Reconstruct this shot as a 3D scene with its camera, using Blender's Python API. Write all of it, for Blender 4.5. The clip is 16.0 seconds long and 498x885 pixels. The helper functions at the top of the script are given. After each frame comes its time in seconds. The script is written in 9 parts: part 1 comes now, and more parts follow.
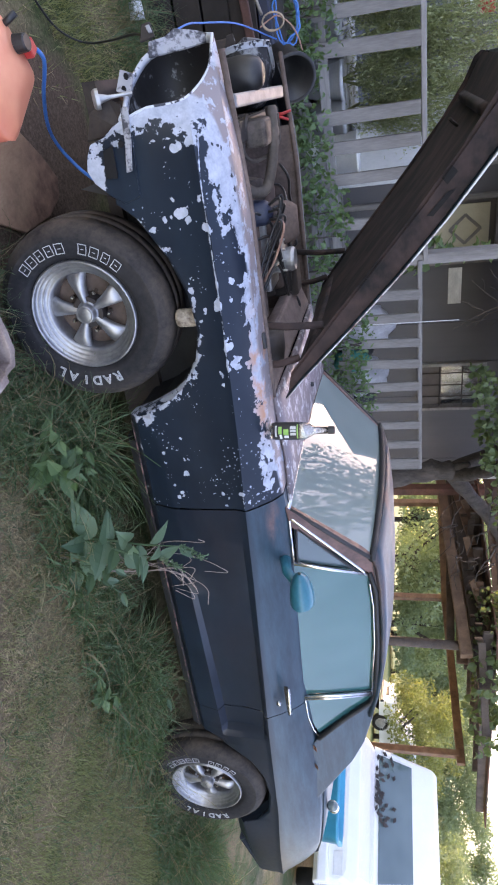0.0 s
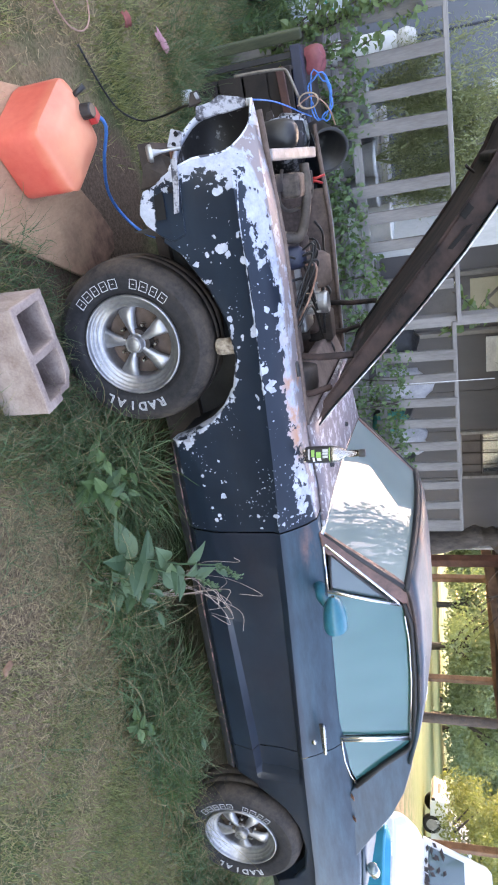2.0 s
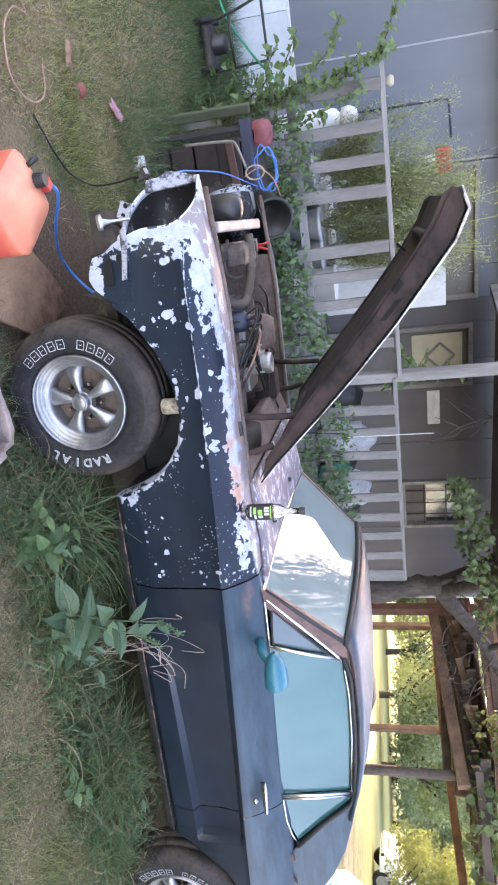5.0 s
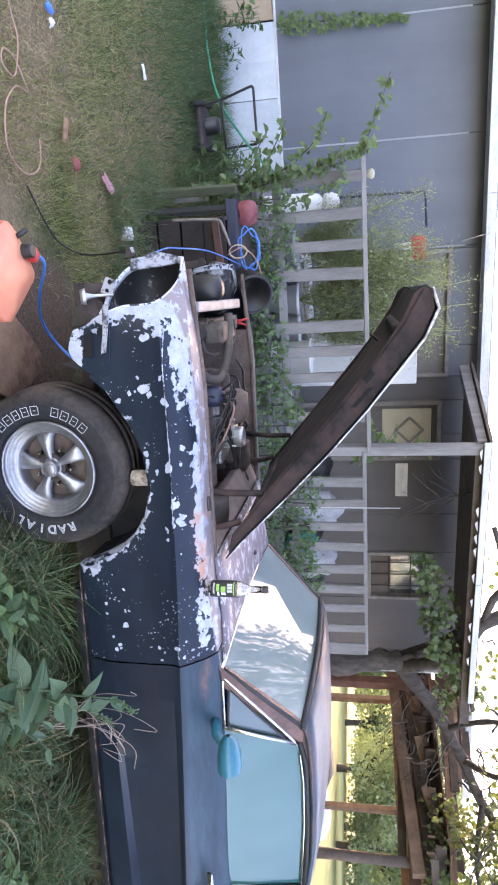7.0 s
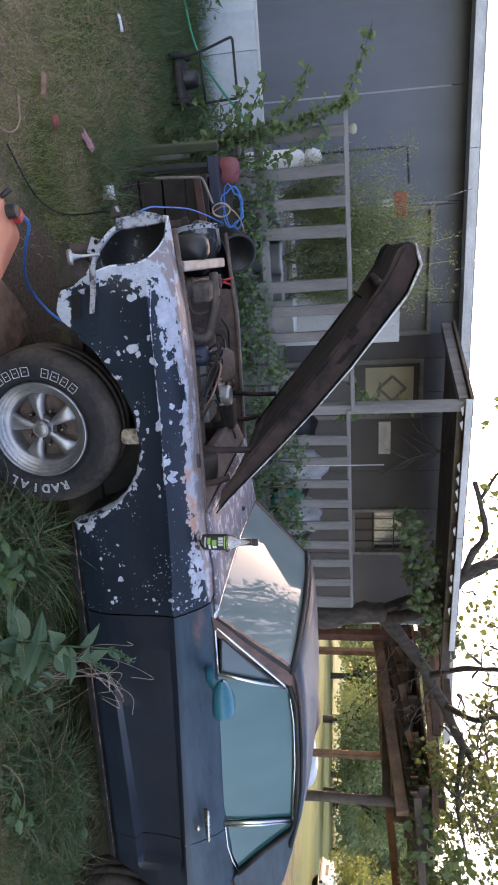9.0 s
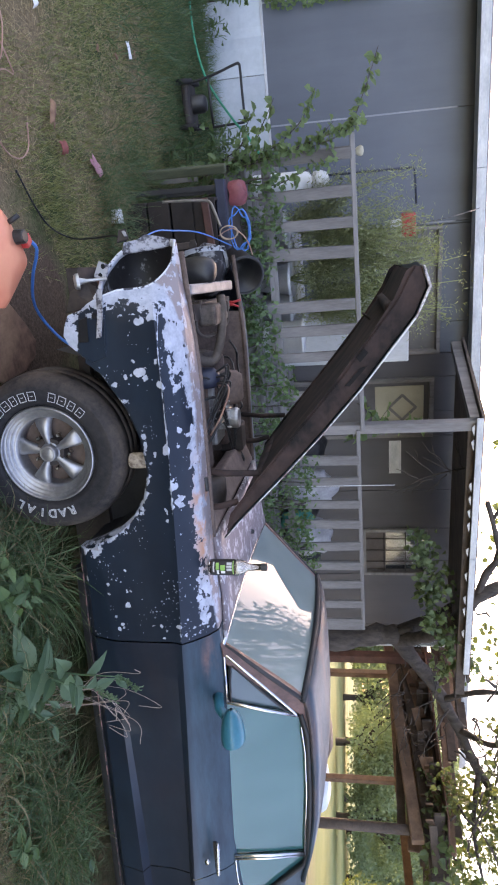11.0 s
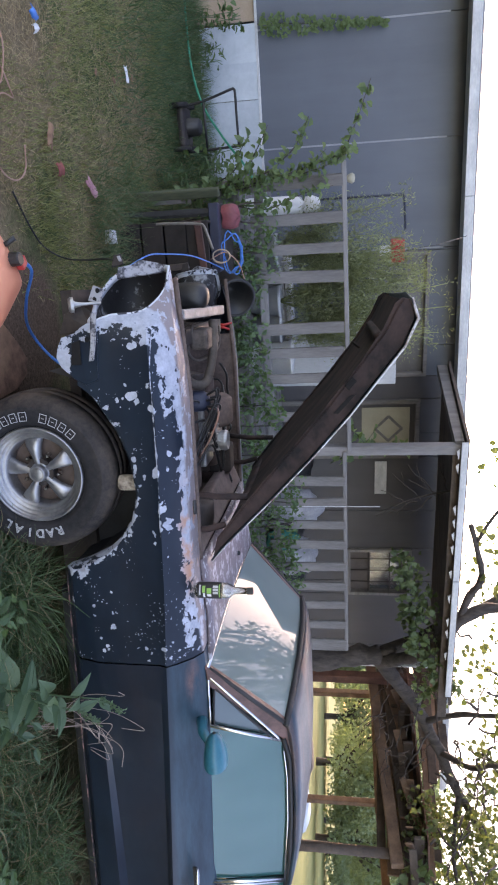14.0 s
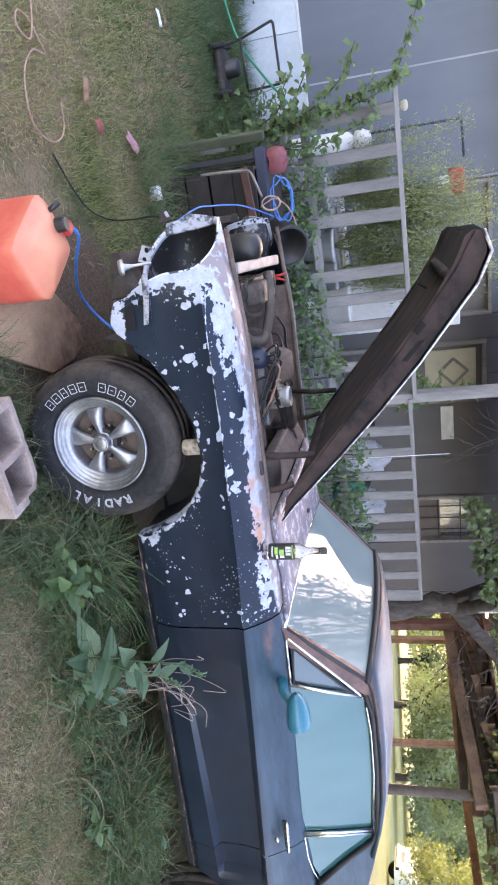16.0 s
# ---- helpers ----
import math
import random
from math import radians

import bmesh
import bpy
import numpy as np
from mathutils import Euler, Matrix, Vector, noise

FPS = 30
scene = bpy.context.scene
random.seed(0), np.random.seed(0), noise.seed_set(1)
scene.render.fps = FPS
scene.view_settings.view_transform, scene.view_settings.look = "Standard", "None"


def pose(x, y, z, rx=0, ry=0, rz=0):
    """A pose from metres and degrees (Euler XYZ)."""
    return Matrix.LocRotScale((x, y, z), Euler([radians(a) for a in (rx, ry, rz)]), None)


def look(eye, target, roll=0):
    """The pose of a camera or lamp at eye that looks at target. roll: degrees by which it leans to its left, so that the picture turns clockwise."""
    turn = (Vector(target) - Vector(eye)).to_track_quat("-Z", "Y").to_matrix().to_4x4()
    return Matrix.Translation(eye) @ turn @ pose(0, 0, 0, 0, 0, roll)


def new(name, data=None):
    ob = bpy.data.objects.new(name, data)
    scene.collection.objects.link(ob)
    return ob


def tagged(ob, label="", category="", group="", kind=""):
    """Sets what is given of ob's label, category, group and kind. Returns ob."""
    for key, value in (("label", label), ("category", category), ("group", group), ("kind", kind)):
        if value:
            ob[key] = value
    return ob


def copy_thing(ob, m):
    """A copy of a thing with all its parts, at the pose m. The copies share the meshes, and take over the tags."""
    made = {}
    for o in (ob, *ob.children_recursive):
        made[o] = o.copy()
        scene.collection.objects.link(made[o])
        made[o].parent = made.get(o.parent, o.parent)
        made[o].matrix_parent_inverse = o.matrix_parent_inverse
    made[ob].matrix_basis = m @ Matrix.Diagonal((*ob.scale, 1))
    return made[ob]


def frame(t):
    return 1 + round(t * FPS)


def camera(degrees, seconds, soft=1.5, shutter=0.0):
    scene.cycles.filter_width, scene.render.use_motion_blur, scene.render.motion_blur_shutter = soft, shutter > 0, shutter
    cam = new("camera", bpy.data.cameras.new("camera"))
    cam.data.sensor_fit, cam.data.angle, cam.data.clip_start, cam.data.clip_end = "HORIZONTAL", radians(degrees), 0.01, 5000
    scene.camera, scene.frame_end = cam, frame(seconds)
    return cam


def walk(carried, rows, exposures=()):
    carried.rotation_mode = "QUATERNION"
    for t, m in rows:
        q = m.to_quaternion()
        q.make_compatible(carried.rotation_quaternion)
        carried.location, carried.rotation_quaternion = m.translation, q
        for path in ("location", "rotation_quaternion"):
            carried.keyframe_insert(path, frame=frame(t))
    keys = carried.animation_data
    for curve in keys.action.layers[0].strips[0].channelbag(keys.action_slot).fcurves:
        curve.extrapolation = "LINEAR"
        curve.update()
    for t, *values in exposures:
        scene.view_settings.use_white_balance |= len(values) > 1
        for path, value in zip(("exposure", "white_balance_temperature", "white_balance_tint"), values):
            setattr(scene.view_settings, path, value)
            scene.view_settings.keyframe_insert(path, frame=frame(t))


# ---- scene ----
cam = camera(41.9, 16.0, 2.0)
# stops, kelvin, tint
EXPOSURES = [(0.0, 2.82, 7130, 33), (0.7, 3.07, 7130, 33), (1.5, 3.27, 7300, 29), (3.2, 3.27, 7200, 31), (5.5, 3.5, 7420, 33), (7.0, 3.34, 7240, 34), (8.0, 3.07, 7240, 33), (8.5, 2.52, 7240, 31), (9.0, 2.33, 7240, 30), (11.5, 2.8, 7240, 33), (12.5, 2.87, 7240, 33), (13.5, 2.57, 7240, 33), (14.0, 2.52, 7240, 32), (14.5, 2.6, 7240, 33), (15.2, 2.97, 7240, 33), (16.0, 3.32, 7240, 33)]
PATH = [
    (0, (-1.035, -2.036, 1.489), (0.198, -0.534, 1.017), 89.1),
    (0.5, (-0.975, -2.132, 1.505), (0.162, -0.588, 0.935), 90.9),
    (1, (-0.919, -2.253, 1.543), (0.107, -0.631, 0.981), 87.1),
    (1.5, (-0.903, -2.289, 1.547), (0.03, -0.622, 0.953), 85.6),
    (2, (-0.914, -2.28, 1.551), (0.092, -0.656, 0.958), 87.5),
    (2.5, (-0.946, -2.261, 1.576), (0.078, -0.635, 1.024), 86.4),
    (3, (-0.976, -2.273, 1.59), (0.026, -0.613, 1.1), 87.5),
    (3.2, (-0.98, -2.274, 1.594), (0.037, -0.623, 1.107), 87.9),
    (5.3, (-0.997, -2.309, 1.61), (-0.136, -0.551, 1.198), 87.0),
    (5.5, (-1.025, -2.3, 1.618), (-0.231, -0.504, 1.24), 88.3),
    (6, (-1.061, -2.281, 1.629), (-0.321, -0.455, 1.281), 89.8),
    (6.5, (-1.067, -2.281, 1.621), (-0.317, -0.46, 1.269), 89.8),
    (7, (-1.076, -2.293, 1.618), (-0.311, -0.479, 1.27), 89.4),
    (7.5, (-1.091, -2.302, 1.622), (-0.362, -0.471, 1.28), 89.2),
    (8, (-1.097, -2.314, 1.62), (-0.348, -0.488, 1.298), 89.5),
    (8.5, (-1.097, -2.339, 1.626), (-0.328, -0.514, 1.345), 88.7),
    (9, (-1.086, -2.365, 1.61), (-0.211, -0.592, 1.31), 89.0),
    (9.2, (-1.077, -2.373, 1.607), (-0.172, -0.615, 1.306), 88.4),
    (11.3, (-1.091, -2.325, 1.613), (-0.291, -0.52, 1.294), 88.1),
    (11.5, (-1.083, -2.344, 1.608), (-0.301, -0.529, 1.302), 87.7),
    (12, (-1.088, -2.337, 1.606), (-0.345, -0.507, 1.293), 87.3),
    (12.5, (-1.092, -2.329, 1.606), (-0.362, -0.495, 1.287), 87.6),
    (13, (-1.109, -2.326, 1.602), (-0.378, -0.491, 1.286), 88.2),
    (13.5, (-1.131, -2.335, 1.606), (-0.395, -0.498, 1.316), 88.9),
    (14, (-1.14, -2.34, 1.606), (-0.358, -0.522, 1.32), 89.4),
    (14.5, (-1.136, -2.326, 1.602), (-0.373, -0.501, 1.305), 88.5),
    (15, (-1.131, -2.304, 1.599), (-0.362, -0.485, 1.282), 88.8),
    (15.5, (-1.133, -2.271, 1.598), (-0.297, -0.49, 1.235), 87.7),
    (16, (-1.118, -2.244, 1.564), (-0.228, -0.515, 1.095), 86.6),
]
walk(cam, [(t, look(eye, target, roll)) for t, eye, target, roll in PATH], EXPOSURES)

# ---- sky and sun ----
world = bpy.data.worlds.new("evening_sky")
scene.world = world
world.use_nodes = True
wn = world.node_tree
sky = wn.nodes.new("ShaderNodeTexSky")
sky.sky_type = "NISHITA"
sky.sun_disc = False
sky.sun_elevation, sky.sun_rotation = radians(14), radians(9)
sky.air_density, sky.dust_density, sky.ozone_density = 1.0, 2.2, 1.0
wn.nodes["Background"].inputs[1].default_value = 0.15
wn.links.new(sky.outputs[0], wn.nodes["Background"].inputs[0])
sun = new("sun", bpy.data.lights.new("sun", "SUN"))
sun.data.energy, sun.data.angle, sun.data.color = 1.2, radians(6), (1.0, 0.93, 0.82)
sun.matrix_world = look((4.75, 30, 7.57), (0, 0, 0))


# ---- helpers ----
def lerp(a, b, t):
    return a + (b - a) * t


def curve_at(pts, x):
    """Height of a polyline given by (x, y) pairs."""
    return float(np.interp(x, [p[0] for p in pts], [p[1] for p in pts]))


def part(name, bm, material, parent, label="", smooth=False, mods=()):
    me = bpy.data.meshes.new(name)
    bm.to_mesh(me)
    bm.free()
    ob = new(name, me)
    for m in (material if isinstance(material, (list, tuple)) else [material]):
        me.materials.append(m)
    if smooth:
        me.shade_smooth()
    ob.parent = parent
    if label:
        ob["label"] = label
    for kind, settings in mods:
        md = ob.modifiers.new(kind.lower(), kind)
        for k, v in settings.items():
            if k == "width":
                md.width = v
            elif k == "segments":
                md.segments = v
            elif k == "thickness":
                md.thickness = v
            elif k == "offset":
                md.offset = v
    return ob


BEVEL = lambda w, n=2: ("BEVEL", {"width": w, "segments": n})
SOLID = lambda t, o=-1: ("SOLIDIFY", {"thickness": t, "offset": o})


def thing(name, m, label, category, group="", kind=""):
    ob = new(name)
    ob.empty_display_size = 0.1
    ob.matrix_world = m
    return tagged(ob, label, category, group, kind)


def solo(name, bm, material, m, label, category, group="", kind="", smooth=False, mods=()):
    ob = part(name, bm, material, None, label, smooth, mods)
    ob.matrix_world = m
    return tagged(ob, label, category, group, kind)


ID = Matrix.Identity(4)


def box(bm, c, s, m=None):
    """A box with centre c and size s."""
    r = bmesh.ops.create_cube(bm, size=1)
    t = Matrix.Translation(c) @ (m or ID) @ Matrix.Diagonal((*s, 1))
    bmesh.ops.transform(bm, matrix=t, verts=r["verts"])
    return bm


def B():
    return bmesh.new()


def tube(bm, pts, r, n=8, cap=True):
    """A round tube along pts; r is one radius or one for each point."""
    pts = [Vector(p) for p in pts]
    rs = r if isinstance(r, (list, tuple)) else [r] * len(pts)
    rings = []
    ref = None
    for i, p in enumerate(pts):
        d = (pts[min(i + 1, len(pts) - 1)] - pts[max(i - 1, 0)])
        d = d.normalized() if d.length > 1e-9 else Vector((0, 0, 1))
        if ref is None:
            ref = Vector((0, 0, 1)) if abs(d.z) < 0.9 else Vector((1, 0, 0))
        a = d.cross(ref)
        if a.length < 1e-4:
            a = d.cross(Vector((0.3, 1, 0.2)))
        a.normalize()
        b = a.cross(d).normalized()
        ref = b
        rings.append([bm.verts.new(p + (a * math.cos(k * math.tau / n) + b * math.sin(k * math.tau / n)) * rs[i]) for k in range(n)])
    for i in range(len(rings) - 1):
        for k in range(n):
            bm.faces.new((rings[i][k], rings[i][(k + 1) % n], rings[i + 1][(k + 1) % n], rings[i + 1][k]))
    if cap:
        bm.faces.new(rings[0][::-1])
        bm.faces.new(rings[-1])
    return bm


def lathe(bm, prof, n=32, axis="z", m=None):
    """Turns the profile (radius, height) round an axis."""
    rings = []
    for r, h in prof:
        ring = []
        for k in range(n):
            a = k * math.tau / n
            p = (r * math.cos(a), r * math.sin(a), h)
            if axis == "y":
                p = (p[0], h, p[1])
            elif axis == "x":
                p = (h, p[0], p[1])
            p = Vector(p)
            ring.append(bm.verts.new(m @ p if m else p))
        rings.append(ring)
    for i in range(len(rings) - 1):
        for k in range(n):
            bm.faces.new((rings[i][k], rings[i][(k + 1) % n], rings[i + 1][(k + 1) % n], rings[i + 1][k]))
    if prof[0][0] > 1e-4:
        pass
    return bm


def sheet(bm, rows):
    """A quad surface through rows of points."""
    vs = [[bm.verts.new(p) for p in row] for row in rows]
    for i in range(len(vs) - 1):
        for j in range(len(vs[i]) - 1):
            bm.faces.new((vs[i][j], vs[i][j + 1], vs[i + 1][j + 1], vs[i + 1][j]))
    return vs


def plate(bm, pts, d):
    """A flat polygon with thickness: pts moved by d make the other side."""
    a = [bm.verts.new(p) for p in pts]
    b = [bm.verts.new(Vector(p) + Vector(d)) for p in pts]
    bm.faces.new(a)
    bm.faces.new(b[::-1])
    n = len(a)
    for i in range(n):
        bm.faces.new((a[(i + 1) % n], a[i], b[i], b[(i + 1) % n]))
    return bm


def arc(pts, n=6):
    """Smooth curve through points (Catmull-Rom)."""
    p = [Vector(q) for q in pts]
    p = [p[0] * 2 - p[1]] + p + [p[-1] * 2 - p[-2]]
    out = []
    for i in range(1, len(p) - 2):
        for k in range(n):
            t = k / n
            a, b, c, d = p[i - 1], p[i], p[i + 1], p[i + 2]
            out.append(0.5 * ((2 * b) + (c - a) * t + (2 * a - 5 * b + 4 * c - d) * t * t + (3 * b - a - 3 * c + d) * t ** 3))
    return out + [p[-2]]


# ---- materials ----
class Nodes:
    """Short hand for a node material."""

    def __init__(self, name):
        self.mat = bpy.data.materials.new(name)
        self.mat.use_nodes = True
        self.t = self.mat.node_tree
        self.p = self.t.nodes["Principled BSDF"]
        co = self.t.nodes.new("ShaderNodeTexCoord")
        self.obj = co.outputs["Object"]

    def link(self, a, b):
        self.t.links.new(a, b)

    def noise(self, scale, detail=4, rough=0.6, vec=None, stretch=None):
        n = self.t.nodes.new("ShaderNodeTexNoise")
        n.inputs["Scale"].default_value, n.inputs["Detail"].default_value, n.inputs["Roughness"].default_value = scale, detail, rough
        src = vec or self.obj
        if stretch:
            mp = self.t.nodes.new("ShaderNodeMapping")
            mp.inputs["Scale"].default_value = stretch
            self.link(src, mp.inputs[0])
            src = mp.outputs[0]
        self.link(src, n.inputs["Vector"])
        return n.outputs["Fac"]

    def voronoi(self, scale, feature="F1", stretch=None, wobble=0.0):
        n = self.t.nodes.new("ShaderNodeTexVoronoi")
        n.feature = feature
        n.inputs["Scale"].default_value = scale
        src = self.obj
        if stretch:
            mp = self.t.nodes.new("ShaderNodeMapping")
            mp.inputs["Scale"].default_value = stretch
            self.link(src, mp.inputs[0])
            src = mp.outputs[0]
        if wobble:
            nz = self.t.nodes.new("ShaderNodeTexNoise")
            nz.inputs["Scale"].default_value, nz.inputs["Detail"].default_value = scale * 1.6, 4
            self.link(src, nz.inputs["Vector"])
            mx = self.t.nodes.new("ShaderNodeVectorMath")
            mx.operation = "MULTIPLY_ADD"
            mx.inputs[1].default_value = (wobble / scale * 3,) * 3
            self.link(nz.outputs["Color"], mx.inputs[0])
            self.link(src, mx.inputs[2])
            src = mx.outputs[0]
        self.link(src, n.inputs["Vector"])
        return n.outputs["Distance"]

    def ramp(self, fac, a, b, ca=(0, 0, 0), cb=(1, 1, 1)):
        n = self.t.nodes.new("ShaderNodeValToRGB")
        n.color_ramp.elements[0].position, n.color_ramp.elements[1].position = a, b
        n.color_ramp.elements[0].color, n.color_ramp.elements[1].color = (*ca, 1), (*cb, 1)
        self.link(fac, n.inputs[0])
        return n.outputs[0]

    def math(self, op, a, b=0.0, clamp=False):
        n = self.t.nodes.new("ShaderNodeMath")
        n.operation, n.use_clamp = op, clamp
        for i, v in enumerate((a, b)):
            if isinstance(v, (int, float)):
                n.inputs[i].default_value = v
            else:
                self.link(v, n.inputs[i])
        return n.outputs[0]

    def mix(self, fac, a, b):
        n = self.t.nodes.new("ShaderNodeMix")
        n.data_type = "RGBA"
        for sock, v in ((n.inputs[0], fac), (n.inputs[6], a), (n.inputs[7], b)):
            if isinstance(v, (int, float)):
                sock.default_value = v
            elif isinstance(v, tuple):
                sock.default_value = (*v, 1)
            else:
                self.link(v, sock)
        return n.outputs[2]

    def xyz(self, vec=None):
        n = self.t.nodes.new("ShaderNodeSeparateXYZ")
        self.link(vec or self.obj, n.inputs[0])
        return n.outputs

    def base(self, c):
        if isinstance(c, tuple):
            self.p.inputs["Base Color"].default_value = (*c, 1)
        else:
            self.link(c, self.p.inputs["Base Color"])

    def set(self, rough=None, metal=None, spec=None):
        for k, v in (("Roughness", rough), ("Metallic", metal), ("Specular IOR Level", spec)):
            if v is None:
                continue
            if isinstance(v, (int, float)):
                self.p.inputs[k].default_value = v
            else:
                self.link(v, self.p.inputs[k])

    def bump(self, h, strength=0.3, dist=0.01):
        n = self.t.nodes.new("ShaderNodeBump")
        n.inputs["Strength"].default_value, n.inputs["Distance"].default_value = strength, dist
        self.link(h, n.inputs["Height"])
        self.link(n.outputs[0], self.p.inputs["Normal"])


def plain(name, c1, c2, scale=6.0, rough=0.6, metal=0.0, bump=0.15, stretch=None, fine=60.0, spread=(0.35, 0.65), dist=0.004):
    """A surface of two tones at a coarse scale, with fine grain and relief."""
    n = Nodes(name)
    big = n.noise(scale, 5, 0.6, stretch=stretch)
    small = n.noise(fine, 3, 0.6, stretch=stretch)
    f = n.math("ADD", n.math("MULTIPLY", big, 0.7), n.math("MULTIPLY", small, 0.3))
    n.base(n.ramp(f, spread[0], spread[1], c1, c2))
    n.set(rough=n.math("ADD", n.math("MULTIPLY", small, 0.2), rough - 0.1, True), metal=metal)
    n.bump(f, bump, dist)
    return n.mat


def ground_mat():
    n = Nodes("ground_soil_and_grass")
    x, y, z = n.xyz()
    big = n.noise(0.55, 5, 0.6)
    mid = n.noise(3.2, 6, 0.65)
    fine = n.noise(70, 4, 0.7)
    green = n.ramp(fine, 0.3, 0.75, (0.03, 0.05, 0.018), (0.11, 0.145, 0.055))
    straw = n.ramp(fine, 0.3, 0.72, (0.13, 0.095, 0.055), (0.34, 0.265, 0.155))
    yard = n.mix(n.ramp(n.math("ADD", n.math("MULTIPLY", big, 0.55), n.math("MULTIPLY", mid, 0.45)), 0.44, 0.56), green, straw)
    dirt = n.ramp(fine, 0.3, 0.7, (0.07, 0.045, 0.03), (0.19, 0.13, 0.09))
    bare = n.math("SUBTRACT", 1.0, n.math("MULTIPLY", n.math("ADD", n.math("MULTIPLY", x, x), n.math("MULTIPLY", y, y)), 1.6), True)
    wx, wy = n.math("SUBTRACT", x, 0.65), n.math("ADD", y, 0.95)
    trod = n.math("SUBTRACT", 1.0, n.math("ADD", n.math("MULTIPLY", n.math("MULTIPLY", wx, wx), 0.9), n.math("MULTIPLY", n.math("MULTIPLY", wy, wy), 5.0)), True)
    ox, oy = n.math("ADD", x, 0.42), n.math("SUBTRACT", y, 0.82)
    scraped = n.math("SUBTRACT", 1.0, n.math("MULTIPLY", n.math("ADD", n.math("MULTIPLY", ox, ox), n.math("MULTIPLY", oy, oy)), 3.5), True)
    bare = n.math("MAXIMUM", n.math("MAXIMUM", bare, scraped), n.math("MULTIPLY", trod, 0.5))
    yard = n.mix(n.ramp(n.math("MULTIPLY", bare, n.math("ADD", mid, 0.5)), 0.25, 0.6), yard, dirt)
    field = n.ramp(n.noise(0.08, 5, 0.6), 0.35, 0.65, (0.14, 0.17, 0.055), (0.29, 0.29, 0.115))
    far = n.ramp(n.math("MULTIPLY", n.math("ADD", n.math("MULTIPLY", x, 0.5), y), 0.02), 0.3, 0.42)
    n.base(n.mix(far, yard, field))
    n.set(rough=0.95, spec=0.2)
    n.bump(n.math("ADD", mid, n.math("MULTIPLY", fine, 0.5)), 0.6, 0.03)
    return n.mat


def siding_mat(name, dark, pale):
    n = Nodes(name)
    big = n.noise(0.9, 5, 0.6)
    streak = n.noise(3.0, 5, 0.6, stretch=(1, 1, 0.12))
    f = n.math("ADD", n.math("MULTIPLY", big, 0.5), n.math("MULTIPLY", streak, 0.5))
    n.base(n.ramp(f, 0.3, 0.7, dark, pale))
    n.set(rough=0.55)
    n.bump(n.noise(90, 3), 0.12, 0.003)
    return n.mat


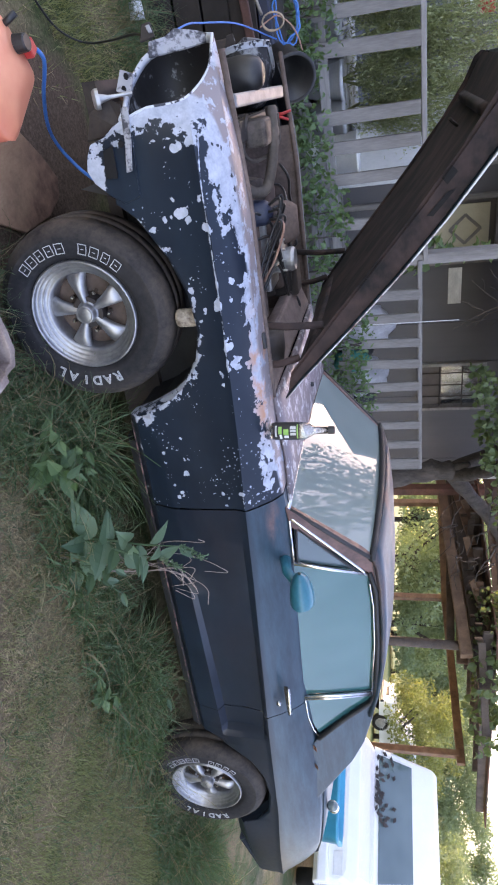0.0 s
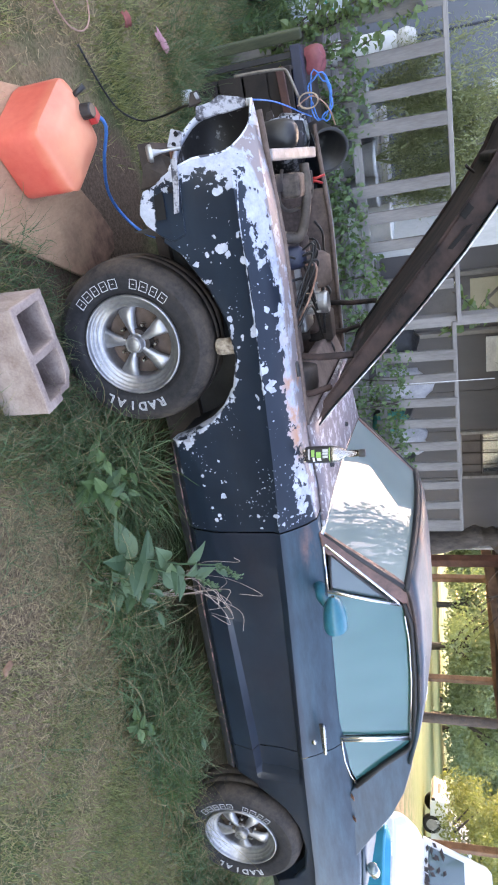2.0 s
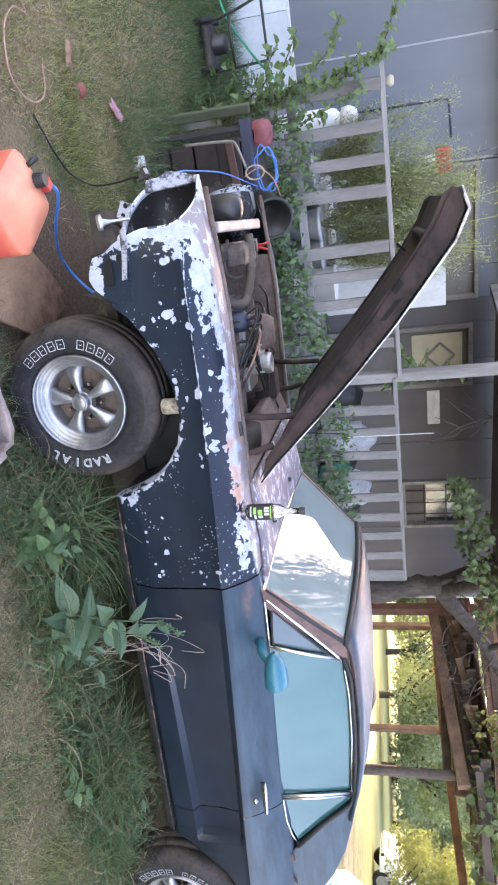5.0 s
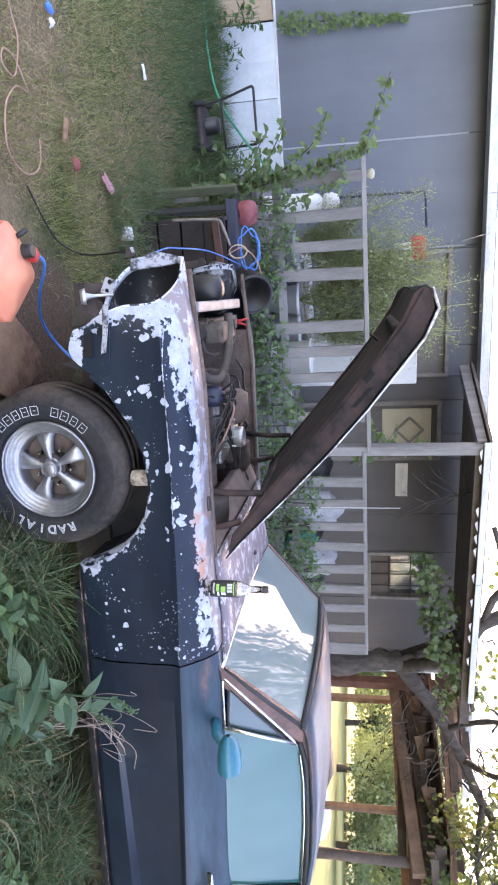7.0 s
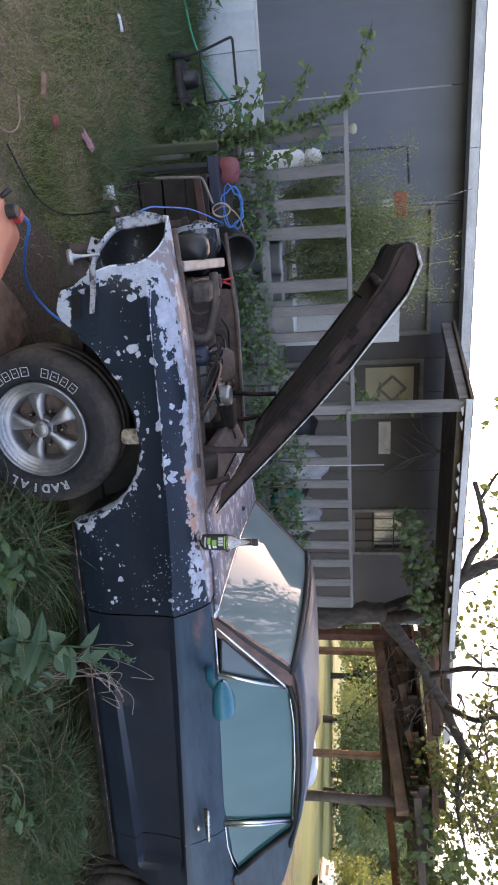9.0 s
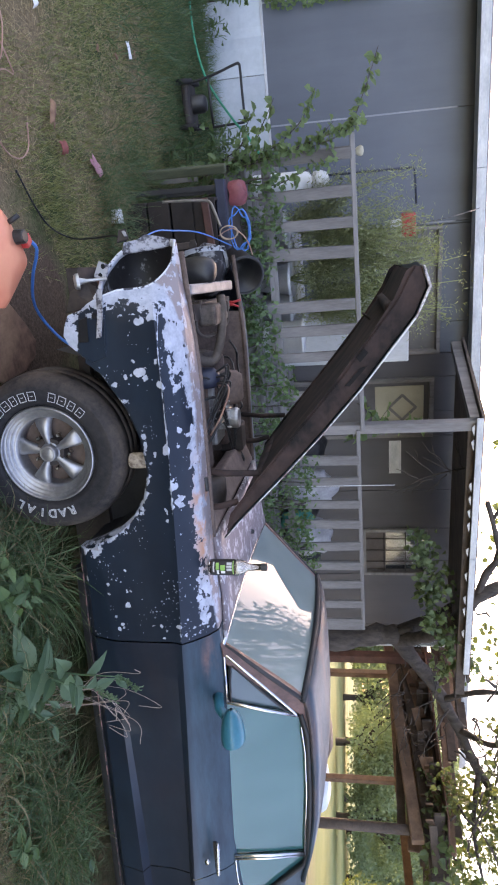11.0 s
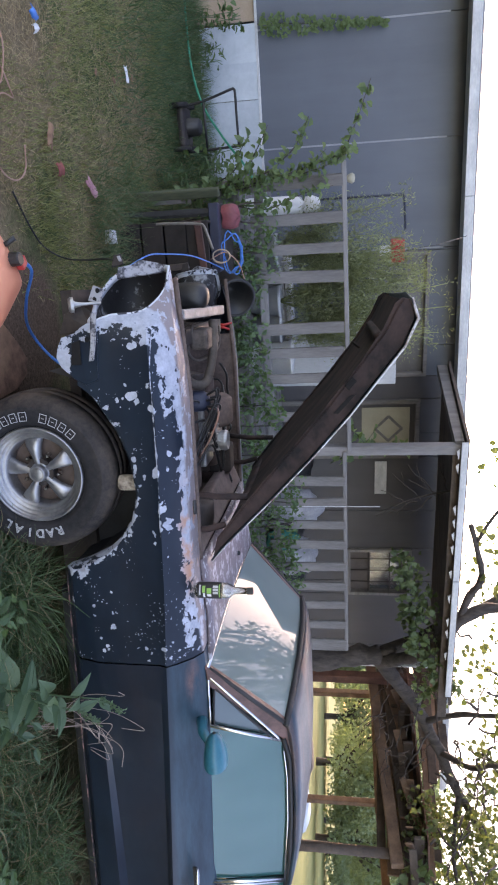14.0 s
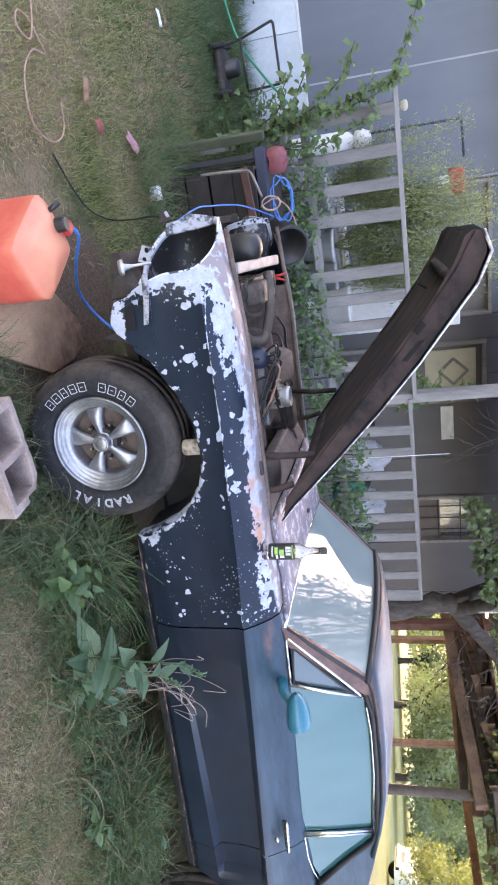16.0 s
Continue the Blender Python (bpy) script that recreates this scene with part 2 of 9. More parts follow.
def paint_mat(name, chips):
    """Old dark blue paint, chipped down to pale primer, with rust at the ridges."""
    n = Nodes(name)
    x, y, z = n.xyz()
    big = n.noise(2.2, 5, 0.6)
    grain = n.noise(38, 4, 0.7)
    paint = n.ramp(big, 0.3, 0.7, (0.006, 0.0105, 0.0185), (0.0135, 0.023, 0.037))
    fade = n.math("MULTIPLY", n.ramp(n.noise(5, 5, 0.65, stretch=(0.4, 1, 1)), 0.5, 0.75), 0.12)
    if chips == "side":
        # shoulder above the crease paler: fading plus sky sheen put into the colour
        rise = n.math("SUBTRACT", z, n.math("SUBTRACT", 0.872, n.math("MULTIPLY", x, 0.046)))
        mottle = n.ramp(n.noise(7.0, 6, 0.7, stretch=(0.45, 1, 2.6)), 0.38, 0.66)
        shoulder_sheen = n.math("MULTIPLY", n.ramp(rise, 0.0, 0.03), n.math("ADD", n.math("MULTIPLY", n.noise(2.3, 4, 0.6, stretch=(0.5, 1, 2)), 0.45), n.math("MULTIPLY", mottle, 0.5)))
        # tail end lightened: its sky reflection put into the colour
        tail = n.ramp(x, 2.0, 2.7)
        fade = n.math("ADD", fade, n.math("MAXIMUM", shoulder_sheen, n.math("MULTIPLY", tail, 0.68)), True)
    if chips == "roof":
        fade = n.math("ADD", fade, 0.4, True)
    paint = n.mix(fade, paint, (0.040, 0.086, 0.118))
    if chips == "front":
        # how far the paint has gone: 0 sound, 1 bare
        one = lambda a, k: n.math("SUBTRACT", 1.0, n.math("MULTIPLY", a, k), True)
        rise = n.math("SUBTRACT", z, n.math("SUBTRACT", 0.866, n.math("MULTIPLY", n.math("MAXIMUM", x, 0.0), 0.038)))
        back = n.math("MULTIPLY", x, -1.0)
        dx, dz = x, n.math("SUBTRACT", z, 0.35)
        ring = n.math("SQRT", n.math("ADD", n.math("MULTIPLY", dx, dx), n.math("MULTIPLY", dz, dz)))
        lip = n.math("MULTIPLY", one(n.math("ABSOLUTE", n.math("SUBTRACT", ring, 0.430)), 17.0), n.ramp(x, -0.5, 0.1, (0.42, 0.42, 0.42), (0.76, 0.76, 0.76)))
        px, pz = n.math("SUBTRACT", x, 0.42), n.math("SUBTRACT", z, 0.50)
        away = n.math("SQRT", n.math("ADD", n.math("MULTIPLY", n.math("MULTIPLY", px, px), 1.6), n.math("MULTIPLY", n.math("MULTIPLY", pz, pz), 2.2)))
        patch = n.math("MULTIPLY", one(away, 7.0), 1.0)
        brow = n.math("MULTIPLY", n.ramp(back, 0.46, 0.63, cb=(0.86, 0.86, 0.86)), n.ramp(z, 0.56, 0.68, (0.35, 0.35, 0.35)))
        wing = n.math("MULTIPLY", n.math("MULTIPLY", n.ramp(back, -0.05, 0.5), n.ramp(rise, 0.0, 0.03)), 0.9)
        brink = n.math("MULTIPLY", n.ramp(rise, 0.045, 0.085), n.ramp(x, 0.3, 0.85, (0.8, 0.8, 0.8), (0.58, 0.58, 0.58)))
        ridge = n.math("MULTIPLY", one(n.math("ABSOLUTE", rise), 130.0), n.ramp(x, 0.1, 0.6, (0.72, 0.72, 0.72), (0.4, 0.4, 0.4)))
        below = n.ramp(z, 0.655, 0.672, (1, 1, 1), (0, 0, 0))
        tip = n.math("MULTIPLY", n.math("MULTIPLY", n.ramp(back, 0.47, 0.55), below), 0.74)
        foot = n.math("MULTIPLY", n.math("MULTIPLY", n.ramp(back, 0.38, 0.43), n.ramp(z, 0.53, 0.58, (1, 1, 1), (0, 0, 0))), 0.70)
        worn = 0.08
        for f in (lip, patch, brow, wing, brink, ridge, tip, foot):
            worn = n.math("MAXIMUM", f, worn)
        lump = n.math("ADD", n.math("MULTIPLY", n.noise(9.0, 3, 0.55), 0.55), n.math("MULTIPLY", n.noise(34.0, 4, 0.6), 0.45))
        flake = n.ramp(n.math("ADD", lump, n.math("MULTIPLY", worn, 0.36)), 0.712, 0.722)
        pick = n.noise(6.3, 3, 0.55)
        spots = n.math("LESS_THAN", n.voronoi(21, wobble=0.3), n.math("MULTIPLY", n.math("MAXIMUM", n.math("SUBTRACT", pick, 0.47), 0.0), n.math("ADD", n.math("MULTIPLY", worn, 1.6), n.ramp(x, -0.5, 0.5, (2.3, 2.3, 2.3), (1.6, 1.6, 1.6)))))
        specks = n.math("LESS_THAN", n.voronoi(64, wobble=0.3), n.math("MULTIPLY", n.math("MAXIMUM", n.math("SUBTRACT", n.noise(10, 3, 0.5), 0.47), 0.0), n.math("ADD", worn, 1.0)))
        mask = n.math("MAXIMUM", n.math("MAXIMUM", flake, specks), spots, True)
        scuff = n.math("ADD", n.math("MULTIPLY", grain, 0.4), n.math("MULTIPLY", n.noise(13, 5, 0.7), 0.6))
        primer = n.ramp(scuff, 0.32, 0.62, (0.23, 0.255, 0.305), (0.47, 0.50, 0.575))
        rust = n.math("MULTIPLY", n.ramp(n.noise(6.5, 5, 0.7), 0.4, 0.52), n.math("MULTIPLY", n.ramp(z, 0.9, 0.94), n.math("MULTIPLY", n.ramp(x, 0.0, 0.2), n.ramp(x, 0.5, 0.62, (1, 1, 1), (0, 0, 0)))))
        primer = n.mix(rust, primer, (0.42, 0.22, 0.14))
        col = n.mix(mask, paint, primer)
        shelf = n.mix(n.ramp(n.noise(15, 5, 0.65), 0.52, 0.55), (0.24, 0.205, 0.205), primer)
        col = n.mix(n.ramp(y, 0.062, 0.072), col, shelf)
        n.bump(n.math("MULTIPLY", mask, -1.0), 0.25, 0.003)
        n.set(rough=n.math("ADD", n.math("MULTIPLY", mask, 0.25), n.math("ADD", n.math("MULTIPLY", grain, 0.14), 0.27), True))
    else:
        rust = n.ramp(n.noise(3.6, 6, 0.7, stretch=(0.35, 1, 1)), 0.44 if chips == "roof" else 0.46, 0.62)
        amount = 0.55 if chips == "roof" else 0.04
        if chips == "side":
            ex, ez = n.math("SUBTRACT", x, 0.98), n.math("SUBTRACT", z, 0.935)
            spot = n.math("SUBTRACT", 1.0, n.math("ADD", n.math("MULTIPLY", n.math("MULTIPLY", ex, ex), 55.0), n.math("MULTIPLY", n.math("MULTIPLY", ez, ez), 700.0)), True)
            seam = n.math("MULTIPLY", n.math("SUBTRACT", 1.0, n.math("MULTIPLY", n.math("ABSOLUTE", n.math("SUBTRACT", z, 0.968)), 60.0), True), n.ramp(x, 2.2, 2.5))
            amount = n.math("ADD", n.math("MULTIPLY", n.math("MAXIMUM", spot, seam), 0.9), amount, True)
        col = n.mix(n.math("MULTIPLY", rust, amount), paint, n.ramp(grain, 0.3, 0.7, (0.12, 0.058, 0.045), (0.24, 0.135, 0.11)))
        n.bump(grain, 0.05, 0.002)
        n.set(rough=n.math("ADD", n.math("MULTIPLY", grain, 0.2), 0.27 if chips == "roof" else 0.25, True))
    n.base(col)
    n.p.inputs["Specular IOR Level"].default_value = 0.4
    return n.mat


def glass_mat(name, tint, film, rough=0.03, blur=0.10, coat=1.0, haze=0.02, ior=1.5):
    """Tinted pane with a diffuse film; its uneven tone stands for dust and reflections."""
    n = Nodes(name)
    dust = n.ramp(n.noise(1.6, 2, 0.5, stretch=(1.6, 1.0, 0.7)), 0.3, 0.75)
    n.base(n.mix(dust, tint, tuple(min(1.0, c * 1.25 + 0.03) for c in tint)))
    n.set(rough=n.math("ADD", n.math("MULTIPLY", n.noise(3, 2, 0.5), blur), rough))
    n.p.inputs["Transmission Weight"].default_value = 1.0 - film
    n.p.inputs["IOR"].default_value = ior
    n.p.inputs["Coat Weight"].default_value = coat
    n.p.inputs["Coat Roughness"].default_value = haze
    return n.mat


def leaf_mat(name, a, b, rough=0.55, light=0.25):
    n = Nodes(name)
    g = n.t.nodes.new("ShaderNodeNewGeometry")
    f = n.math("ADD", n.math("MULTIPLY", g.outputs["Random Per Island"], 0.75), n.math("MULTIPLY", n.noise(25, 3), 0.25))
    n.base(n.ramp(f, 0.1, 0.9, a, b))
    n.set(rough=rough)
    n.p.inputs["Subsurface Weight"].default_value = 0.0
    tr = n.t.nodes.new("ShaderNodeBsdfTranslucent")
    tr.inputs[0].default_value = (b[0] * 1.3, b[1] * 1.3, b[2] * 0.7, 1)
    mx = n.t.nodes.new("ShaderNodeMixShader")
    mx.inputs[0].default_value = light
    n.link(n.p.outputs[0], mx.inputs[1])
    n.link(tr.outputs[0], mx.inputs[2])
    n.link(mx.outputs[0], n.t.nodes["Material Output"].inputs[0])
    return n.mat


M_GROUND = ground_mat()
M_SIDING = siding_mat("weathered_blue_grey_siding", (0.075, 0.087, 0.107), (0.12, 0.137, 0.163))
# darker siding copy: porch and tree shade put into the colour
M_SIDING_SHADED = siding_mat("shaded_taupe_siding", (0.052, 0.05, 0.056), (0.086, 0.083, 0.09))
M_SKIRT = plain("white_metal_skirting", (0.36, 0.41, 0.45), (0.50, 0.55, 0.59), 1.5, 0.45, 0.0, 0.1, fine=20)
M_TAN = plain("tan_plywood_skirting", (0.30, 0.22, 0.15), (0.42, 0.32, 0.23), 2.0, 0.75)
M_TRIM = plain("peeling_white_fascia", (0.38, 0.39, 0.4), (0.68, 0.68, 0.67), 5, 0.7, 0, 0.3, stretch=(0.4, 1, 1))
M_GREYWOOD = plain("weathered_grey_wood", (0.095, 0.088, 0.083), (0.225, 0.21, 0.2), 7, 0.8, 0, 0.35, stretch=(1, 1, 0.15), fine=90)
M_GREYWOOD_H = plain("weathered_grey_wood_rail", (0.13, 0.12, 0.115), (0.28, 0.265, 0.255), 7, 0.8, 0, 0.35, stretch=(0.12, 1, 1), fine=90)
M_BROWNWOOD = plain("red_brown_stained_timber", (0.11, 0.066, 0.044), (0.26, 0.16, 0.105), 4, 0.75, 0, 0.3, fine=50)
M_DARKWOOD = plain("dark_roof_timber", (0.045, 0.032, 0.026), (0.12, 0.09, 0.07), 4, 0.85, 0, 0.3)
M_ROOF = plain("aged_roof_sheet", (0.16, 0.16, 0.17), (0.3, 0.3, 0.31), 2, 0.6)
M_DOOR = plain("dark_door_paint", (0.05, 0.048, 0.052), (0.085, 0.08, 0.085), 3, 0.5)
M_TANBOARD = plain("pale_olive_panel", (0.28, 0.26, 0.19), (0.38, 0.35, 0.26), 3, 0.6)
M_PANE = glass_mat("house_window_glass", (0.5, 0.55, 0.58), 0.1)
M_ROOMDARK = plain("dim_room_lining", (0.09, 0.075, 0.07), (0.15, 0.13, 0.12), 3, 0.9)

M_PAINT_F = paint_mat("chipped_dark_blue_paint", "front")
M_PAINT = paint_mat("faded_blue_paint_with_sky_sheen", "side")
M_PAINT_R = paint_mat("rust_streaked_roof_paint", "roof")
M_BAYPAINT = plain("dusty_engine_bay_paint", (0.05, 0.034, 0.029), (0.18, 0.128, 0.108), 6, 0.85, 0, 0.2)
M_BLACKSTEEL = plain("dark_rusty_steel", (0.022, 0.018, 0.017), (0.07, 0.055, 0.048), 7, 0.65, 0.2, 0.25)
M_HOODUNDER = plain("dark_hood_underside", (0.005, 0.0034, 0.0034), (0.052, 0.031, 0.027), 8, 0.88, 0, 0.4, fine=30, spread=(0.42, 0.62), stretch=(0.6, 1, 0.8))
M_RUBBER = plain("worn_tyre_rubber", (0.009, 0.009, 0.0105), (0.034, 0.031, 0.029), 5, 0.65, 0, 0.2)
M_EDGE = plain("bare_chipped_edge", (0.2, 0.12, 0.11), (0.66, 0.66, 0.66), 5, 0.7, 0, 0.1, spread=(0.42, 0.52))
M_RUBBER.node_tree.nodes["Principled BSDF"].inputs["Specular IOR Level"].default_value = 0.25
def tyre_mat():
    """Weathered rubber, dusty towards the tread."""
    n = Nodes("dusty_weathered_tyre_rubber")
    x, y, z = n.xyz()
    r = n.math("SQRT", n.math("ADD", n.math("MULTIPLY", x, x), n.math("MULTIPLY", z, z)))
    blot = n.math("ADD", n.math("MULTIPLY", n.noise(7, 5, 0.65), 0.6), n.math("MULTIPLY", n.noise(45, 4, 0.7), 0.4))
    rubber = n.ramp(blot, 0.35, 0.65, (0.011, 0.0115, 0.0135), (0.026, 0.026, 0.029))
    dust = n.math("MULTIPLY", n.ramp(r, 0.27, 0.345, (0.12, 0.12, 0.12)), n.ramp(blot, 0.36, 0.62))
    n.base(n.mix(dust, rubber, (0.095, 0.074, 0.058)))
    n.set(rough=0.72, spec=0.25)
    n.bump(n.math("ADD", blot, n.math("MULTIPLY", n.voronoi(90), 0.4)), 0.3, 0.004)
    return n.mat


M_TYRE = tyre_mat()
M_LETTER = plain("raised_white_letters", (0.36, 0.36, 0.36), (0.6, 0.6, 0.6), 20, 0.7, 0, 0.1)
M_CHROME = plain("dull_chrome", (0.46, 0.46, 0.47), (0.62, 0.62, 0.62), 9, 0.26, 1.0, 0.05)
M_ALLOY = plain("oxidised_cast_alloy", (0.25, 0.25, 0.26), (0.42, 0.42, 0.43), 14, 0.4, 0.85, 0.15)
M_BRIGHT = plain("bright_window_trim", (0.72, 0.72, 0.73), (0.86, 0.86, 0.87), 9, 0.2, 1.0, 0.03)
M_DRUM = plain("rusty_brake_drum", (0.06, 0.042, 0.034), (0.16, 0.11, 0.085), 12, 0.85, 0, 0.3)
M_SEAL = plain("black_rubber_seal", (0.012, 0.012, 0.013), (0.03, 0.03, 0.032), 12, 0.6)
# near-black plates in this colour stand for the dark inside openings
M_HOLE_DARK = plain("opening_dark", (0.002, 0.002, 0.002), (0.006, 0.005, 0.005), 12, 0.9)
# the blue of the reflected sky is put into this tint
M_GLASS = glass_mat("dusty_sky_tinted_side_glass", (0.024, 0.12, 0.118), 0.75, 0.0, 0.0, 0.6)
M_VENT = glass_mat("dark_vent_glass", (0.045, 0.085, 0.09), 0.7, 0.0, 0.0)
M_SCREEN = glass_mat("dusty_windshield_glass", (0.19, 0.245, 0.235), 0.85, 0.0, 0.02, 0.0, 0.02, 1.36)
M_VANGLASS = glass_mat("pale_van_glass", (0.15, 0.22, 0.23), 0.6)
M_CLEAR = glass_mat("clear_bottle_glass", (0.9, 0.92, 0.9), 0.0)
M_FLAKED = plain("flaked_primer_over_dark_paint", (0.025, 0.028, 0.04), (0.55, 0.58, 0.63), 11, 0.5, 0, 0.2, spread=(0.44, 0.47))
M_FLAKED_PALE = plain("pale_flaked_primer", (0.05, 0.05, 0.06), (0.33, 0.33, 0.35), 14, 0.6, 0, 0.2, spread=(0.43, 0.5))
M_PILLAR = plain("rust_brown_pillar_paint", (0.06, 0.03, 0.026), (0.18, 0.092, 0.075), 7, 0.5, 0, 0.1)
M_COWL = plain("worn_mauve_cowl_paint", (0.17, 0.14, 0.155), (0.56, 0.55, 0.58), 15, 0.45, 0, 0.15, stretch=(0.75, 1, 1), spread=(0.52, 0.60))
M_BOWL = plain("blackened_lamp_bowl", (0.007, 0.007, 0.008), (0.22, 0.23, 0.24), 9, 0.6, 0, 0.2, spread=(0.54, 0.62))
M_TURQ = plain("turquoise_mirror_paint", (0.010, 0.105, 0.15), (0.022, 0.17, 0.225), 6, 0.32, 0, 0.05)
M_SEAT = plain("dark_seat_vinyl", (0.03, 0.03, 0.035), (0.06, 0.058, 0.06), 6, 0.6)
M_HOSE = plain("grey_rubber_hose", (0.035, 0.027, 0.023), (0.10, 0.08, 0.065), 12, 0.75)
M_ENGINE = plain("grimy_engine_iron", (0.03, 0.025, 0.022), (0.15, 0.12, 0.104), 16, 0.7, 0.3, 0.35)
M_ALU = plain("dull_aluminium", (0.33, 0.33, 0.33), (0.52, 0.52, 0.51), 12, 0.5, 0.8, 0.15)
M_BLACK = plain("black_plastic", (0.012, 0.012, 0.013), (0.03, 0.03, 0.03), 10, 0.45)
M_REDP = plain("red_plastic", (0.42, 0.03, 0.03), (0.56, 0.05, 0.045), 8, 0.45)
M_BLUEW = plain("blue_wire_sheath", (0.03, 0.16, 0.5), (0.05, 0.24, 0.66), 10, 0.45)
M_COPPER = plain("orange_wire_sheath", (0.36, 0.19, 0.14), (0.48, 0.29, 0.22), 10, 0.5)


def can_mat():
    n = Nodes("red_fuel_can_lit_top")
    x, y, z = n.xyz()
    f = n.math("ADD", n.math("MULTIPLY", n.noise(3.0, 5, 0.6), 0.7), n.math("MULTIPLY", n.noise(30, 3), 0.3))
    red = n.ramp(f, 0.35, 0.65, (0.55, 0.075, 0.05), (0.68, 0.15, 0.10))
    # the top's paler orange is light from above, mixed into the colour
    n.base(n.mix(n.math("MULTIPLY", n.ramp(z, 0.15, 0.24), n.math("ADD", n.noise(6, 5, 0.6), 0.35, True)), red, (0.74, 0.30, 0.17)))
    n.set(rough=0.42)
    n.bump(f, 0.08, 0.004)
    return n.mat


M_CAN = can_mat()
M_RUSTPLATE = plain("rusted_sheet_metal", (0.10, 0.05, 0.035), (0.2, 0.10, 0.07), 5, 0.85, 0, 0.25)
M_BLOCK = plain("grey_concrete", (0.22, 0.155, 0.13), (0.42, 0.33, 0.28), 9, 0.92, 0, 0.6, fine=120, dist=0.006)
M_WHITEP = plain("white_plastic", (0.68, 0.69, 0.7), (0.8, 0.8, 0.8), 6, 0.4)
M_GREENHOSE = plain("green_garden_hose", (0.0, 0.22, 0.12), (0.02, 0.33, 0.19), 8, 0.45)
M_DULLPANEL = plain("dull_grey_tan_panel", (0.105, 0.102, 0.1), (0.17, 0.163, 0.155), 2, 0.5)
M_POT = plain("dusty_white_pot", (0.34, 0.36, 0.39), (0.5, 0.52, 0.54), 6, 0.5)
M_BARREL = plain("dark_blue_plastic_barrel", (0.012, 0.016, 0.032), (0.025, 0.032, 0.06), 6, 0.5)
M_BARK = plain("grey_brown_bark", (0.03, 0.024, 0.021), (0.095, 0.078, 0.068), 14, 0.9, 0, 0.7, stretch=(1, 1, 0.3), dist=0.02)
M_GRASS = leaf_mat("long_green_grass", (0.01, 0.032, 0.014), (0.13, 0.212, 0.10), 0.55, 0.25)
M_STRAW = leaf_mat("dry_grass", (0.09, 0.068, 0.036), (0.36, 0.30, 0.17), 0.8, 0.15)
M_THATCH = leaf_mat("brown_thatch", (0.14, 0.092, 0.05), (0.52, 0.395, 0.225), 0.85, 0.1)
M_LAWN = leaf_mat("short_lawn_grass", (0.05, 0.075, 0.026), (0.345, 0.345, 0.15), 0.7, 0.2)
M_WEED = leaf_mat("broad_weed_leaf", (0.05, 0.10, 0.055), (0.125, 0.2, 0.11), 0.5)
M_DEEPLEAF = leaf_mat("deep_green_leaf", (0.04, 0.09, 0.038), (0.135, 0.215, 0.09), 0.5, 0.3)
M_VINE = leaf_mat("vine_leaf", (0.06, 0.105, 0.045), (0.17, 0.24, 0.10), 0.5, 0.35)
M_SHRUB = leaf_mat("fine_shrub_leaf", (0.13, 0.165, 0.08), (0.34, 0.37, 0.20), 0.6, 0.25)
M_AUTUMN = leaf_mat("tree_leaf", (0.035, 0.06, 0.03), (0.125, 0.15, 0.058), 0.55, 0.32)
M_FARTREE = leaf_mat("distant_tree_leaf", (0.13, 0.18, 0.11), (0.21, 0.265, 0.155), 0.8, 0.3)

# ---- ground ----
bm = B()
grid = bmesh.ops.create_grid(bm, x_segments=90, y_segments=90, size=700)
for v in bm.verts:
    v.co.x = math.copysign(abs(v.co.x / 700) ** 3.0 * 700, v.co.x)
    v.co.y = math.copysign(abs(v.co.y / 700) ** 3.0 * 700, v.co.y)
    r = v.co.length
    v.co.z = 0.035 * noise.noise(v.co * 1.3) * min(1, r / 1.5) - 0.012 - max(0, r - 25) * 0.008 * (1 if r < 160 else 160 / r)
solo("ground", bm, M_GROUND, ID, "patchy yard of green and dry straw grass running out to a pale field", "ground", kind="structure", smooth=True)

# ---- house: a long single-storey home behind the yard ----
WALL_Y, EAVE_Y = 6.30, 5.90
SAG = 0.018  # the eave drops towards the far end
HX0, HX1 = -7.55, 6.55
OPENINGS = [(-0.02, 1.62, 1.95, 2.72, "window_1"), (1.95, 2.83, 0.75, 2.66, "door_1"), (4.36, 5.20, 1.65, 2.62, "window_2")]


M_SEAM = plain("chalky_seam_strip", (0.2, 0.21, 0.24), (0.36, 0.37, 0.4), 3, 0.7, stretch=(1, 1, 0.3))


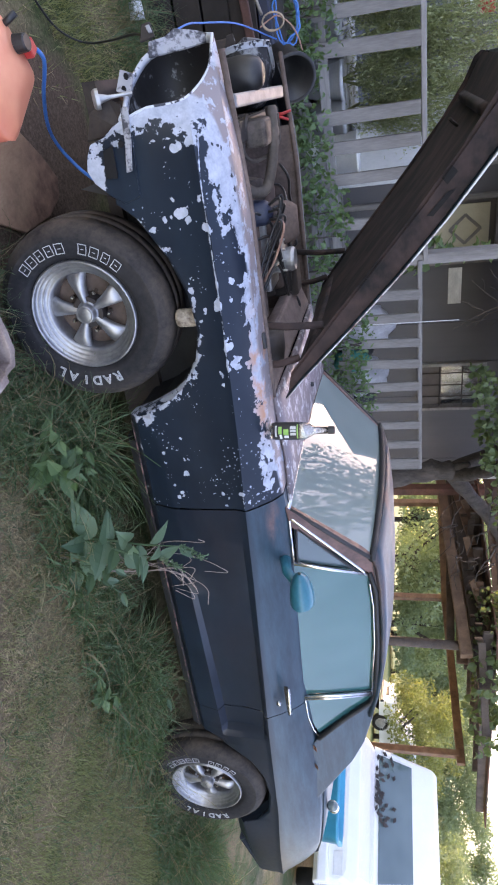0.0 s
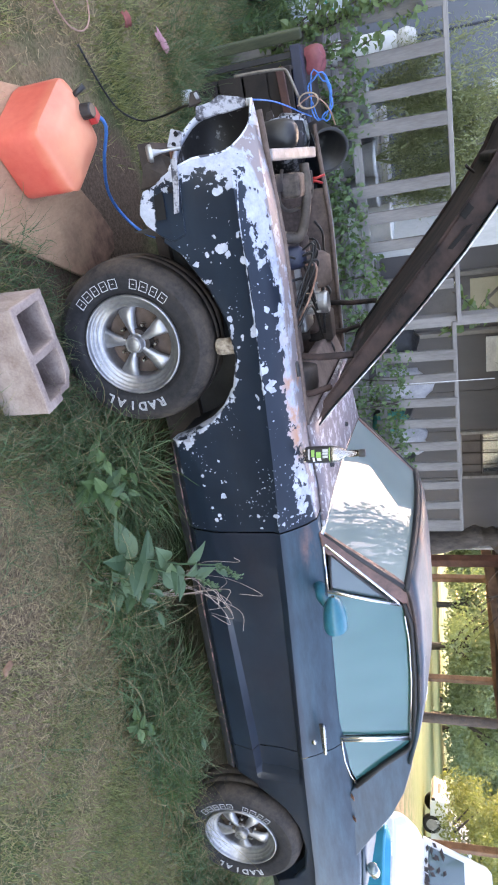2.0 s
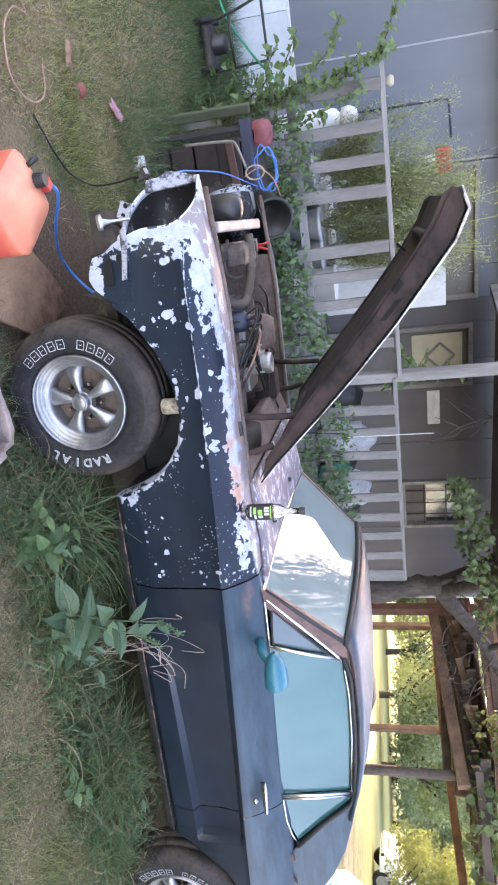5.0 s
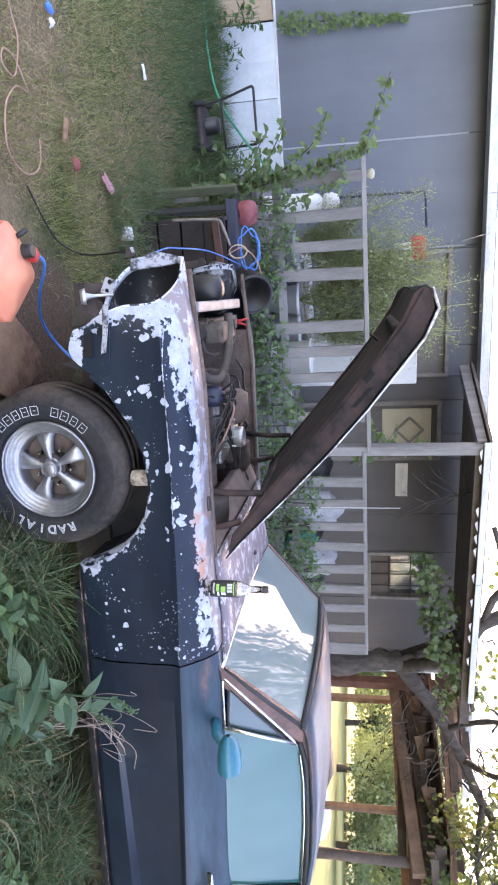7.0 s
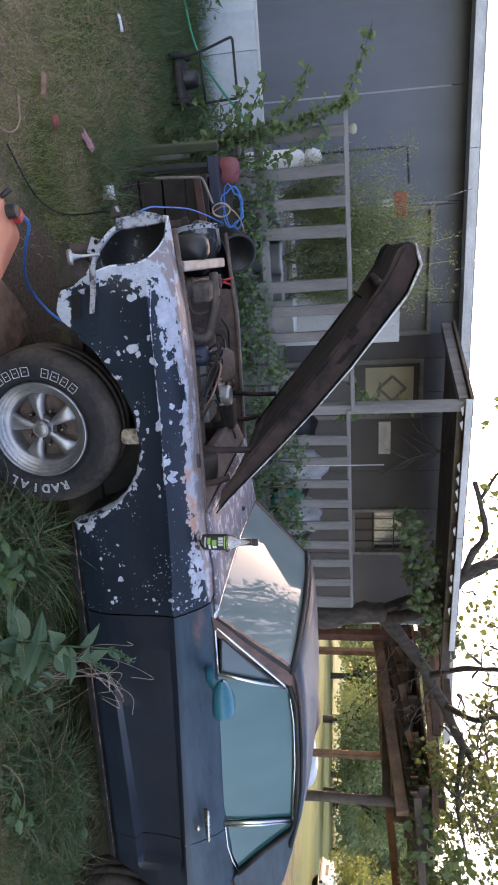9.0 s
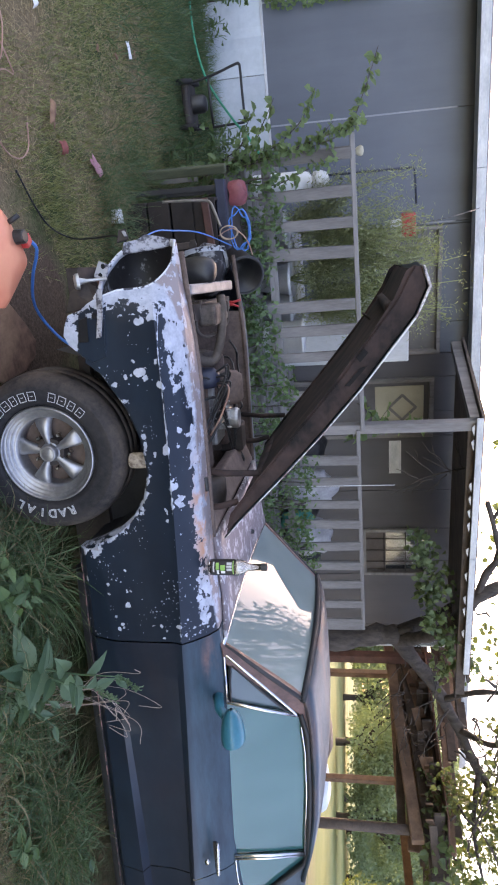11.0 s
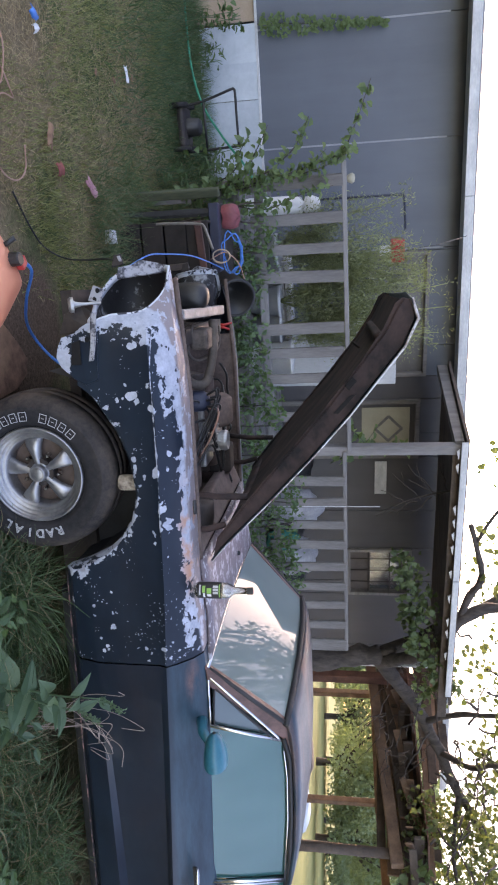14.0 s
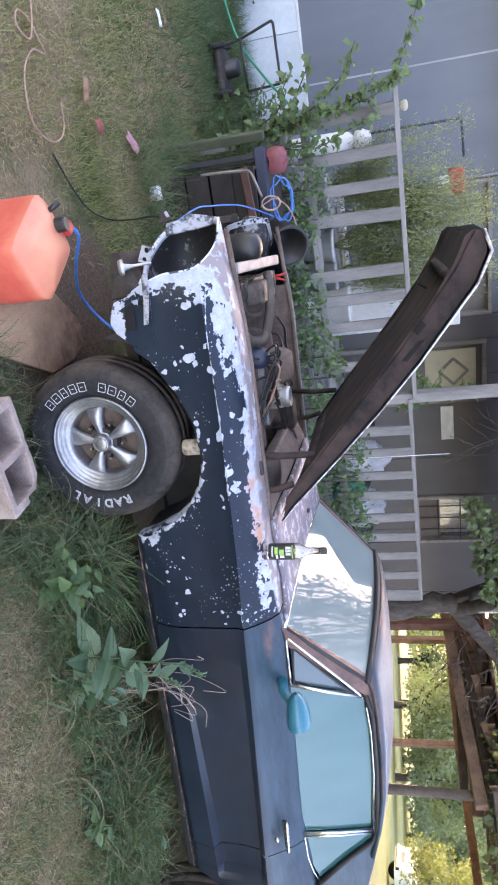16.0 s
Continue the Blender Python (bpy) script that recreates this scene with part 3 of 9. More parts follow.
def house():
    # wall boards between the openings, each a panel 1.25 m wide with a seam
    root = thing("wall_house", ID, "blue-grey sheet siding wall with vertical seams", "wall", kind="structure")

    def board(x0, x1, z0, z1):
        bm = B()
        box(bm, ((x0 + x1) / 2, WALL_Y + 0.06, (z0 + z1) / 2), (x1 - x0 - 0.006, 0.12, z1 - z0))
        part("panel", bm, M_SIDING_SHADED if (x0 + x1) / 2 > 1.6 else M_SIDING, root, mods=[BEVEL(0.004, 1)])

    xs = [HX0]
    while xs[-1] < HX1 - 0.3:
        xs.append(min(HX1, xs[-1] + 1.25))
    cuts = sorted(set(xs + [a for o in OPENINGS for a in o[:2]]))
    for a, b in zip(cuts, cuts[1:]):
        o = next((o for o in OPENINGS if o[0] <= (a + b) / 2 <= o[1]), None)
        if o:
            if o[2] > 0.7:
                board(a, b, 0.66, o[2])
            board(a, b, o[3], 3.11 + SAG * a)
        else:
            board(a, b, 0.66, 3.11 + SAG * a)
    for x in xs[1:-1]:
        if x < 1.5 and not any(o[0] <= x <= o[1] for o in OPENINGS):
            bm = B()
            h = 2.2 + SAG * x
            box(bm, (x, WALL_Y - 0.003, 0.67 + h / 2), (0.02, 0.008, h))
            part("batten", bm, M_SEAM, root, mods=[BEVEL(0.003, 1)])
    for name, x0, x1, y1 in (("wall_end", HX1 - 0.06, HX1 + 0.06, 11.0), ("wall_far_end", HX0 - 0.06, HX0 + 0.06, 11.0)):
        bm = B()
        box(bm, ((x0 + x1) / 2, (WALL_Y + 0.13 + y1) / 2, 1.53), (0.12, y1 - WALL_Y - 0.13, 3.06))
        solo(name, bm, M_SIDING, ID, "blue-grey end wall of the house", "wall", kind="structure")
    bm = B()
    box(bm, (0, 11.06, 1.53), (HX1 - HX0, 0.12, 3.06))
    solo("wall_back", bm, M_SIDING, ID, "blue-grey back wall of the house", "wall", kind="structure")
    bm = B()
    box(bm, (-0.25, 8.7, 0.68), (HX1 - HX0 - 0.3, 4.5, 0.06))
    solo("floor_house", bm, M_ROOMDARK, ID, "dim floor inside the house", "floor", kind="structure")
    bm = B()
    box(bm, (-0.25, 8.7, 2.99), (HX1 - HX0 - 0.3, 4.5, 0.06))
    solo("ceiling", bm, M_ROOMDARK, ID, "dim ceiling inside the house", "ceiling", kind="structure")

    # skirting under the wall: white ribbed sheets, then tan plywood further along
    sk = thing("skirting", ID, "white ribbed metal skirting sheets below the siding", "skirting", kind="structure")
    x = -2.62
    while x < HX1 - 0.1:
        bm = B()
        prof = []
        for k in range(9):
            xx = x + 0.77 * k / 8
            prof.append([(xx, WALL_Y - 0.02 - (0.012 if k % 4 == 0 else 0), zz) for zz in (0.0, 0.66)])
        sheet(bm, prof)
        part("sheet", bm, M_SKIRT, sk, mods=[SOLID(0.02, 0)])
        x += 0.775
    sk2 = thing("skirting", ID, "tan plywood skirting boards below the siding", "skirting", kind="structure")
    x = -2.64
    while x > HX0:
        bm = B()
        box(bm, (x - 0.6, WALL_Y + 0.01, 0.33), (1.19, 0.03, 0.66))
        part("board", bm, M_TAN, sk2, mods=[BEVEL(0.004, 1)])
        x -= 1.2
    bm = B()
    box(bm, ((HX0 + HX1) / 2, WALL_Y - 0.025, 0.675), (HX1 - HX0, 0.03, 0.03))
    solo("trim", bm, M_TRIM, ID, "pale strip along the bottom edge of the siding", "trim", kind="structure", mods=[BEVEL(0.004, 1)])

    bm = B()
    box(bm, (HX1 + 0.075, WALL_Y + 0.04, 1.53), (0.03, 0.13, 3.0))
    solo("trim", bm, M_TRIM, ID, "pale corner board at the end of the siding", "trim", kind="structure", mods=[BEVEL(0.004, 1)])

    # openings
    for x0, x1, z0, z1, name in OPENINGS:
        if name.startswith("window"):
            w = thing(name, ID, "window with a pale frame and dark glass" if name == "window_1" else "barred window with peeling brown frame", "window", kind="structure")
            fm = M_GREYWOOD if name == "window_1" else M_GREYWOOD_H
            for c, s in (((x0 + 0.025, WALL_Y + 0.03, (z0 + z1) / 2), (0.05, 0.14, z1 - z0)), ((x1 - 0.025, WALL_Y + 0.03, (z0 + z1) / 2), (0.05, 0.14, z1 - z0)),
                         (((x0 + x1) / 2, WALL_Y + 0.03, z0 + 0.025), (x1 - x0 - 0.1, 0.14, 0.05)), (((x0 + x1) / 2, WALL_Y + 0.03, z1 - 0.025), (x1 - x0 - 0.1, 0.14, 0.05))):
                bm = B()
                box(bm, c, s)
                part("window_frame", bm, fm, w, mods=[BEVEL(0.005, 1)])
            bm = B()
            box(bm, ((x0 + x1) / 2, WALL_Y + 0.07, (z0 + z1) / 2), (x1 - x0 - 0.1, 0.006, z1 - z0 - 0.1))
            p = part("pane", bm, M_PANE if name != "window_1" else M_DULLPANEL, w)
            p.visible_shadow = False
            if name == "window_1":
                bm = B()
                box(bm, ((x0 + x1) / 2, WALL_Y + 0.10, (z0 + z1) / 2), (x1 - x0 - 0.1, 0.01, z1 - z0 - 0.1))
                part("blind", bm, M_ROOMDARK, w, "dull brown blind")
            if name == "window_2":
                for k in range(1, 4):
                    bm = B()
                    tube(bm, [(lerp(x0, x1, k / 4), WALL_Y + 0.035, z0 + 0.04), (lerp(x0, x1, k / 4), WALL_Y + 0.035, z1 - 0.04)], 0.009, 6)
                    part("bar", bm, M_BLACKSTEEL, w)
                for k in range(1, 3):
                    bm = B()
                    tube(bm, [(x0 + 0.04, WALL_Y + 0.022, lerp(z0, z1, k / 3)), (x1 - 0.04, WALL_Y + 0.022, lerp(z0, z1, k / 3))], 0.009, 6)
                    part("bar", bm, M_BLACKSTEEL, w)
                bm = B()
                box(bm, ((x0 + x1) / 2, WALL_Y + 0.055, z0 + 0.18), (x1 - x0 - 0.12, 0.012, 0.34))
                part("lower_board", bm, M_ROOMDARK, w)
                bm = B()
                rows = [[(lerp(x0 + 0.05, x1 - 0.05, k / 30), WALL_Y + 0.16 + 0.02 * math.sin(k * 1.3), z) for k in range(31)] for z in (z0 + 0.3, z1 - 0.03)]
                sheet(bm, rows)
                part("curtain", bm, plain("faded_pink_curtain", (0.42, 0.33, 0.31), (0.6, 0.5, 0.47), 5, 0.9), w, "faded pale pink curtain", True, [SOLID(0.004, 0)])
        else:
            d = thing(name, ID, "dark painted door with a pale upper panel", "door", kind="structure")
            for c, s in (((x0 + 0.03, WALL_Y + 0.03, (z0 + z1) / 2), (0.06, 0.15, z1 - z0)), ((x1 - 0.03, WALL_Y + 0.03, (z0 + z1) / 2), (0.06, 0.15, z1 - z0)),
                         (((x0 + x1) / 2, WALL_Y + 0.03, z1 - 0.03), (x1 - x0 - 0.12, 0.15, 0.06))):
                bm = B()
                box(bm, c, s)
                part("door_frame", bm, M_GREYWOOD, d, mods=[BEVEL(0.005, 1)])
            bm = B()
            box(bm, ((x0 + x1) / 2, WALL_Y + 0.05, (z0 + z1) / 2 - 0.02), (x1 - x0 - 0.13, 0.045, z1 - z0 - 0.06))
            part("leaf", bm, M_DOOR, d, mods=[BEVEL(0.004, 1)])
            bm = B()
            box(bm, ((x0 + x1) / 2, WALL_Y + 0.022, 2.2), (x1 - x0 - 0.25, 0.012, 0.66))
            part("panel", bm, M_TANBOARD, d, mods=[BEVEL(0.004, 1)])
            for k in range(4):
                a = math.pi / 4 + k * math.pi / 2
                bm = B()
                box(bm, (2.39 + 0.13 * math.cos(a), WALL_Y + 0.01, 2.24 + 0.13 * math.sin(a)), (0.27, 0.016, 0.035), Matrix.Rotation(-a + math.pi / 2, 4, "Y"))
                part("moulding", bm, M_GREYWOOD, d, "diamond moulding on the door panel")
            bm = B()
            lathe(bm, [(0.001, -0.05), (0.028, -0.045), (0.03, -0.03), (0.012, -0.012), (0.012, 0.0)], 14, "y", Matrix.Translation((x0 + 0.15, WALL_Y + 0.03, 1.68)))
            part("door_handle", bm, M_CHROME, d, smooth=True)

    # roof, soffit and fascia, all following the sagging eave
    def slope(bm):
        for v in bm.verts:
            v.co.z += SAG * v.co.x
        return bm

    bm = B()
    plate(bm, [(HX0 - 0.3, EAVE_Y, 3.12), (HX1 + 0.3, EAVE_Y, 3.12), (HX1 + 0.3, 8.7, 3.5), (HX0 - 0.3, 8.7, 3.5)], (0, 0, 0.04))
    plate(bm, [(HX0 - 0.3, 8.7, 3.5), (HX1 + 0.3, 8.7, 3.5), (HX1 + 0.3, 12.0, 3.1), (HX0 - 0.3, 12.0, 3.1)], (0, 0, 0.04))
    solo("roof", slope(bm), M_ROOF, ID, "low aged sheet-metal roof with a short overhang", "roof", kind="structure")
    bm = B()
    box(bm, ((HX0 + HX1) / 2, (EAVE_Y + WALL_Y) / 2 + 0.01, 3.065), (HX1 - HX0 + 0.5, WALL_Y - EAVE_Y - 0.06, 0.02))
    solo("soffit", slope(bm), M_TRIM, ID, "pale boarded soffit under the eave", "soffit", kind="structure")
    x = HX0 - 0.3
    fa = thing("fascia", ID, "peeling white fascia boards along the eave", "trim", kind="structure")
    while x < HX1 + 0.2:
        bm = B()
        box(bm, (x + 1.2, EAVE_Y - 0.015, 3.082), (2.395, 0.03, 0.105))
        part("board", slope(bm), M_TRIM, fa, mods=[BEVEL(0.004, 1)])
        x += 2.4


house()

# ---- porch deck and railing ----
RAIL_Y, RAIL_Z, DECK_Z = 3.40, 1.63, 0.76
DX0, DX1 = -1.02, 3.80


def porch():
    dk = thing("deck", ID, "weathered grey timber porch deck", "deck", kind="structure")
    y = RAIL_Y - 0.02
    k = 0
    while y < WALL_Y - 0.18:
        bm = B()
        box(bm, ((DX0 + DX1) / 2, y + 0.07, DECK_Z - 0.02 + 0.003 * (k % 3)), (DX1 - DX0 + 0.1, 0.134, 0.035))
        part("plank", bm, M_GREYWOOD_H, dk, mods=[BEVEL(0.004, 1)])
        y += 0.142
        k += 1
    bm = B()
    box(bm, ((DX0 + DX1) / 2, RAIL_Y + 0.03, DECK_Z - 0.13), (DX1 - DX0, 0.04, 0.18))
    part("joist", bm, M_GREYWOOD_H, dk)
    for x in (DX0 + 0.1, 0.2, 1.4, 2.6, DX1 - 0.1):
        for yy in (RAIL_Y + 0.12, 5.6):
            bm = B()
            box(bm, (x, yy, 0.32), (0.09, 0.09, 0.66))
            part("leg", bm, M_GREYWOOD, dk, mods=[BEVEL(0.004, 1)])
    rl = thing("porch_railing", ID, "weathered grey timber railing with wide pickets", "railing", kind="structure")
    bm = B()
    box(bm, ((DX0 + 1.42) / 2 - 0.05, RAIL_Y, RAIL_Z + 0.02), (1.42 - DX0 + 0.12, 0.09, 0.04), Matrix.Rotation(-0.012, 4, "Y"))
    part("top_rail", bm, M_GREYWOOD_H, rl, mods=[BEVEL(0.006, 1)])
    bm = B()
    box(bm, ((DX1 + 1.42) / 2, RAIL_Y, RAIL_Z - 0.01), (DX1 - 1.42, 0.09, 0.04))
    part("top_rail", bm, M_GREYWOOD_H, rl, mods=[BEVEL(0.006, 1)])
    bm = B()
    box(bm, ((DX0 + DX1) / 2, RAIL_Y + 0.01, 0.93), (DX1 - DX0, 0.04, 0.075))
    part("bottom_rail", bm, M_GREYWOOD_H, rl, mods=[BEVEL(0.005, 1)])
    rnd = random.Random(4)
    for x in (-0.98, -0.70, -0.46, -0.23, 0.22, 0.44, 0.68, 1.06, 1.73, 1.97, 2.22, 2.45, 2.72, 2.96, 3.20, 3.46, 3.70):
        bm = B()
        h = RAIL_Z - 0.86
        box(bm, (0, 0, 0), (0.095 + rnd.uniform(-0.008, 0.008), 0.03, h))
        o = part("picket", bm, M_GREYWOOD, rl, mods=[BEVEL(0.004, 1)])
        o.matrix_local = pose(x, RAIL_Y - 0.035, 0.86 + h / 2 - 0.002, 0, rnd.uniform(-1.2, 1.2), 0)
    bm = B()
    box(bm, (1.42, RAIL_Y + 0.02, (0.6 + 2.74) / 2), (0.095, 0.095, 2.14))
    part("post", bm, M_GREYWOOD, rl, "tall square porch post", mods=[BEVEL(0.006, 1)])
    bm = B()
    box(bm, (DX1 - 0.02, RAIL_Y + 0.02, 1.1), (0.09, 0.09, 1.05))
    part("post", bm, M_GREYWOOD, rl, mods=[BEVEL(0.006, 1)])
    bm = B()
    box(bm, (DX0 + 0.03, RAIL_Y + 0.02, 1.13), (0.09, 0.09, 1.06))
    part("post", bm, M_GREYWOOD, rl, mods=[BEVEL(0.006, 1)])
    bm = B()
    lathe(bm, [(0.001, 0.055), (0.03, 0.05), (0.042, 0.03), (0.03, 0.0), (0.02, -0.01)], 16, "z", Matrix.Translation((DX0 + 0.03, RAIL_Y + 0.02, 1.67)))
    part("finial", bm, M_TANBOARD, rl, "round wooden knob", smooth=True)
    pr = thing("porch_roof", ID, "low porch roof with dark underside and peeling fascia", "roof", kind="structure")
    bm = B()
    plate(bm, [(1.30, RAIL_Y - 0.06, 2.73), (4.5, RAIL_Y - 0.06, 2.73), (5.0, EAVE_Y - 0.04, 2.93), (1.30, EAVE_Y - 0.04, 2.93)], (0, 0, 0.03))
    part("roof_sheet", bm, M_DARKWOOD, pr)
    bm = B()
    plate(bm, [(1.345, RAIL_Y + 0.02, 2.64), (1.345, EAVE_Y - 0.035, 2.80), (1.345, EAVE_Y - 0.035, 2.92), (1.345, RAIL_Y + 0.02, 2.725)], (0.09, 0, 0))
    bmesh.ops.recalc_face_normals(bm, faces=bm.faces)
    part("edge_beam", bm, M_GREYWOOD, pr)
    bm = B()
    box(bm, (3.1, RAIL_Y + 0.03, 2.675), (3.3, 0.04, 0.10))
    part("header_beam", bm, M_DARKWOOD, pr, "", False, [BEVEL(0.004, 1)])
    x = 1.32
    while x < 2.9:
        bm = B()
        box(bm, (x + 0.76, RAIL_Y - 0.075, 2.715), (1.515, 0.024, 0.06))
        part("fascia_board", bm, M_TRIM, pr, "peeling white fascia", False, [BEVEL(0.004, 1)])
        x += 1.52
    first = None
    rnd = random.Random(6)
    for k in range(20):
        if k and rnd.random() < 0.45:
            continue
        if first is None:
            bm = B()
            plate(bm, [(-0.055, 0, 0), (0.055, 0, 0), (0.015, 0, -0.016), (-0.03, 0, -0.026)], (0, 0.012, 0))
            bmesh.ops.recalc_face_normals(bm, faces=bm.faces)
            o = first = part("scallop", bm, M_TRIM, pr, "chipped scalloped edging")
        else:
            o = first.copy()
            scene.collection.objects.link(o)
        o.matrix_local = pose(1.45 + k * 0.148, RAIL_Y - 0.06, 2.674, 0, rnd.uniform(-4, 4), 0)
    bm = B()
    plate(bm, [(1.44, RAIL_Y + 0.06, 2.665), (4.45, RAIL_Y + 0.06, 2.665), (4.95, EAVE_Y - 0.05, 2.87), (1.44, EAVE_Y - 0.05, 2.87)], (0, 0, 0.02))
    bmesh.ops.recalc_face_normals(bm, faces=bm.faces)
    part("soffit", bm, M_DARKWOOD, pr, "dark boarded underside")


porch()

# ---- the car: local x runs to its tail, y across to the far side, z up ----
CAR = pose(0, 0, 0, 0, 0, -9.6)
MID = 0.815
car = thing("car", CAR, "old dark blue coupe with chipped paint and raised hood", "car")
CREASE = [(-0.83, 0.825), (-0.69, 0.84), (-0.42, 0.86), (-0.25, 0.868), (0.09, 0.862), (0.5, 0.85), (0.85, 0.833), (1.24, 0.818), (1.92, 0.783), (2.35, 0.76), (3.0, 0.735), (3.80, 0.665)]
LOW = [(-0.83, 0.57), (-0.62, 0.55), (-0.5, 0.505), (-0.445, 0.495), (-0.38, 0.545), (-0.33, 0.605), (-0.19, 0.69), (-0.06, 0.737), (0.08, 0.75), (0.2, 0.72), (0.3, 0.65),
       (0.35, 0.59), (0.4, 0.49), (0.43, 0.40), (0.86, 0.392), (2.36, 0.362), (2.40, 0.44), (2.46, 0.54), (2.55, 0.62), (2.68, 0.675), (2.84, 0.69), (3.0, 0.665), (3.1, 0.59), (3.16, 0.45), (3.38, 0.44), (3.80, 0.5)]
TOP = [(-0.83, 0.912), (-0.6, 0.937), (-0.28, 0.955), (0.2, 0.952), (0.6, 0.955), (0.86, 0.975), (1.0, 0.985), (1.3, 0.978), (2.0, 0.955), (2.3, 0.975), (2.72, 0.982), (3.07, 0.972), (3.3, 0.95), (3.52, 0.922), (3.68, 0.882), (3.76, 0.83), (3.80, 0.75)]


FRONT_EDGE = [(-0.56, -0.01, 0.53), (-0.585, -0.02, 0.56), (-0.605, -0.022, 0.59), (-0.62, -0.022, 0.62), (-0.645, -0.012, 0.71), (-0.648, 0.03, 0.795), (-0.655, 0.045, 0.82), (-0.66, 0.055, 0.835),
              (-0.69, 0.10, 0.868), (-0.725, 0.155, 0.886), (-0.765, 0.21, 0.892), (-0.79, 0.235, 0.893), (-0.832, 0.27, 0.891)]


def side_row(u):
    """Points across the side panel at u, from sill to inner top edge."""
    low, cr, top = curve_at(LOW, u), curve_at(CREASE, u), curve_at(TOP, u)
    hollow = 0.045 * min(1, max(0, (u - 1.0) / 1.0))
    if u > 2.29:
        hollow *= max(0, 1 - (u - 2.29) / 0.05)
    ws = [low, low + 0.03, 0.505, 0.53, lerp(0.53, cr, 0.5), cr - 0.03, cr - 0.006, cr + 0.004, lerp(cr, top, 0.35), lerp(cr, top, 0.75), top - 0.008, top, top + 0.002]
    flank = -0.045 if u < 2.3 else -0.05
    vs = [0.02, -0.012, flank + 0.006, flank + hollow, flank - 0.004 + hollow, flank - 0.004 + hollow * 0.6, -0.058, -0.062, -0.03, 0.02, 0.06, 0.075, 0.2 if u < 0.9 else 0.11]
    out = []
    if u < -0.38:
        # sweep the flank round into the headlamp edge
        f = (-0.38 - u) / 0.43
        return [(lerp(p[0], q[0], f), lerp(p[1], q[1], f ** 2.0), lerp(p[2], q[2], f ** (1.0 if k < 4 else 1.5))) for k, (p, q) in enumerate(zip(side_row(-0.38), FRONT_EDGE))]
    for k, (v, w) in enumerate(zip(vs, ws)):
        if k < 7:
            w = min(max(w, low + 0.006 * k), cr - 0.004 * (7 - k))
        uu = u
        if u > 3.1:
            v += ((u - 3.1) / 0.70) ** 2 * 0.08
        out.append((uu, v, w))
    return out


def columns(a, b, step):
    n = max(2, int((b - a) / step))
    us = {round(lerp(a, b, k / n), 4) for k in range(n + 1)}
    us |= {p[0] for p in LOW if a < p[0] < b}
    us |= {x for x in (2.288, 2.30, 2.32, 2.345) if a < x < b}
    return sorted(us)


def body_panel(name, a, b, material, label, far=False):
    bm = B()
    rows = [side_row(u) for u in columns(a, b, 0.05)]
    if far:
        rows = [[(u, 2 * MID - v, w) for u, v, w in r] for r in rows]
    sheet(bm, rows)
    bmesh.ops.recalc_face_normals(bm, faces=bm.faces)
    # a turned-in lip along the lower edge
    low = [(r[0], (r[0][0], r[0][1] + (0.05 if not far else -0.05), r[0][2] + 0.004)) for r in rows]
    sheet(bm, [[p, q] for p, q in low])
    bmesh.ops.remove_doubles(bm, verts=bm.verts, dist=0.0005)
    bmesh.ops.recalc_face_normals(bm, faces=bm.faces)
    ob = part(name, bm, material, car, label, True)
    ob.data.set_sharp_from_angle(angle=radians(22))
    return ob


for far in (False, True):
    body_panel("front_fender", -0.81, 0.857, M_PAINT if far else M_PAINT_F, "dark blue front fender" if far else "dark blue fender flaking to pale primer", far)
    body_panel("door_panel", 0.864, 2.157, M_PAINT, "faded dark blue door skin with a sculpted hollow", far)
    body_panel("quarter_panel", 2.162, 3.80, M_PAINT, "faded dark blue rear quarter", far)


def mirror_v(pts, far):
    return [(u, 2 * MID - v, w) for u, v, w in pts] if far else pts


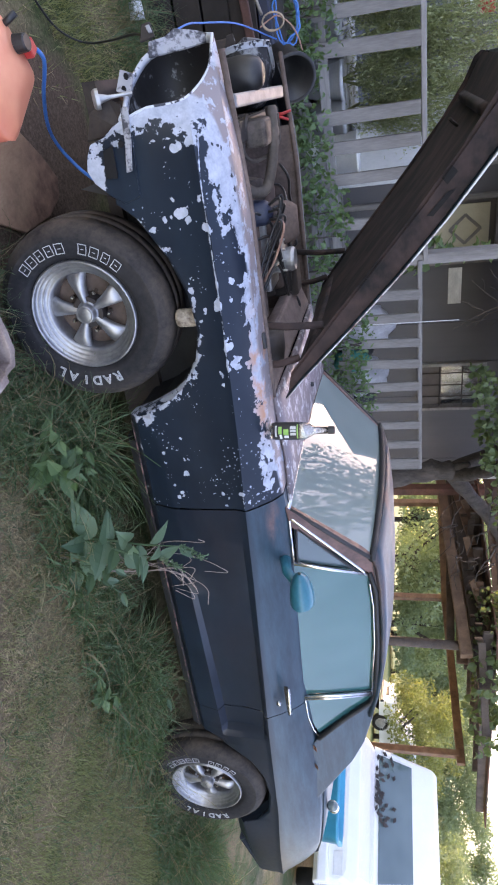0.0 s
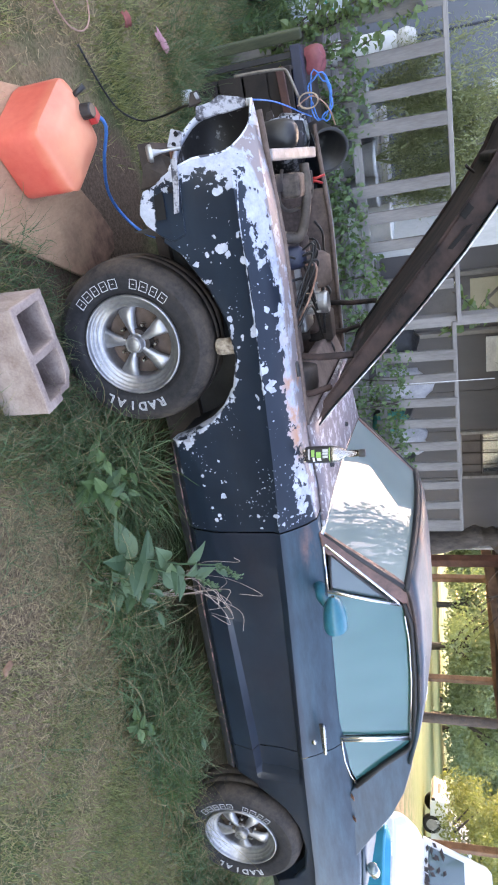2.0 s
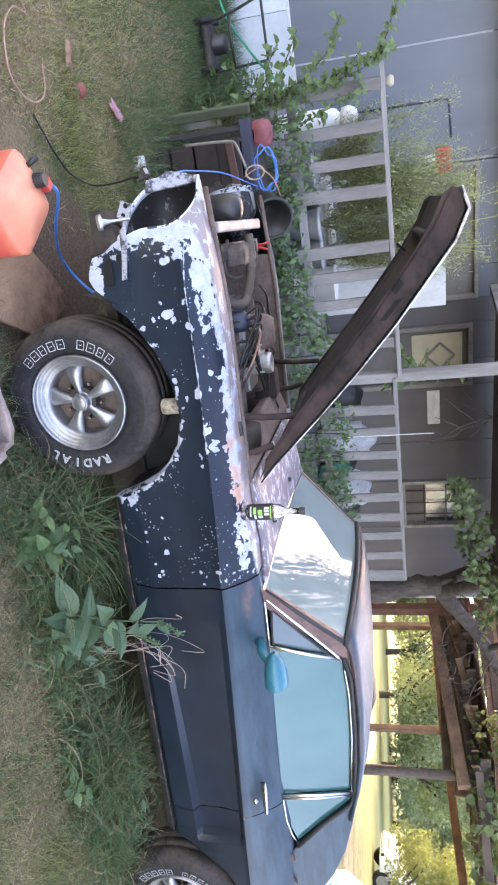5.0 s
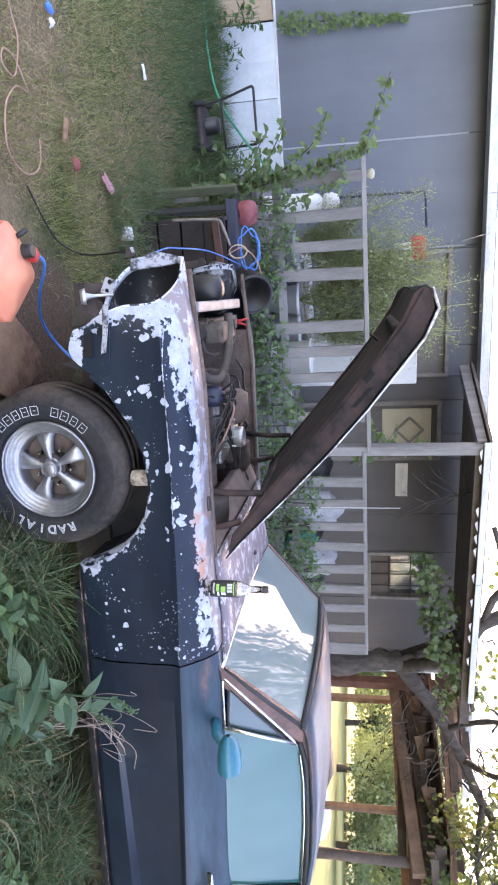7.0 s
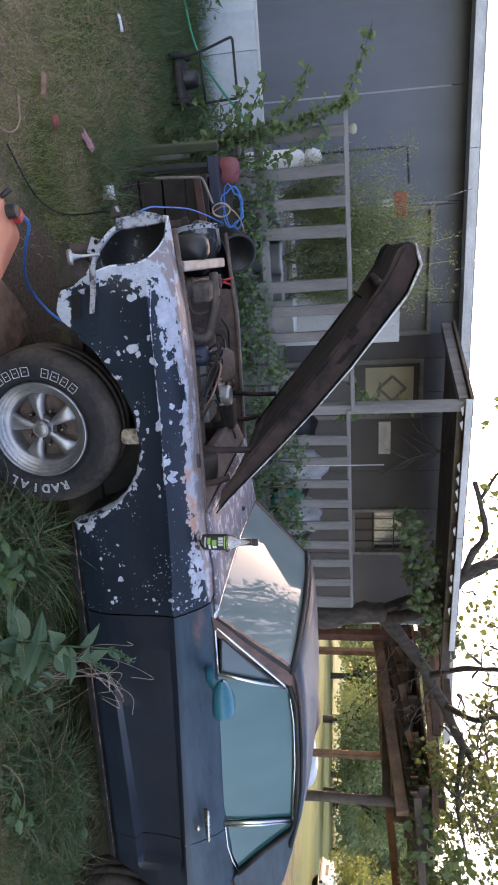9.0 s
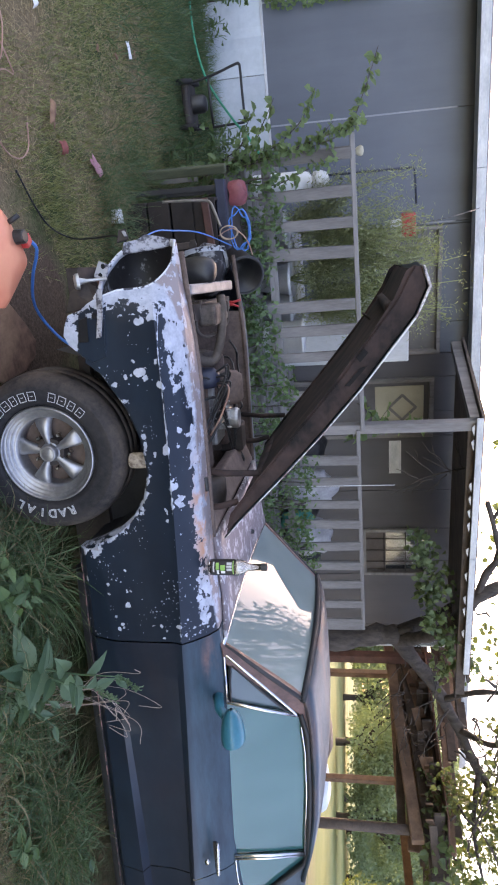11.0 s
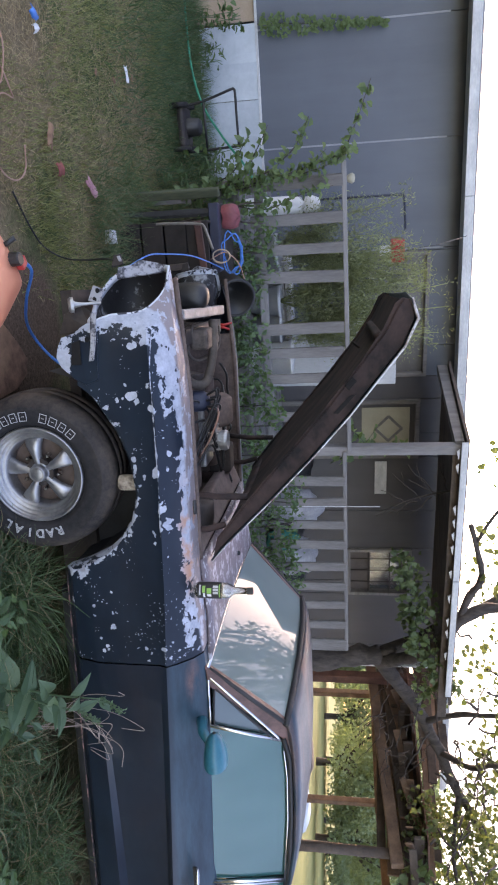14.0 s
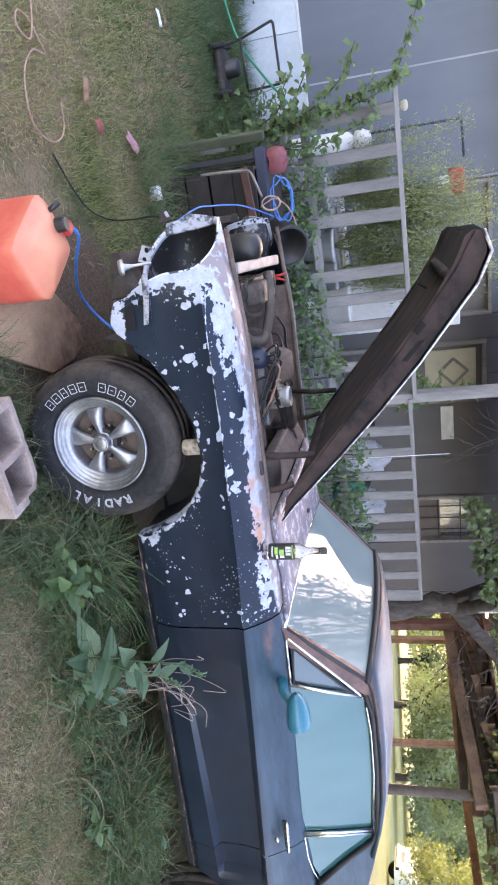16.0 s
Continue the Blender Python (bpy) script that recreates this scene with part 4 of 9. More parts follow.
def nose(far):
    """Headlamp surround with its empty bowl."""
    outer = [FRONT_EDGE[k] for k in (12, 10, 9, 8, 7, 5, 4, 3)] + [(-0.656, 0.05, 0.612), (-0.70, 0.12, 0.603), (-0.748, 0.2, 0.61), (-0.81, 0.3, 0.645), (-0.832, 0.34, 0.735), (-0.838, 0.315, 0.844)]
    outer = [Vector(p) for p in arc(outer + outer[:1], 3)[:-1]]
    c = sum(outer, Vector()) / len(outer)
    back = Vector((0.86, 0.5, -0.02)).normalized()
    rings = [outer]
    for s, d in ((0.96, -0.004), (0.92, 0.004), (0.90, 0.02)):
        rings.append([c + (p - c) * s + back * d for p in outer])
    bm = B()
    rr = [[*r, r[0]] for r in rings]
    if far:
        rr = [[Vector((p.x, 2 * MID - p.y, p.z)) for p in r] for r in rr]
    sheet(bm, rr)
    bmesh.ops.remove_doubles(bm, verts=bm.verts, dist=0.0004)
    bmesh.ops.recalc_face_normals(bm, faces=bm.faces)
    part("headlight_surround", bm, M_FLAKED, car, "pale primer headlamp surround", True, [SOLID(0.004, -1)])
    bm = B()
    rr = [[c + (p - c) * s + back * d for p in outer] for s, d in ((0.90, 0.02), (0.88, 0.07), (0.72, 0.14), (0.35, 0.18), (0.02, 0.19))]
    rr = [[*r, r[0]] for r in rr]
    if far:
        rr = [[Vector((p.x, 2 * MID - p.y, p.z)) for p in r] for r in rr]
    sheet(bm, rr)
    bmesh.ops.remove_doubles(bm, verts=bm.verts, dist=0.0004)
    part("headlight_bowl", bm, M_BOWL, car, "empty dark headlamp bowl", True)
    # lower front corner with dark plates as slot and holes, brackets, and bumper stud
    def flat(name, pts, mat, d=(0.004, 0.008, 0), label=""):
        bm = B()
        plate(bm, mirror_v(pts, far), (d[0], -d[1] if far else d[1], d[2]))
        bmesh.ops.recalc_face_normals(bm, faces=bm.faces)
        part(name, bm, mat, car, label, False, [BEVEL(0.002, 1)])

    flat("valance_corner", [(-0.605, -0.03, 0.64), (-0.567, -0.028, 0.507), (-0.53, -0.03, 0.488), (-0.489, -0.034, 0.48), (-0.451, -0.04, 0.50), (-0.408, -0.05, 0.552), (-0.381, -0.054, 0.60), (-0.40, -0.058, 0.655), (-0.50, -0.054, 0.66), (-0.58, -0.036, 0.66)], M_PAINT_F, label="flaking lower front corner")
    flat("slot_plate", [(-0.543, -0.04, 0.553), (-0.557, -0.04, 0.59), (-0.46, -0.056, 0.593), (-0.461, -0.053, 0.551)], M_HOLE_DARK, (0, -0.003, 0))
    flat("stud_hole_plate", [(-0.558 + 0.011 * math.cos(k * 0.7), -0.044, 0.622 + 0.011 * math.sin(k * 0.7)) for k in range(9)], M_HOLE_DARK, (0, -0.003, 0))
    flat("surround_strip", [(-0.657, -0.034, 0.637), (-0.66, -0.034, 0.664), (-0.56, -0.055, 0.66), (-0.477, -0.066, 0.648), (-0.474, -0.066, 0.627), (-0.56, -0.052, 0.637)], M_FLAKED_PALE, (0, 0.006, 0))
    flat("inner_valance", [(-0.575, 0.03, 0.475), (-0.656, 0.03, 0.505), (-0.69, 0.05, 0.57), (-0.667, 0.03, 0.615), (-0.59, 0.01, 0.62)], M_BLACKSTEEL)
    flat("lamp_bracket", [(-0.765, 0.08, 0.618), (-0.748, 0.08, 0.66), (-0.684, 0.06, 0.645), (-0.706, 0.06, 0.598)], M_FLAKED_PALE)
    for u, w in ((-0.742, 0.64), (-0.708, 0.625)):
        flat("bracket_hole_plate", [(u + 0.011 * math.cos(k * 0.9), 0.066, w + 0.009 * math.sin(k * 0.9)) for k in range(7)], M_HOLE_DARK, (0, -0.003, 0))
    flat("lamp_tab", [(-0.835, 0.2, 0.659), (-0.883, 0.2, 0.673), (-0.887, 0.2, 0.704), (-0.845, 0.2, 0.712)], M_BLACKSTEEL)
    flat("tab_plate", [(-0.852, 0.195, 0.698), (-0.876, 0.195, 0.688), (-0.879, 0.195, 0.702), (-0.855, 0.195, 0.711)], M_FLAKED_PALE, (0, -0.003, 0))
    flat("crumpled_edge", [(-0.788, 0.2, 0.679), (-0.833, 0.2, 0.687), (-0.842, 0.235, 0.735), (-0.862, 0.25, 0.766), (-0.848, 0.28, 0.83), (-0.83, 0.29, 0.88), (-0.812, 0.29, 0.866), (-0.80, 0.25, 0.80), (-0.793, 0.22, 0.73)], M_FLAKED_PALE)
    bm = B()
    ax = Vector((0.03, -0.44 if not far else 0.44, -0.9)).normalized()
    s = Vector(mirror_v([(-0.694, 0.065, 0.65)], far)[0])
    tube(bm, [s, s + ax * 0.05, s + ax * 0.075, s + ax * 0.092, s + ax * 0.106, s + ax * 0.107, s + ax * 0.119, s + ax * 0.127], [0.006, 0.006, 0.007, 0.011, 0.015, 0.031, 0.031, 0.025], 24)
    part("bumper_bolt", bm, M_ALU, car, "pale metal bumper stud", True).data.set_sharp_from_angle(angle=radians(35))


nose(False)
nose(True)


def across(u0, w0, v0, bow, drop, n=13):
    """A row of points across the car, bowed forward and domed."""
    row = []
    for k in range(n):
        s = k / (n - 1)
        q = 1 - (2 * s - 1) ** 2
        row.append((u0 + bow * q, lerp(v0, 2 * MID - v0, s), w0 + drop * q))
    return row


def gv(w):
    """Inward lean of the cabin side at height w."""
    return 0.058 + (w - 0.975) * 0.37


# roof skin
bm = B()
prof = [(1.295, 1.322, -0.055), (1.36, 1.338, -0.053), (1.5, 1.348, -0.05), (1.75, 1.350, -0.02), (2.0, 1.338, 0.0), (2.2, 1.308, 0.03), (2.36, 1.265, 0.06)]
sheet(bm, [across(u, w, gv(w) - 0.012, bow, 0.045) for u, w, bow in prof])
part("roof", bm, M_PAINT_R, car, "faded blue roof skin streaked with brown rust", True, [SOLID(0.02, -1)])
# header rail over the windshield
bm = B()
tube(bm, across(1.292, 1.325, 0.17, -0.055, 0.034), 0.016, 8)
part("windshield_header", bm, M_SEAL, car, "dark rubber edge over the windshield", True)

# rear window, deck lid and tail
bm = B()
sheet(bm, [across(u, w, v, bow, d) for u, w, v, bow, d in ((2.37, 1.255, 0.2, 0.06, 0.045), (2.62, 1.13, 0.17, 0.09, 0.03), (2.87, 0.99, 0.15, 0.11, 0.02))])
part("rear_window", bm, M_SCREEN, car, "", True, [SOLID(0.006, 0)]).modifiers[0].use_rim = False
bm = B()
sheet(bm, [across(u, w, 0.10 if u < 3.5 else 0.13, 0.08, 0.03) for u, w in ((2.88, 0.985), (3.05, 0.975), (3.3, 0.953), (3.52, 0.925), (3.68, 0.885), (3.77, 0.76))])
part("deck_lid", bm, M_PAINT, car, "faded dark blue trunk lid", True, [SOLID(0.01, -1)])
bm = B()
sheet(bm, [across(u, w, 0.05, 0.06, 0.0) for u, w in ((3.76, 0.72), (3.80, 0.62), (3.78, 0.5), (3.5, 0.42))])
part("tail_panel", bm, M_PAINT, car, "", True, [SOLID(0.01, -1)])

# pillars
for far in (False, True):
    def wall(pts, material, label, name, t=0.045):
        bm = B()
        plate(bm, mirror_v([(u, gv(w), w) for u, w in pts], far), (0, t if not far else -t, 0))
        bmesh.ops.recalc_face_normals(bm, faces=bm.faces)
        return part(name, bm, material, car, label, False, [BEVEL(0.008, 2)])

    wall([(0.925, 0.975), (1.03, 0.985), (1.375, 1.30), (1.45, 1.328), (1.30, 1.335)], M_PILLAR, "rust-brown windshield pillar", "windshield_pillar")
    wall([(1.30, 1.315), (1.36, 1.325), (1.53, 1.335), (1.75, 1.335), (2.0, 1.322), (2.17, 1.295), (2.3, 1.275), (2.2, 1.315), (2.0, 1.345), (1.75, 1.357), (1.5, 1.355), (1.3, 1.33)], M_PAINT_R, "", "roof_rail", 0.03)
    wall([(2.255, 1.295), (2.475, 0.985), (2.5, 0.958), (3.0, 0.945), (2.87, 1.045), (2.72, 1.165), (2.58, 1.235), (2.4, 1.285), (2.25, 1.31)], M_PAINT, "broad faded blue rear pillar", "rear_pillar", 0.10)

    def pane(pts, name, material=M_GLASS):
        bm = B()
        plate(bm, mirror_v([(u, gv(w) + 0.022, w) for u, w in pts], far), (0, 0.005 if not far else -0.005, 0))
        bmesh.ops.recalc_face_normals(bm, faces=bm.faces)
        o = part(name, bm, material, car, "dusty bluish side glass")
        return o

    pane([(1.03, 1.0), (1.245, 0.99), (1.37, 1.275)], "vent_window", M_VENT)
    pane([(1.25, 0.975), (1.378, 1.285), (1.43, 1.308), (1.6, 1.322), (1.85, 1.318), (2.195, 1.295), (2.12, 0.953)], "door_window")
    pane([(2.13, 0.953), (2.205, 1.295), (2.25, 1.285), (2.445, 1.0), (2.28, 0.958)], "quarter_window")

    def strip(pts, r, material, name, label=""):
        bm = B()
        tube(bm, mirror_v([(u, gv(w) + 0.004, w) for u, w in pts], far), r, 8)
        return part(name, bm, material, car, label, True)

    strip([(0.992, 0.994), (1.167, 1.132), (1.355, 1.275), (1.39, 1.298)], 0.008, M_BRIGHT, "vent_trim", "bright trim round the vent window")
    strip([(1.0, 0.988), (1.12, 0.986), (1.238, 0.985)], 0.006, M_BRIGHT, "vent_trim", "bright trim round the vent window")
    strip([(1.05, 1.012), (1.15, 1.004), (1.238, 1.0)], 0.005, M_SEAL, "vent_seal")
    strip([(1.238, 0.982), (1.315, 1.141), (1.382, 1.288)], 0.0085, M_BRIGHT, "vent_post", "bright vent window post")
    strip([(1.05, 1.018), (1.195, 1.125), (1.345, 1.243)], 0.006, M_SEAL, "vent_seal")
    strip([(1.45, 1.308), (1.6, 1.319), (1.85, 1.315), (2.19, 1.290)], 0.005, M_BRIGHT, "window_trim", "bright trim over the door glass")
    strip([(1.38, 1.308), (1.51, 1.335), (1.84, 1.333), (2.12, 1.316), (2.22, 1.303), (2.275, 1.28), (2.36, 1.142), (2.47, 0.997)], 0.013, M_SEAL, "window_seal", "black rubber window seal")
    strip([(2.118, 0.953), (2.165, 1.128), (2.198, 1.291)], 0.0075, M_BRIGHT, "glass_edge_trim", "bright upright trim behind the door glass")
    strip([(2.138, 0.953), (2.185, 1.128), (2.215, 1.29)], 0.005, M_BRIGHT, "glass_edge_trim", "bright upright trim before the quarter glass")
    strip([(2.145, 0.957), (2.275, 0.960), (2.38, 0.978), (2.45, 1.003)], 0.005, M_BRIGHT, "quarter_trim")

# windshield with its seal and the cowl
bm = B()
sheet(bm, [across(lerp(0.955, 1.292, s), lerp(0.985, 1.318, s), lerp(0.085, 0.185, s), lerp(-0.028, -0.046, s), lerp(0.0, 0.022, s), 33) for s in (0, 0.1, 0.2, 0.3, 0.4, 0.5, 0.6, 0.7, 0.8, 0.9, 1.0)])
part("windshield", bm, M_SCREEN, car, "dusty windshield reflecting the sky", True, [SOLID(0.006, 0)]).modifiers[0].use_rim = False
bm = B()
tube(bm, across(0.945, 0.985, 0.075, -0.040, 0.0, 17), 0.011, 8)
part("windshield_trim", bm, M_BRIGHT, car, "bright trim below the windshield", True)
for far in (False, True):
    bm = B()
    tube(bm, mirror_v([(0.95, 0.08, 0.99), (1.12, 0.13, 1.155), (1.292, 0.182, 1.322)], far), 0.011, 8)
    part("windshield_seal", bm, M_SEAL, car, "black windshield seal", True)
bm = B()
sheet(bm, [across(u, w, 0.19 if u < 0.9 else 0.12, b, d) for u, w, b, d in ((0.47, 0.952, -0.02, 0.02), (0.6, 0.962, -0.05, 0.018), (0.75, 0.972, -0.05, 0.012), (0.93, 0.982, -0.05, 0.002))])
part("cowl", bm, M_COWL, car, "worn grey-violet cowl panel", True, [SOLID(0.015, -1)])
for v in (0.42, 0.95):
    bm = B()
    lathe(bm, [(0.0, 0.03), (0.012, 0.028), (0.014, 0.01), (0.02, 0.0), (0.02, -0.01)], 12, "z", Matrix.Translation((0.76, v, 0.985)))
    part("wiper_pivot", bm, M_BLACK, car, "", True)

# sills, floor, wheel houses
M_SILL = plain("chipped_rusty_edge", (0.022, 0.018, 0.02), (0.3, 0.15, 0.13), 14, 0.8, 0, 0.3, spread=(0.5, 0.64))
bm = B()
box(bm, (1.55, MID, 0.34), (3.6, 1.1, 0.14))
part("underbody", bm, M_BLACKSTEEL, car, "dark underbody")
for far in (False, True):
    bm = B()
    tube(bm, mirror_v([(0.46, 0.012, 0.398), (0.86, 0.008, 0.388), (1.6, 0.006, 0.373), (2.35, 0.006, 0.357)], far), 0.0035, 6)
    part("sill_flange", bm, M_SILL, car, "rusty lower sill edge", True)
    bm = B()
    sheet(bm, [mirror_v([(u, 0.016, w), (u, 0.02, w - 0.02), (u, 0.032, w - 0.045), (u, 0.07, w - 0.065), (u, 0.2, w - 0.07)], far) for u, w in ((0.56, 0.4), (0.86, 0.392), (1.6, 0.377), (2.36, 0.361))])
    part("rocker_panel", bm, M_SEAL, car, "blackened rocker panel under the door", True)
    for uc, r in ((0.0, 0.44), (2.83, 0.36)):
        bm = B()
        rows = []
        for k in range(13):
            a = lerp(0.2, math.pi - 0.2, k / 12)
            rows.append(mirror_v([(uc + r * math.cos(a), v, 0.33 + r * math.sin(a)) for v in (0.02, 0.3)], far))
        sheet(bm, rows)
        rows2 = mirror_v([(uc + r * math.cos(a), 0.3, 0.33 + r * math.sin(a)) for a in [lerp(0.2, math.pi - 0.2, k / 12) for k in range(13)]], far)
        bm.faces.new([bm.verts.new(p) for p in rows2])
        part("wheel_house", bm, M_SEAL, car, "black wheel housing")


def wheel(uc, far, front):
    """Tyre with raised letters on a five-spoke mag rim; axis along y, outer face towards -y."""
    w = part("wheel", lathe(B(), [(0.06, 0.07), (0.06, 0.02), (0.0, 0.02)], 20, "y"), M_BLACKSTEEL, car, "five-spoke mag wheel with a white-lettered tyre")
    R = 0.345
    prof = [(0.2, 0.0), (0.208, -0.012), (0.222, -0.024), (0.226, -0.029), (0.232, -0.031), (0.262, -0.037), (0.288, -0.034), (0.293, -0.0355), (0.297, -0.0345), (0.301, -0.0305), (0.318, -0.02), (0.332, -0.004), (R - 0.006, 0.016), (R - 0.001, 0.05), (R - 0.006, 0.052), (R - 0.006, 0.057), (R, 0.059), (R, 0.10),
            (R - 0.005, 0.102), (R - 0.005, 0.107), (R, 0.11), (R - 0.004, 0.165), (0.322, 0.19), (0.285, 0.21), (0.22, 0.2), (0.2, 0.19)]
    bm = lathe(B(), prof, 72, "y")
    bm.normal_update()
    part("tyre", bm, M_TYRE, w, "worn black tyre with raised white letters", True)
    lip = [(0.206, -0.002), (0.209, -0.016), (0.205, -0.026), (0.199, -0.026), (0.196, -0.018), (0.194, -0.004), (0.187, -0.006), (0.183, -0.004), (0.181, 0.008), (0.174, 0.006), (0.170, 0.008), (0.168, 0.018), (0.160, 0.016), (0.154, 0.02), (0.146, 0.04), (0.144, 0.09), (0.142, 0.15)]
    bm = lathe(B(), lip, 64, "y")
    part("rim", bm, M_ALLOY, w, "stepped dull grey alloy rim", True)
    bm = lathe(B(), [(0.0, 0.075), (0.13, 0.075), (0.147, 0.085)], 40, "y")
    part("brake_drum", bm, M_DRUM, w, "rusty brake drum", True)
    bm = B()
    rows = []
    for r, wd, d in ((0.028, 0.017, 0.018), (0.05, 0.018, 0.016), (0.07, 0.02, 0.014), (0.095, 0.026, 0.013), (0.12, 0.034, 0.016), (0.14, 0.04, 0.024), (0.15, 0.044, 0.034)):
        rows.append([(r, d + e, x * wd) for x, e in ((-1, 0.026), (-0.92, 0.008), (-0.5, 0.0), (0, -0.003), (0.5, 0.0), (0.92, 0.008), (1, 0.026))])
    sheet(bm, rows)
    me = bm
    first = part("spoke", me, M_ALLOY, w, "cast alloy spoke", True)
    spokes = [first]
    for k in range(1, 5):
        o = first.copy()
        scene.collection.objects.link(o)
        spokes.append(o)
    turn0 = radians(28 if front else 5)
    for k, o in enumerate(spokes):
        o.matrix_local = Matrix.Rotation(turn0 + k * math.tau / 5, 4, "Y")
    bm = lathe(B(), [(0.0, -0.014), (0.026, -0.014), (0.028, -0.0125), (0.03, -0.0145), (0.034, -0.012), (0.0365, -0.004), (0.037, 0.02)], 28, "y")
    part("centre_cap", bm, M_ALLOY, w, "round chrome centre cap", True)
    bm = lathe(B(), [(0.03, 0.012), (0.042, 0.02), (0.05, 0.034), (0.056, 0.06)], 36, "y")
    part("hub_disc", bm, M_ALLOY, w, "", True)
    nut = None
    for k in range(5):
        if nut is None:
            bm = lathe(B(), [(0.0, -0.006), (0.006, -0.005), (0.0085, 0.0), (0.0095, 0.03)], 6, "y")
            nut = part("lug_nut", bm, M_CHROME, w)
            o = nut
        else:
            o = nut.copy()
            scene.collection.objects.link(o)
        o.matrix_local = Matrix.Rotation(turn0 + (k + 0.5) * math.tau / 5, 4, "Y") @ Matrix.Translation((0.078, 0.03, 0))
    # raised writing on the sidewall
    def letter(ch, ang):
        cu = bpy.data.curves.new("letter", "FONT")
        cu.body, cu.size, cu.align_x = ch, 0.052, "CENTER"
        cu.fill_mode, cu.bevel_depth, cu.bevel_resolution = "NONE", 0.0019, 0
        tmp = new("letter_source", cu)
        me = bpy.data.meshes.new_from_object(tmp.evaluated_get(bpy.context.evaluated_depsgraph_get()))
        bpy.data.objects.remove(tmp)
        me.materials.clear()
        me.materials.append(M_LETTER)
        o = new("letter", me)
        o.parent = w
        put_letter(o, ang, 0.240)

    def put_letter(o, ang, r):
        # ang counts from the tail direction up; tops point outwards
        o.matrix_local = Matrix.Rotation(-(ang - math.pi / 2), 4, "Y") @ Matrix.Translation((0, -0.037, r)) @ Matrix.Rotation(math.pi / 2 + 0.05, 4, "X")

    for k, ch in enumerate("RADIAL"):
        letter(ch, radians(19 - k * 10.3 - (1.5 if k > 3 else 0)))
    # brand lettering becomes plain outlined blocks
    for k in range(10):
        if k == 5:
            continue
        bm = B()
        e = 0.0145 + 0.0015 * math.sin(k * 2.1)
        tube(bm, [(-e, 0, 0), (e, 0, 0), (e + 0.001, 0.018, 0), (e, 0.036, 0), (-e, 0.036, 0), (-e + 0.001, 0.018, 0), (-e, 0, 0)], 0.0017, 5)
        tube(bm, [(-e * 0.35, 0.018, 0), (e * 0.35, 0.018, 0)], 0.0015, 5)
        o = part("raised_block", bm, M_LETTER, w)
        put_letter(o, radians(222 - k * 9.7), 0.238)
    if far:
        w.matrix_local = Matrix.Translation((uc, 2 * MID - 0.01, 0.33)) @ Matrix.Rotation(math.pi, 4, "Z")
    else:
        w.matrix_local = Matrix.Translation((uc, 0.0, 0.325) if front else (uc, -0.035, 0.335)) @ Matrix.Rotation(radians(1.5 if front else 0), 4, "Z")
    return w


wheel(0.0, False, True)
wheel(2.815, False, False)
wheel(0.0, True, True)
wheel(2.815, True, False)
bm = B()
lathe(bm, [(0.0, -0.03), (0.03, -0.03), (0.034, -0.02), (0.034, 0.05), (0.0, 0.05)], 16, "z", Matrix.Translation((0.05, 0.035, 0.70)))
part("bump_stop", bm, plain("stained_pale_rubber", (0.12, 0.085, 0.06), (0.5, 0.42, 0.33), 30, 0.8, 0, 0.3), car, "pale bump stop above the tyre", True)

# door furniture
bm = B()
tube(bm, [(1.93, -0.052, 0.905), (1.95, -0.066, 0.906), (2.10, -0.068, 0.897), (2.12, -0.052, 0.894)], [0.008, 0.010, 0.010, 0.008], 8)
handle = part("door_handle", bm, M_CHROME, car, "chrome bar door handle", True)
bm = B()
box(bm, (2.025, -0.038, 0.888), (0.17, 0.012, 0.02))
part("handle_plate", bm, M_BLACK, car, "", False, [BEVEL(0.004, 2)])
bm = B()
lathe(bm, [(0.0, -0.012), (0.011, -0.011), (0.013, -0.005), (0.014, 0.0)], 16, "y", Matrix.Translation((2.045, -0.052, 0.845)))
part("door_lock", bm, M_CHROME, car, "round chrome key lock", True)


def side_mirror():
    bm = B()
    rows = []
    for k in range(9):
        s = k / 8
        r = 0.062 * math.sqrt(max(0.02, 1 - (1 - s) ** 2.4)) if s < 1 else 0.060
        rows.append([(1.125 + 0.155 * s, -0.13 + r * 1.1 * math.cos(a), 1.045 + r * 0.85 * math.sin(a)) for a in [math.tau * j / 16 for j in range(17)]])
    sheet(bm, rows)
    bmesh.ops.remove_doubles(bm, verts=bm.verts, dist=0.0005)
    m = part("side_mirror", bm, M_TURQ, car, "turquoise painted door mirror", True)
    bm = B()
    plate(bm, [(1.282, -0.13 + 0.059 * math.cos(a), 1.045 + 0.047 * math.sin(a)) for a in [math.tau * j / 16 for j in range(16)]], (0.003, 0, 0))
    part("mirror_glass", bm, M_CHROME, m)
    bm = B()
    tube(bm, [(1.175, 0.02, 0.958), (1.185, -0.05, 0.975), (1.205, -0.10, 1.02)], [0.026, 0.022, 0.02], 10)
    part("mirror_stem", bm, M_TURQ, m, "", True)


side_mirror()
# square putty marks on the rear quarter
for u, w in ((2.52, 0.99), (2.68, 0.985)):
    bm = B()
    box(bm, (u, 0.045, w - 0.012), (0.03, 0.004, 0.025), Matrix.Rotation(0.75, 4, "X"))
    part("rust_spot", bm, M_RUSTPLATE, car)

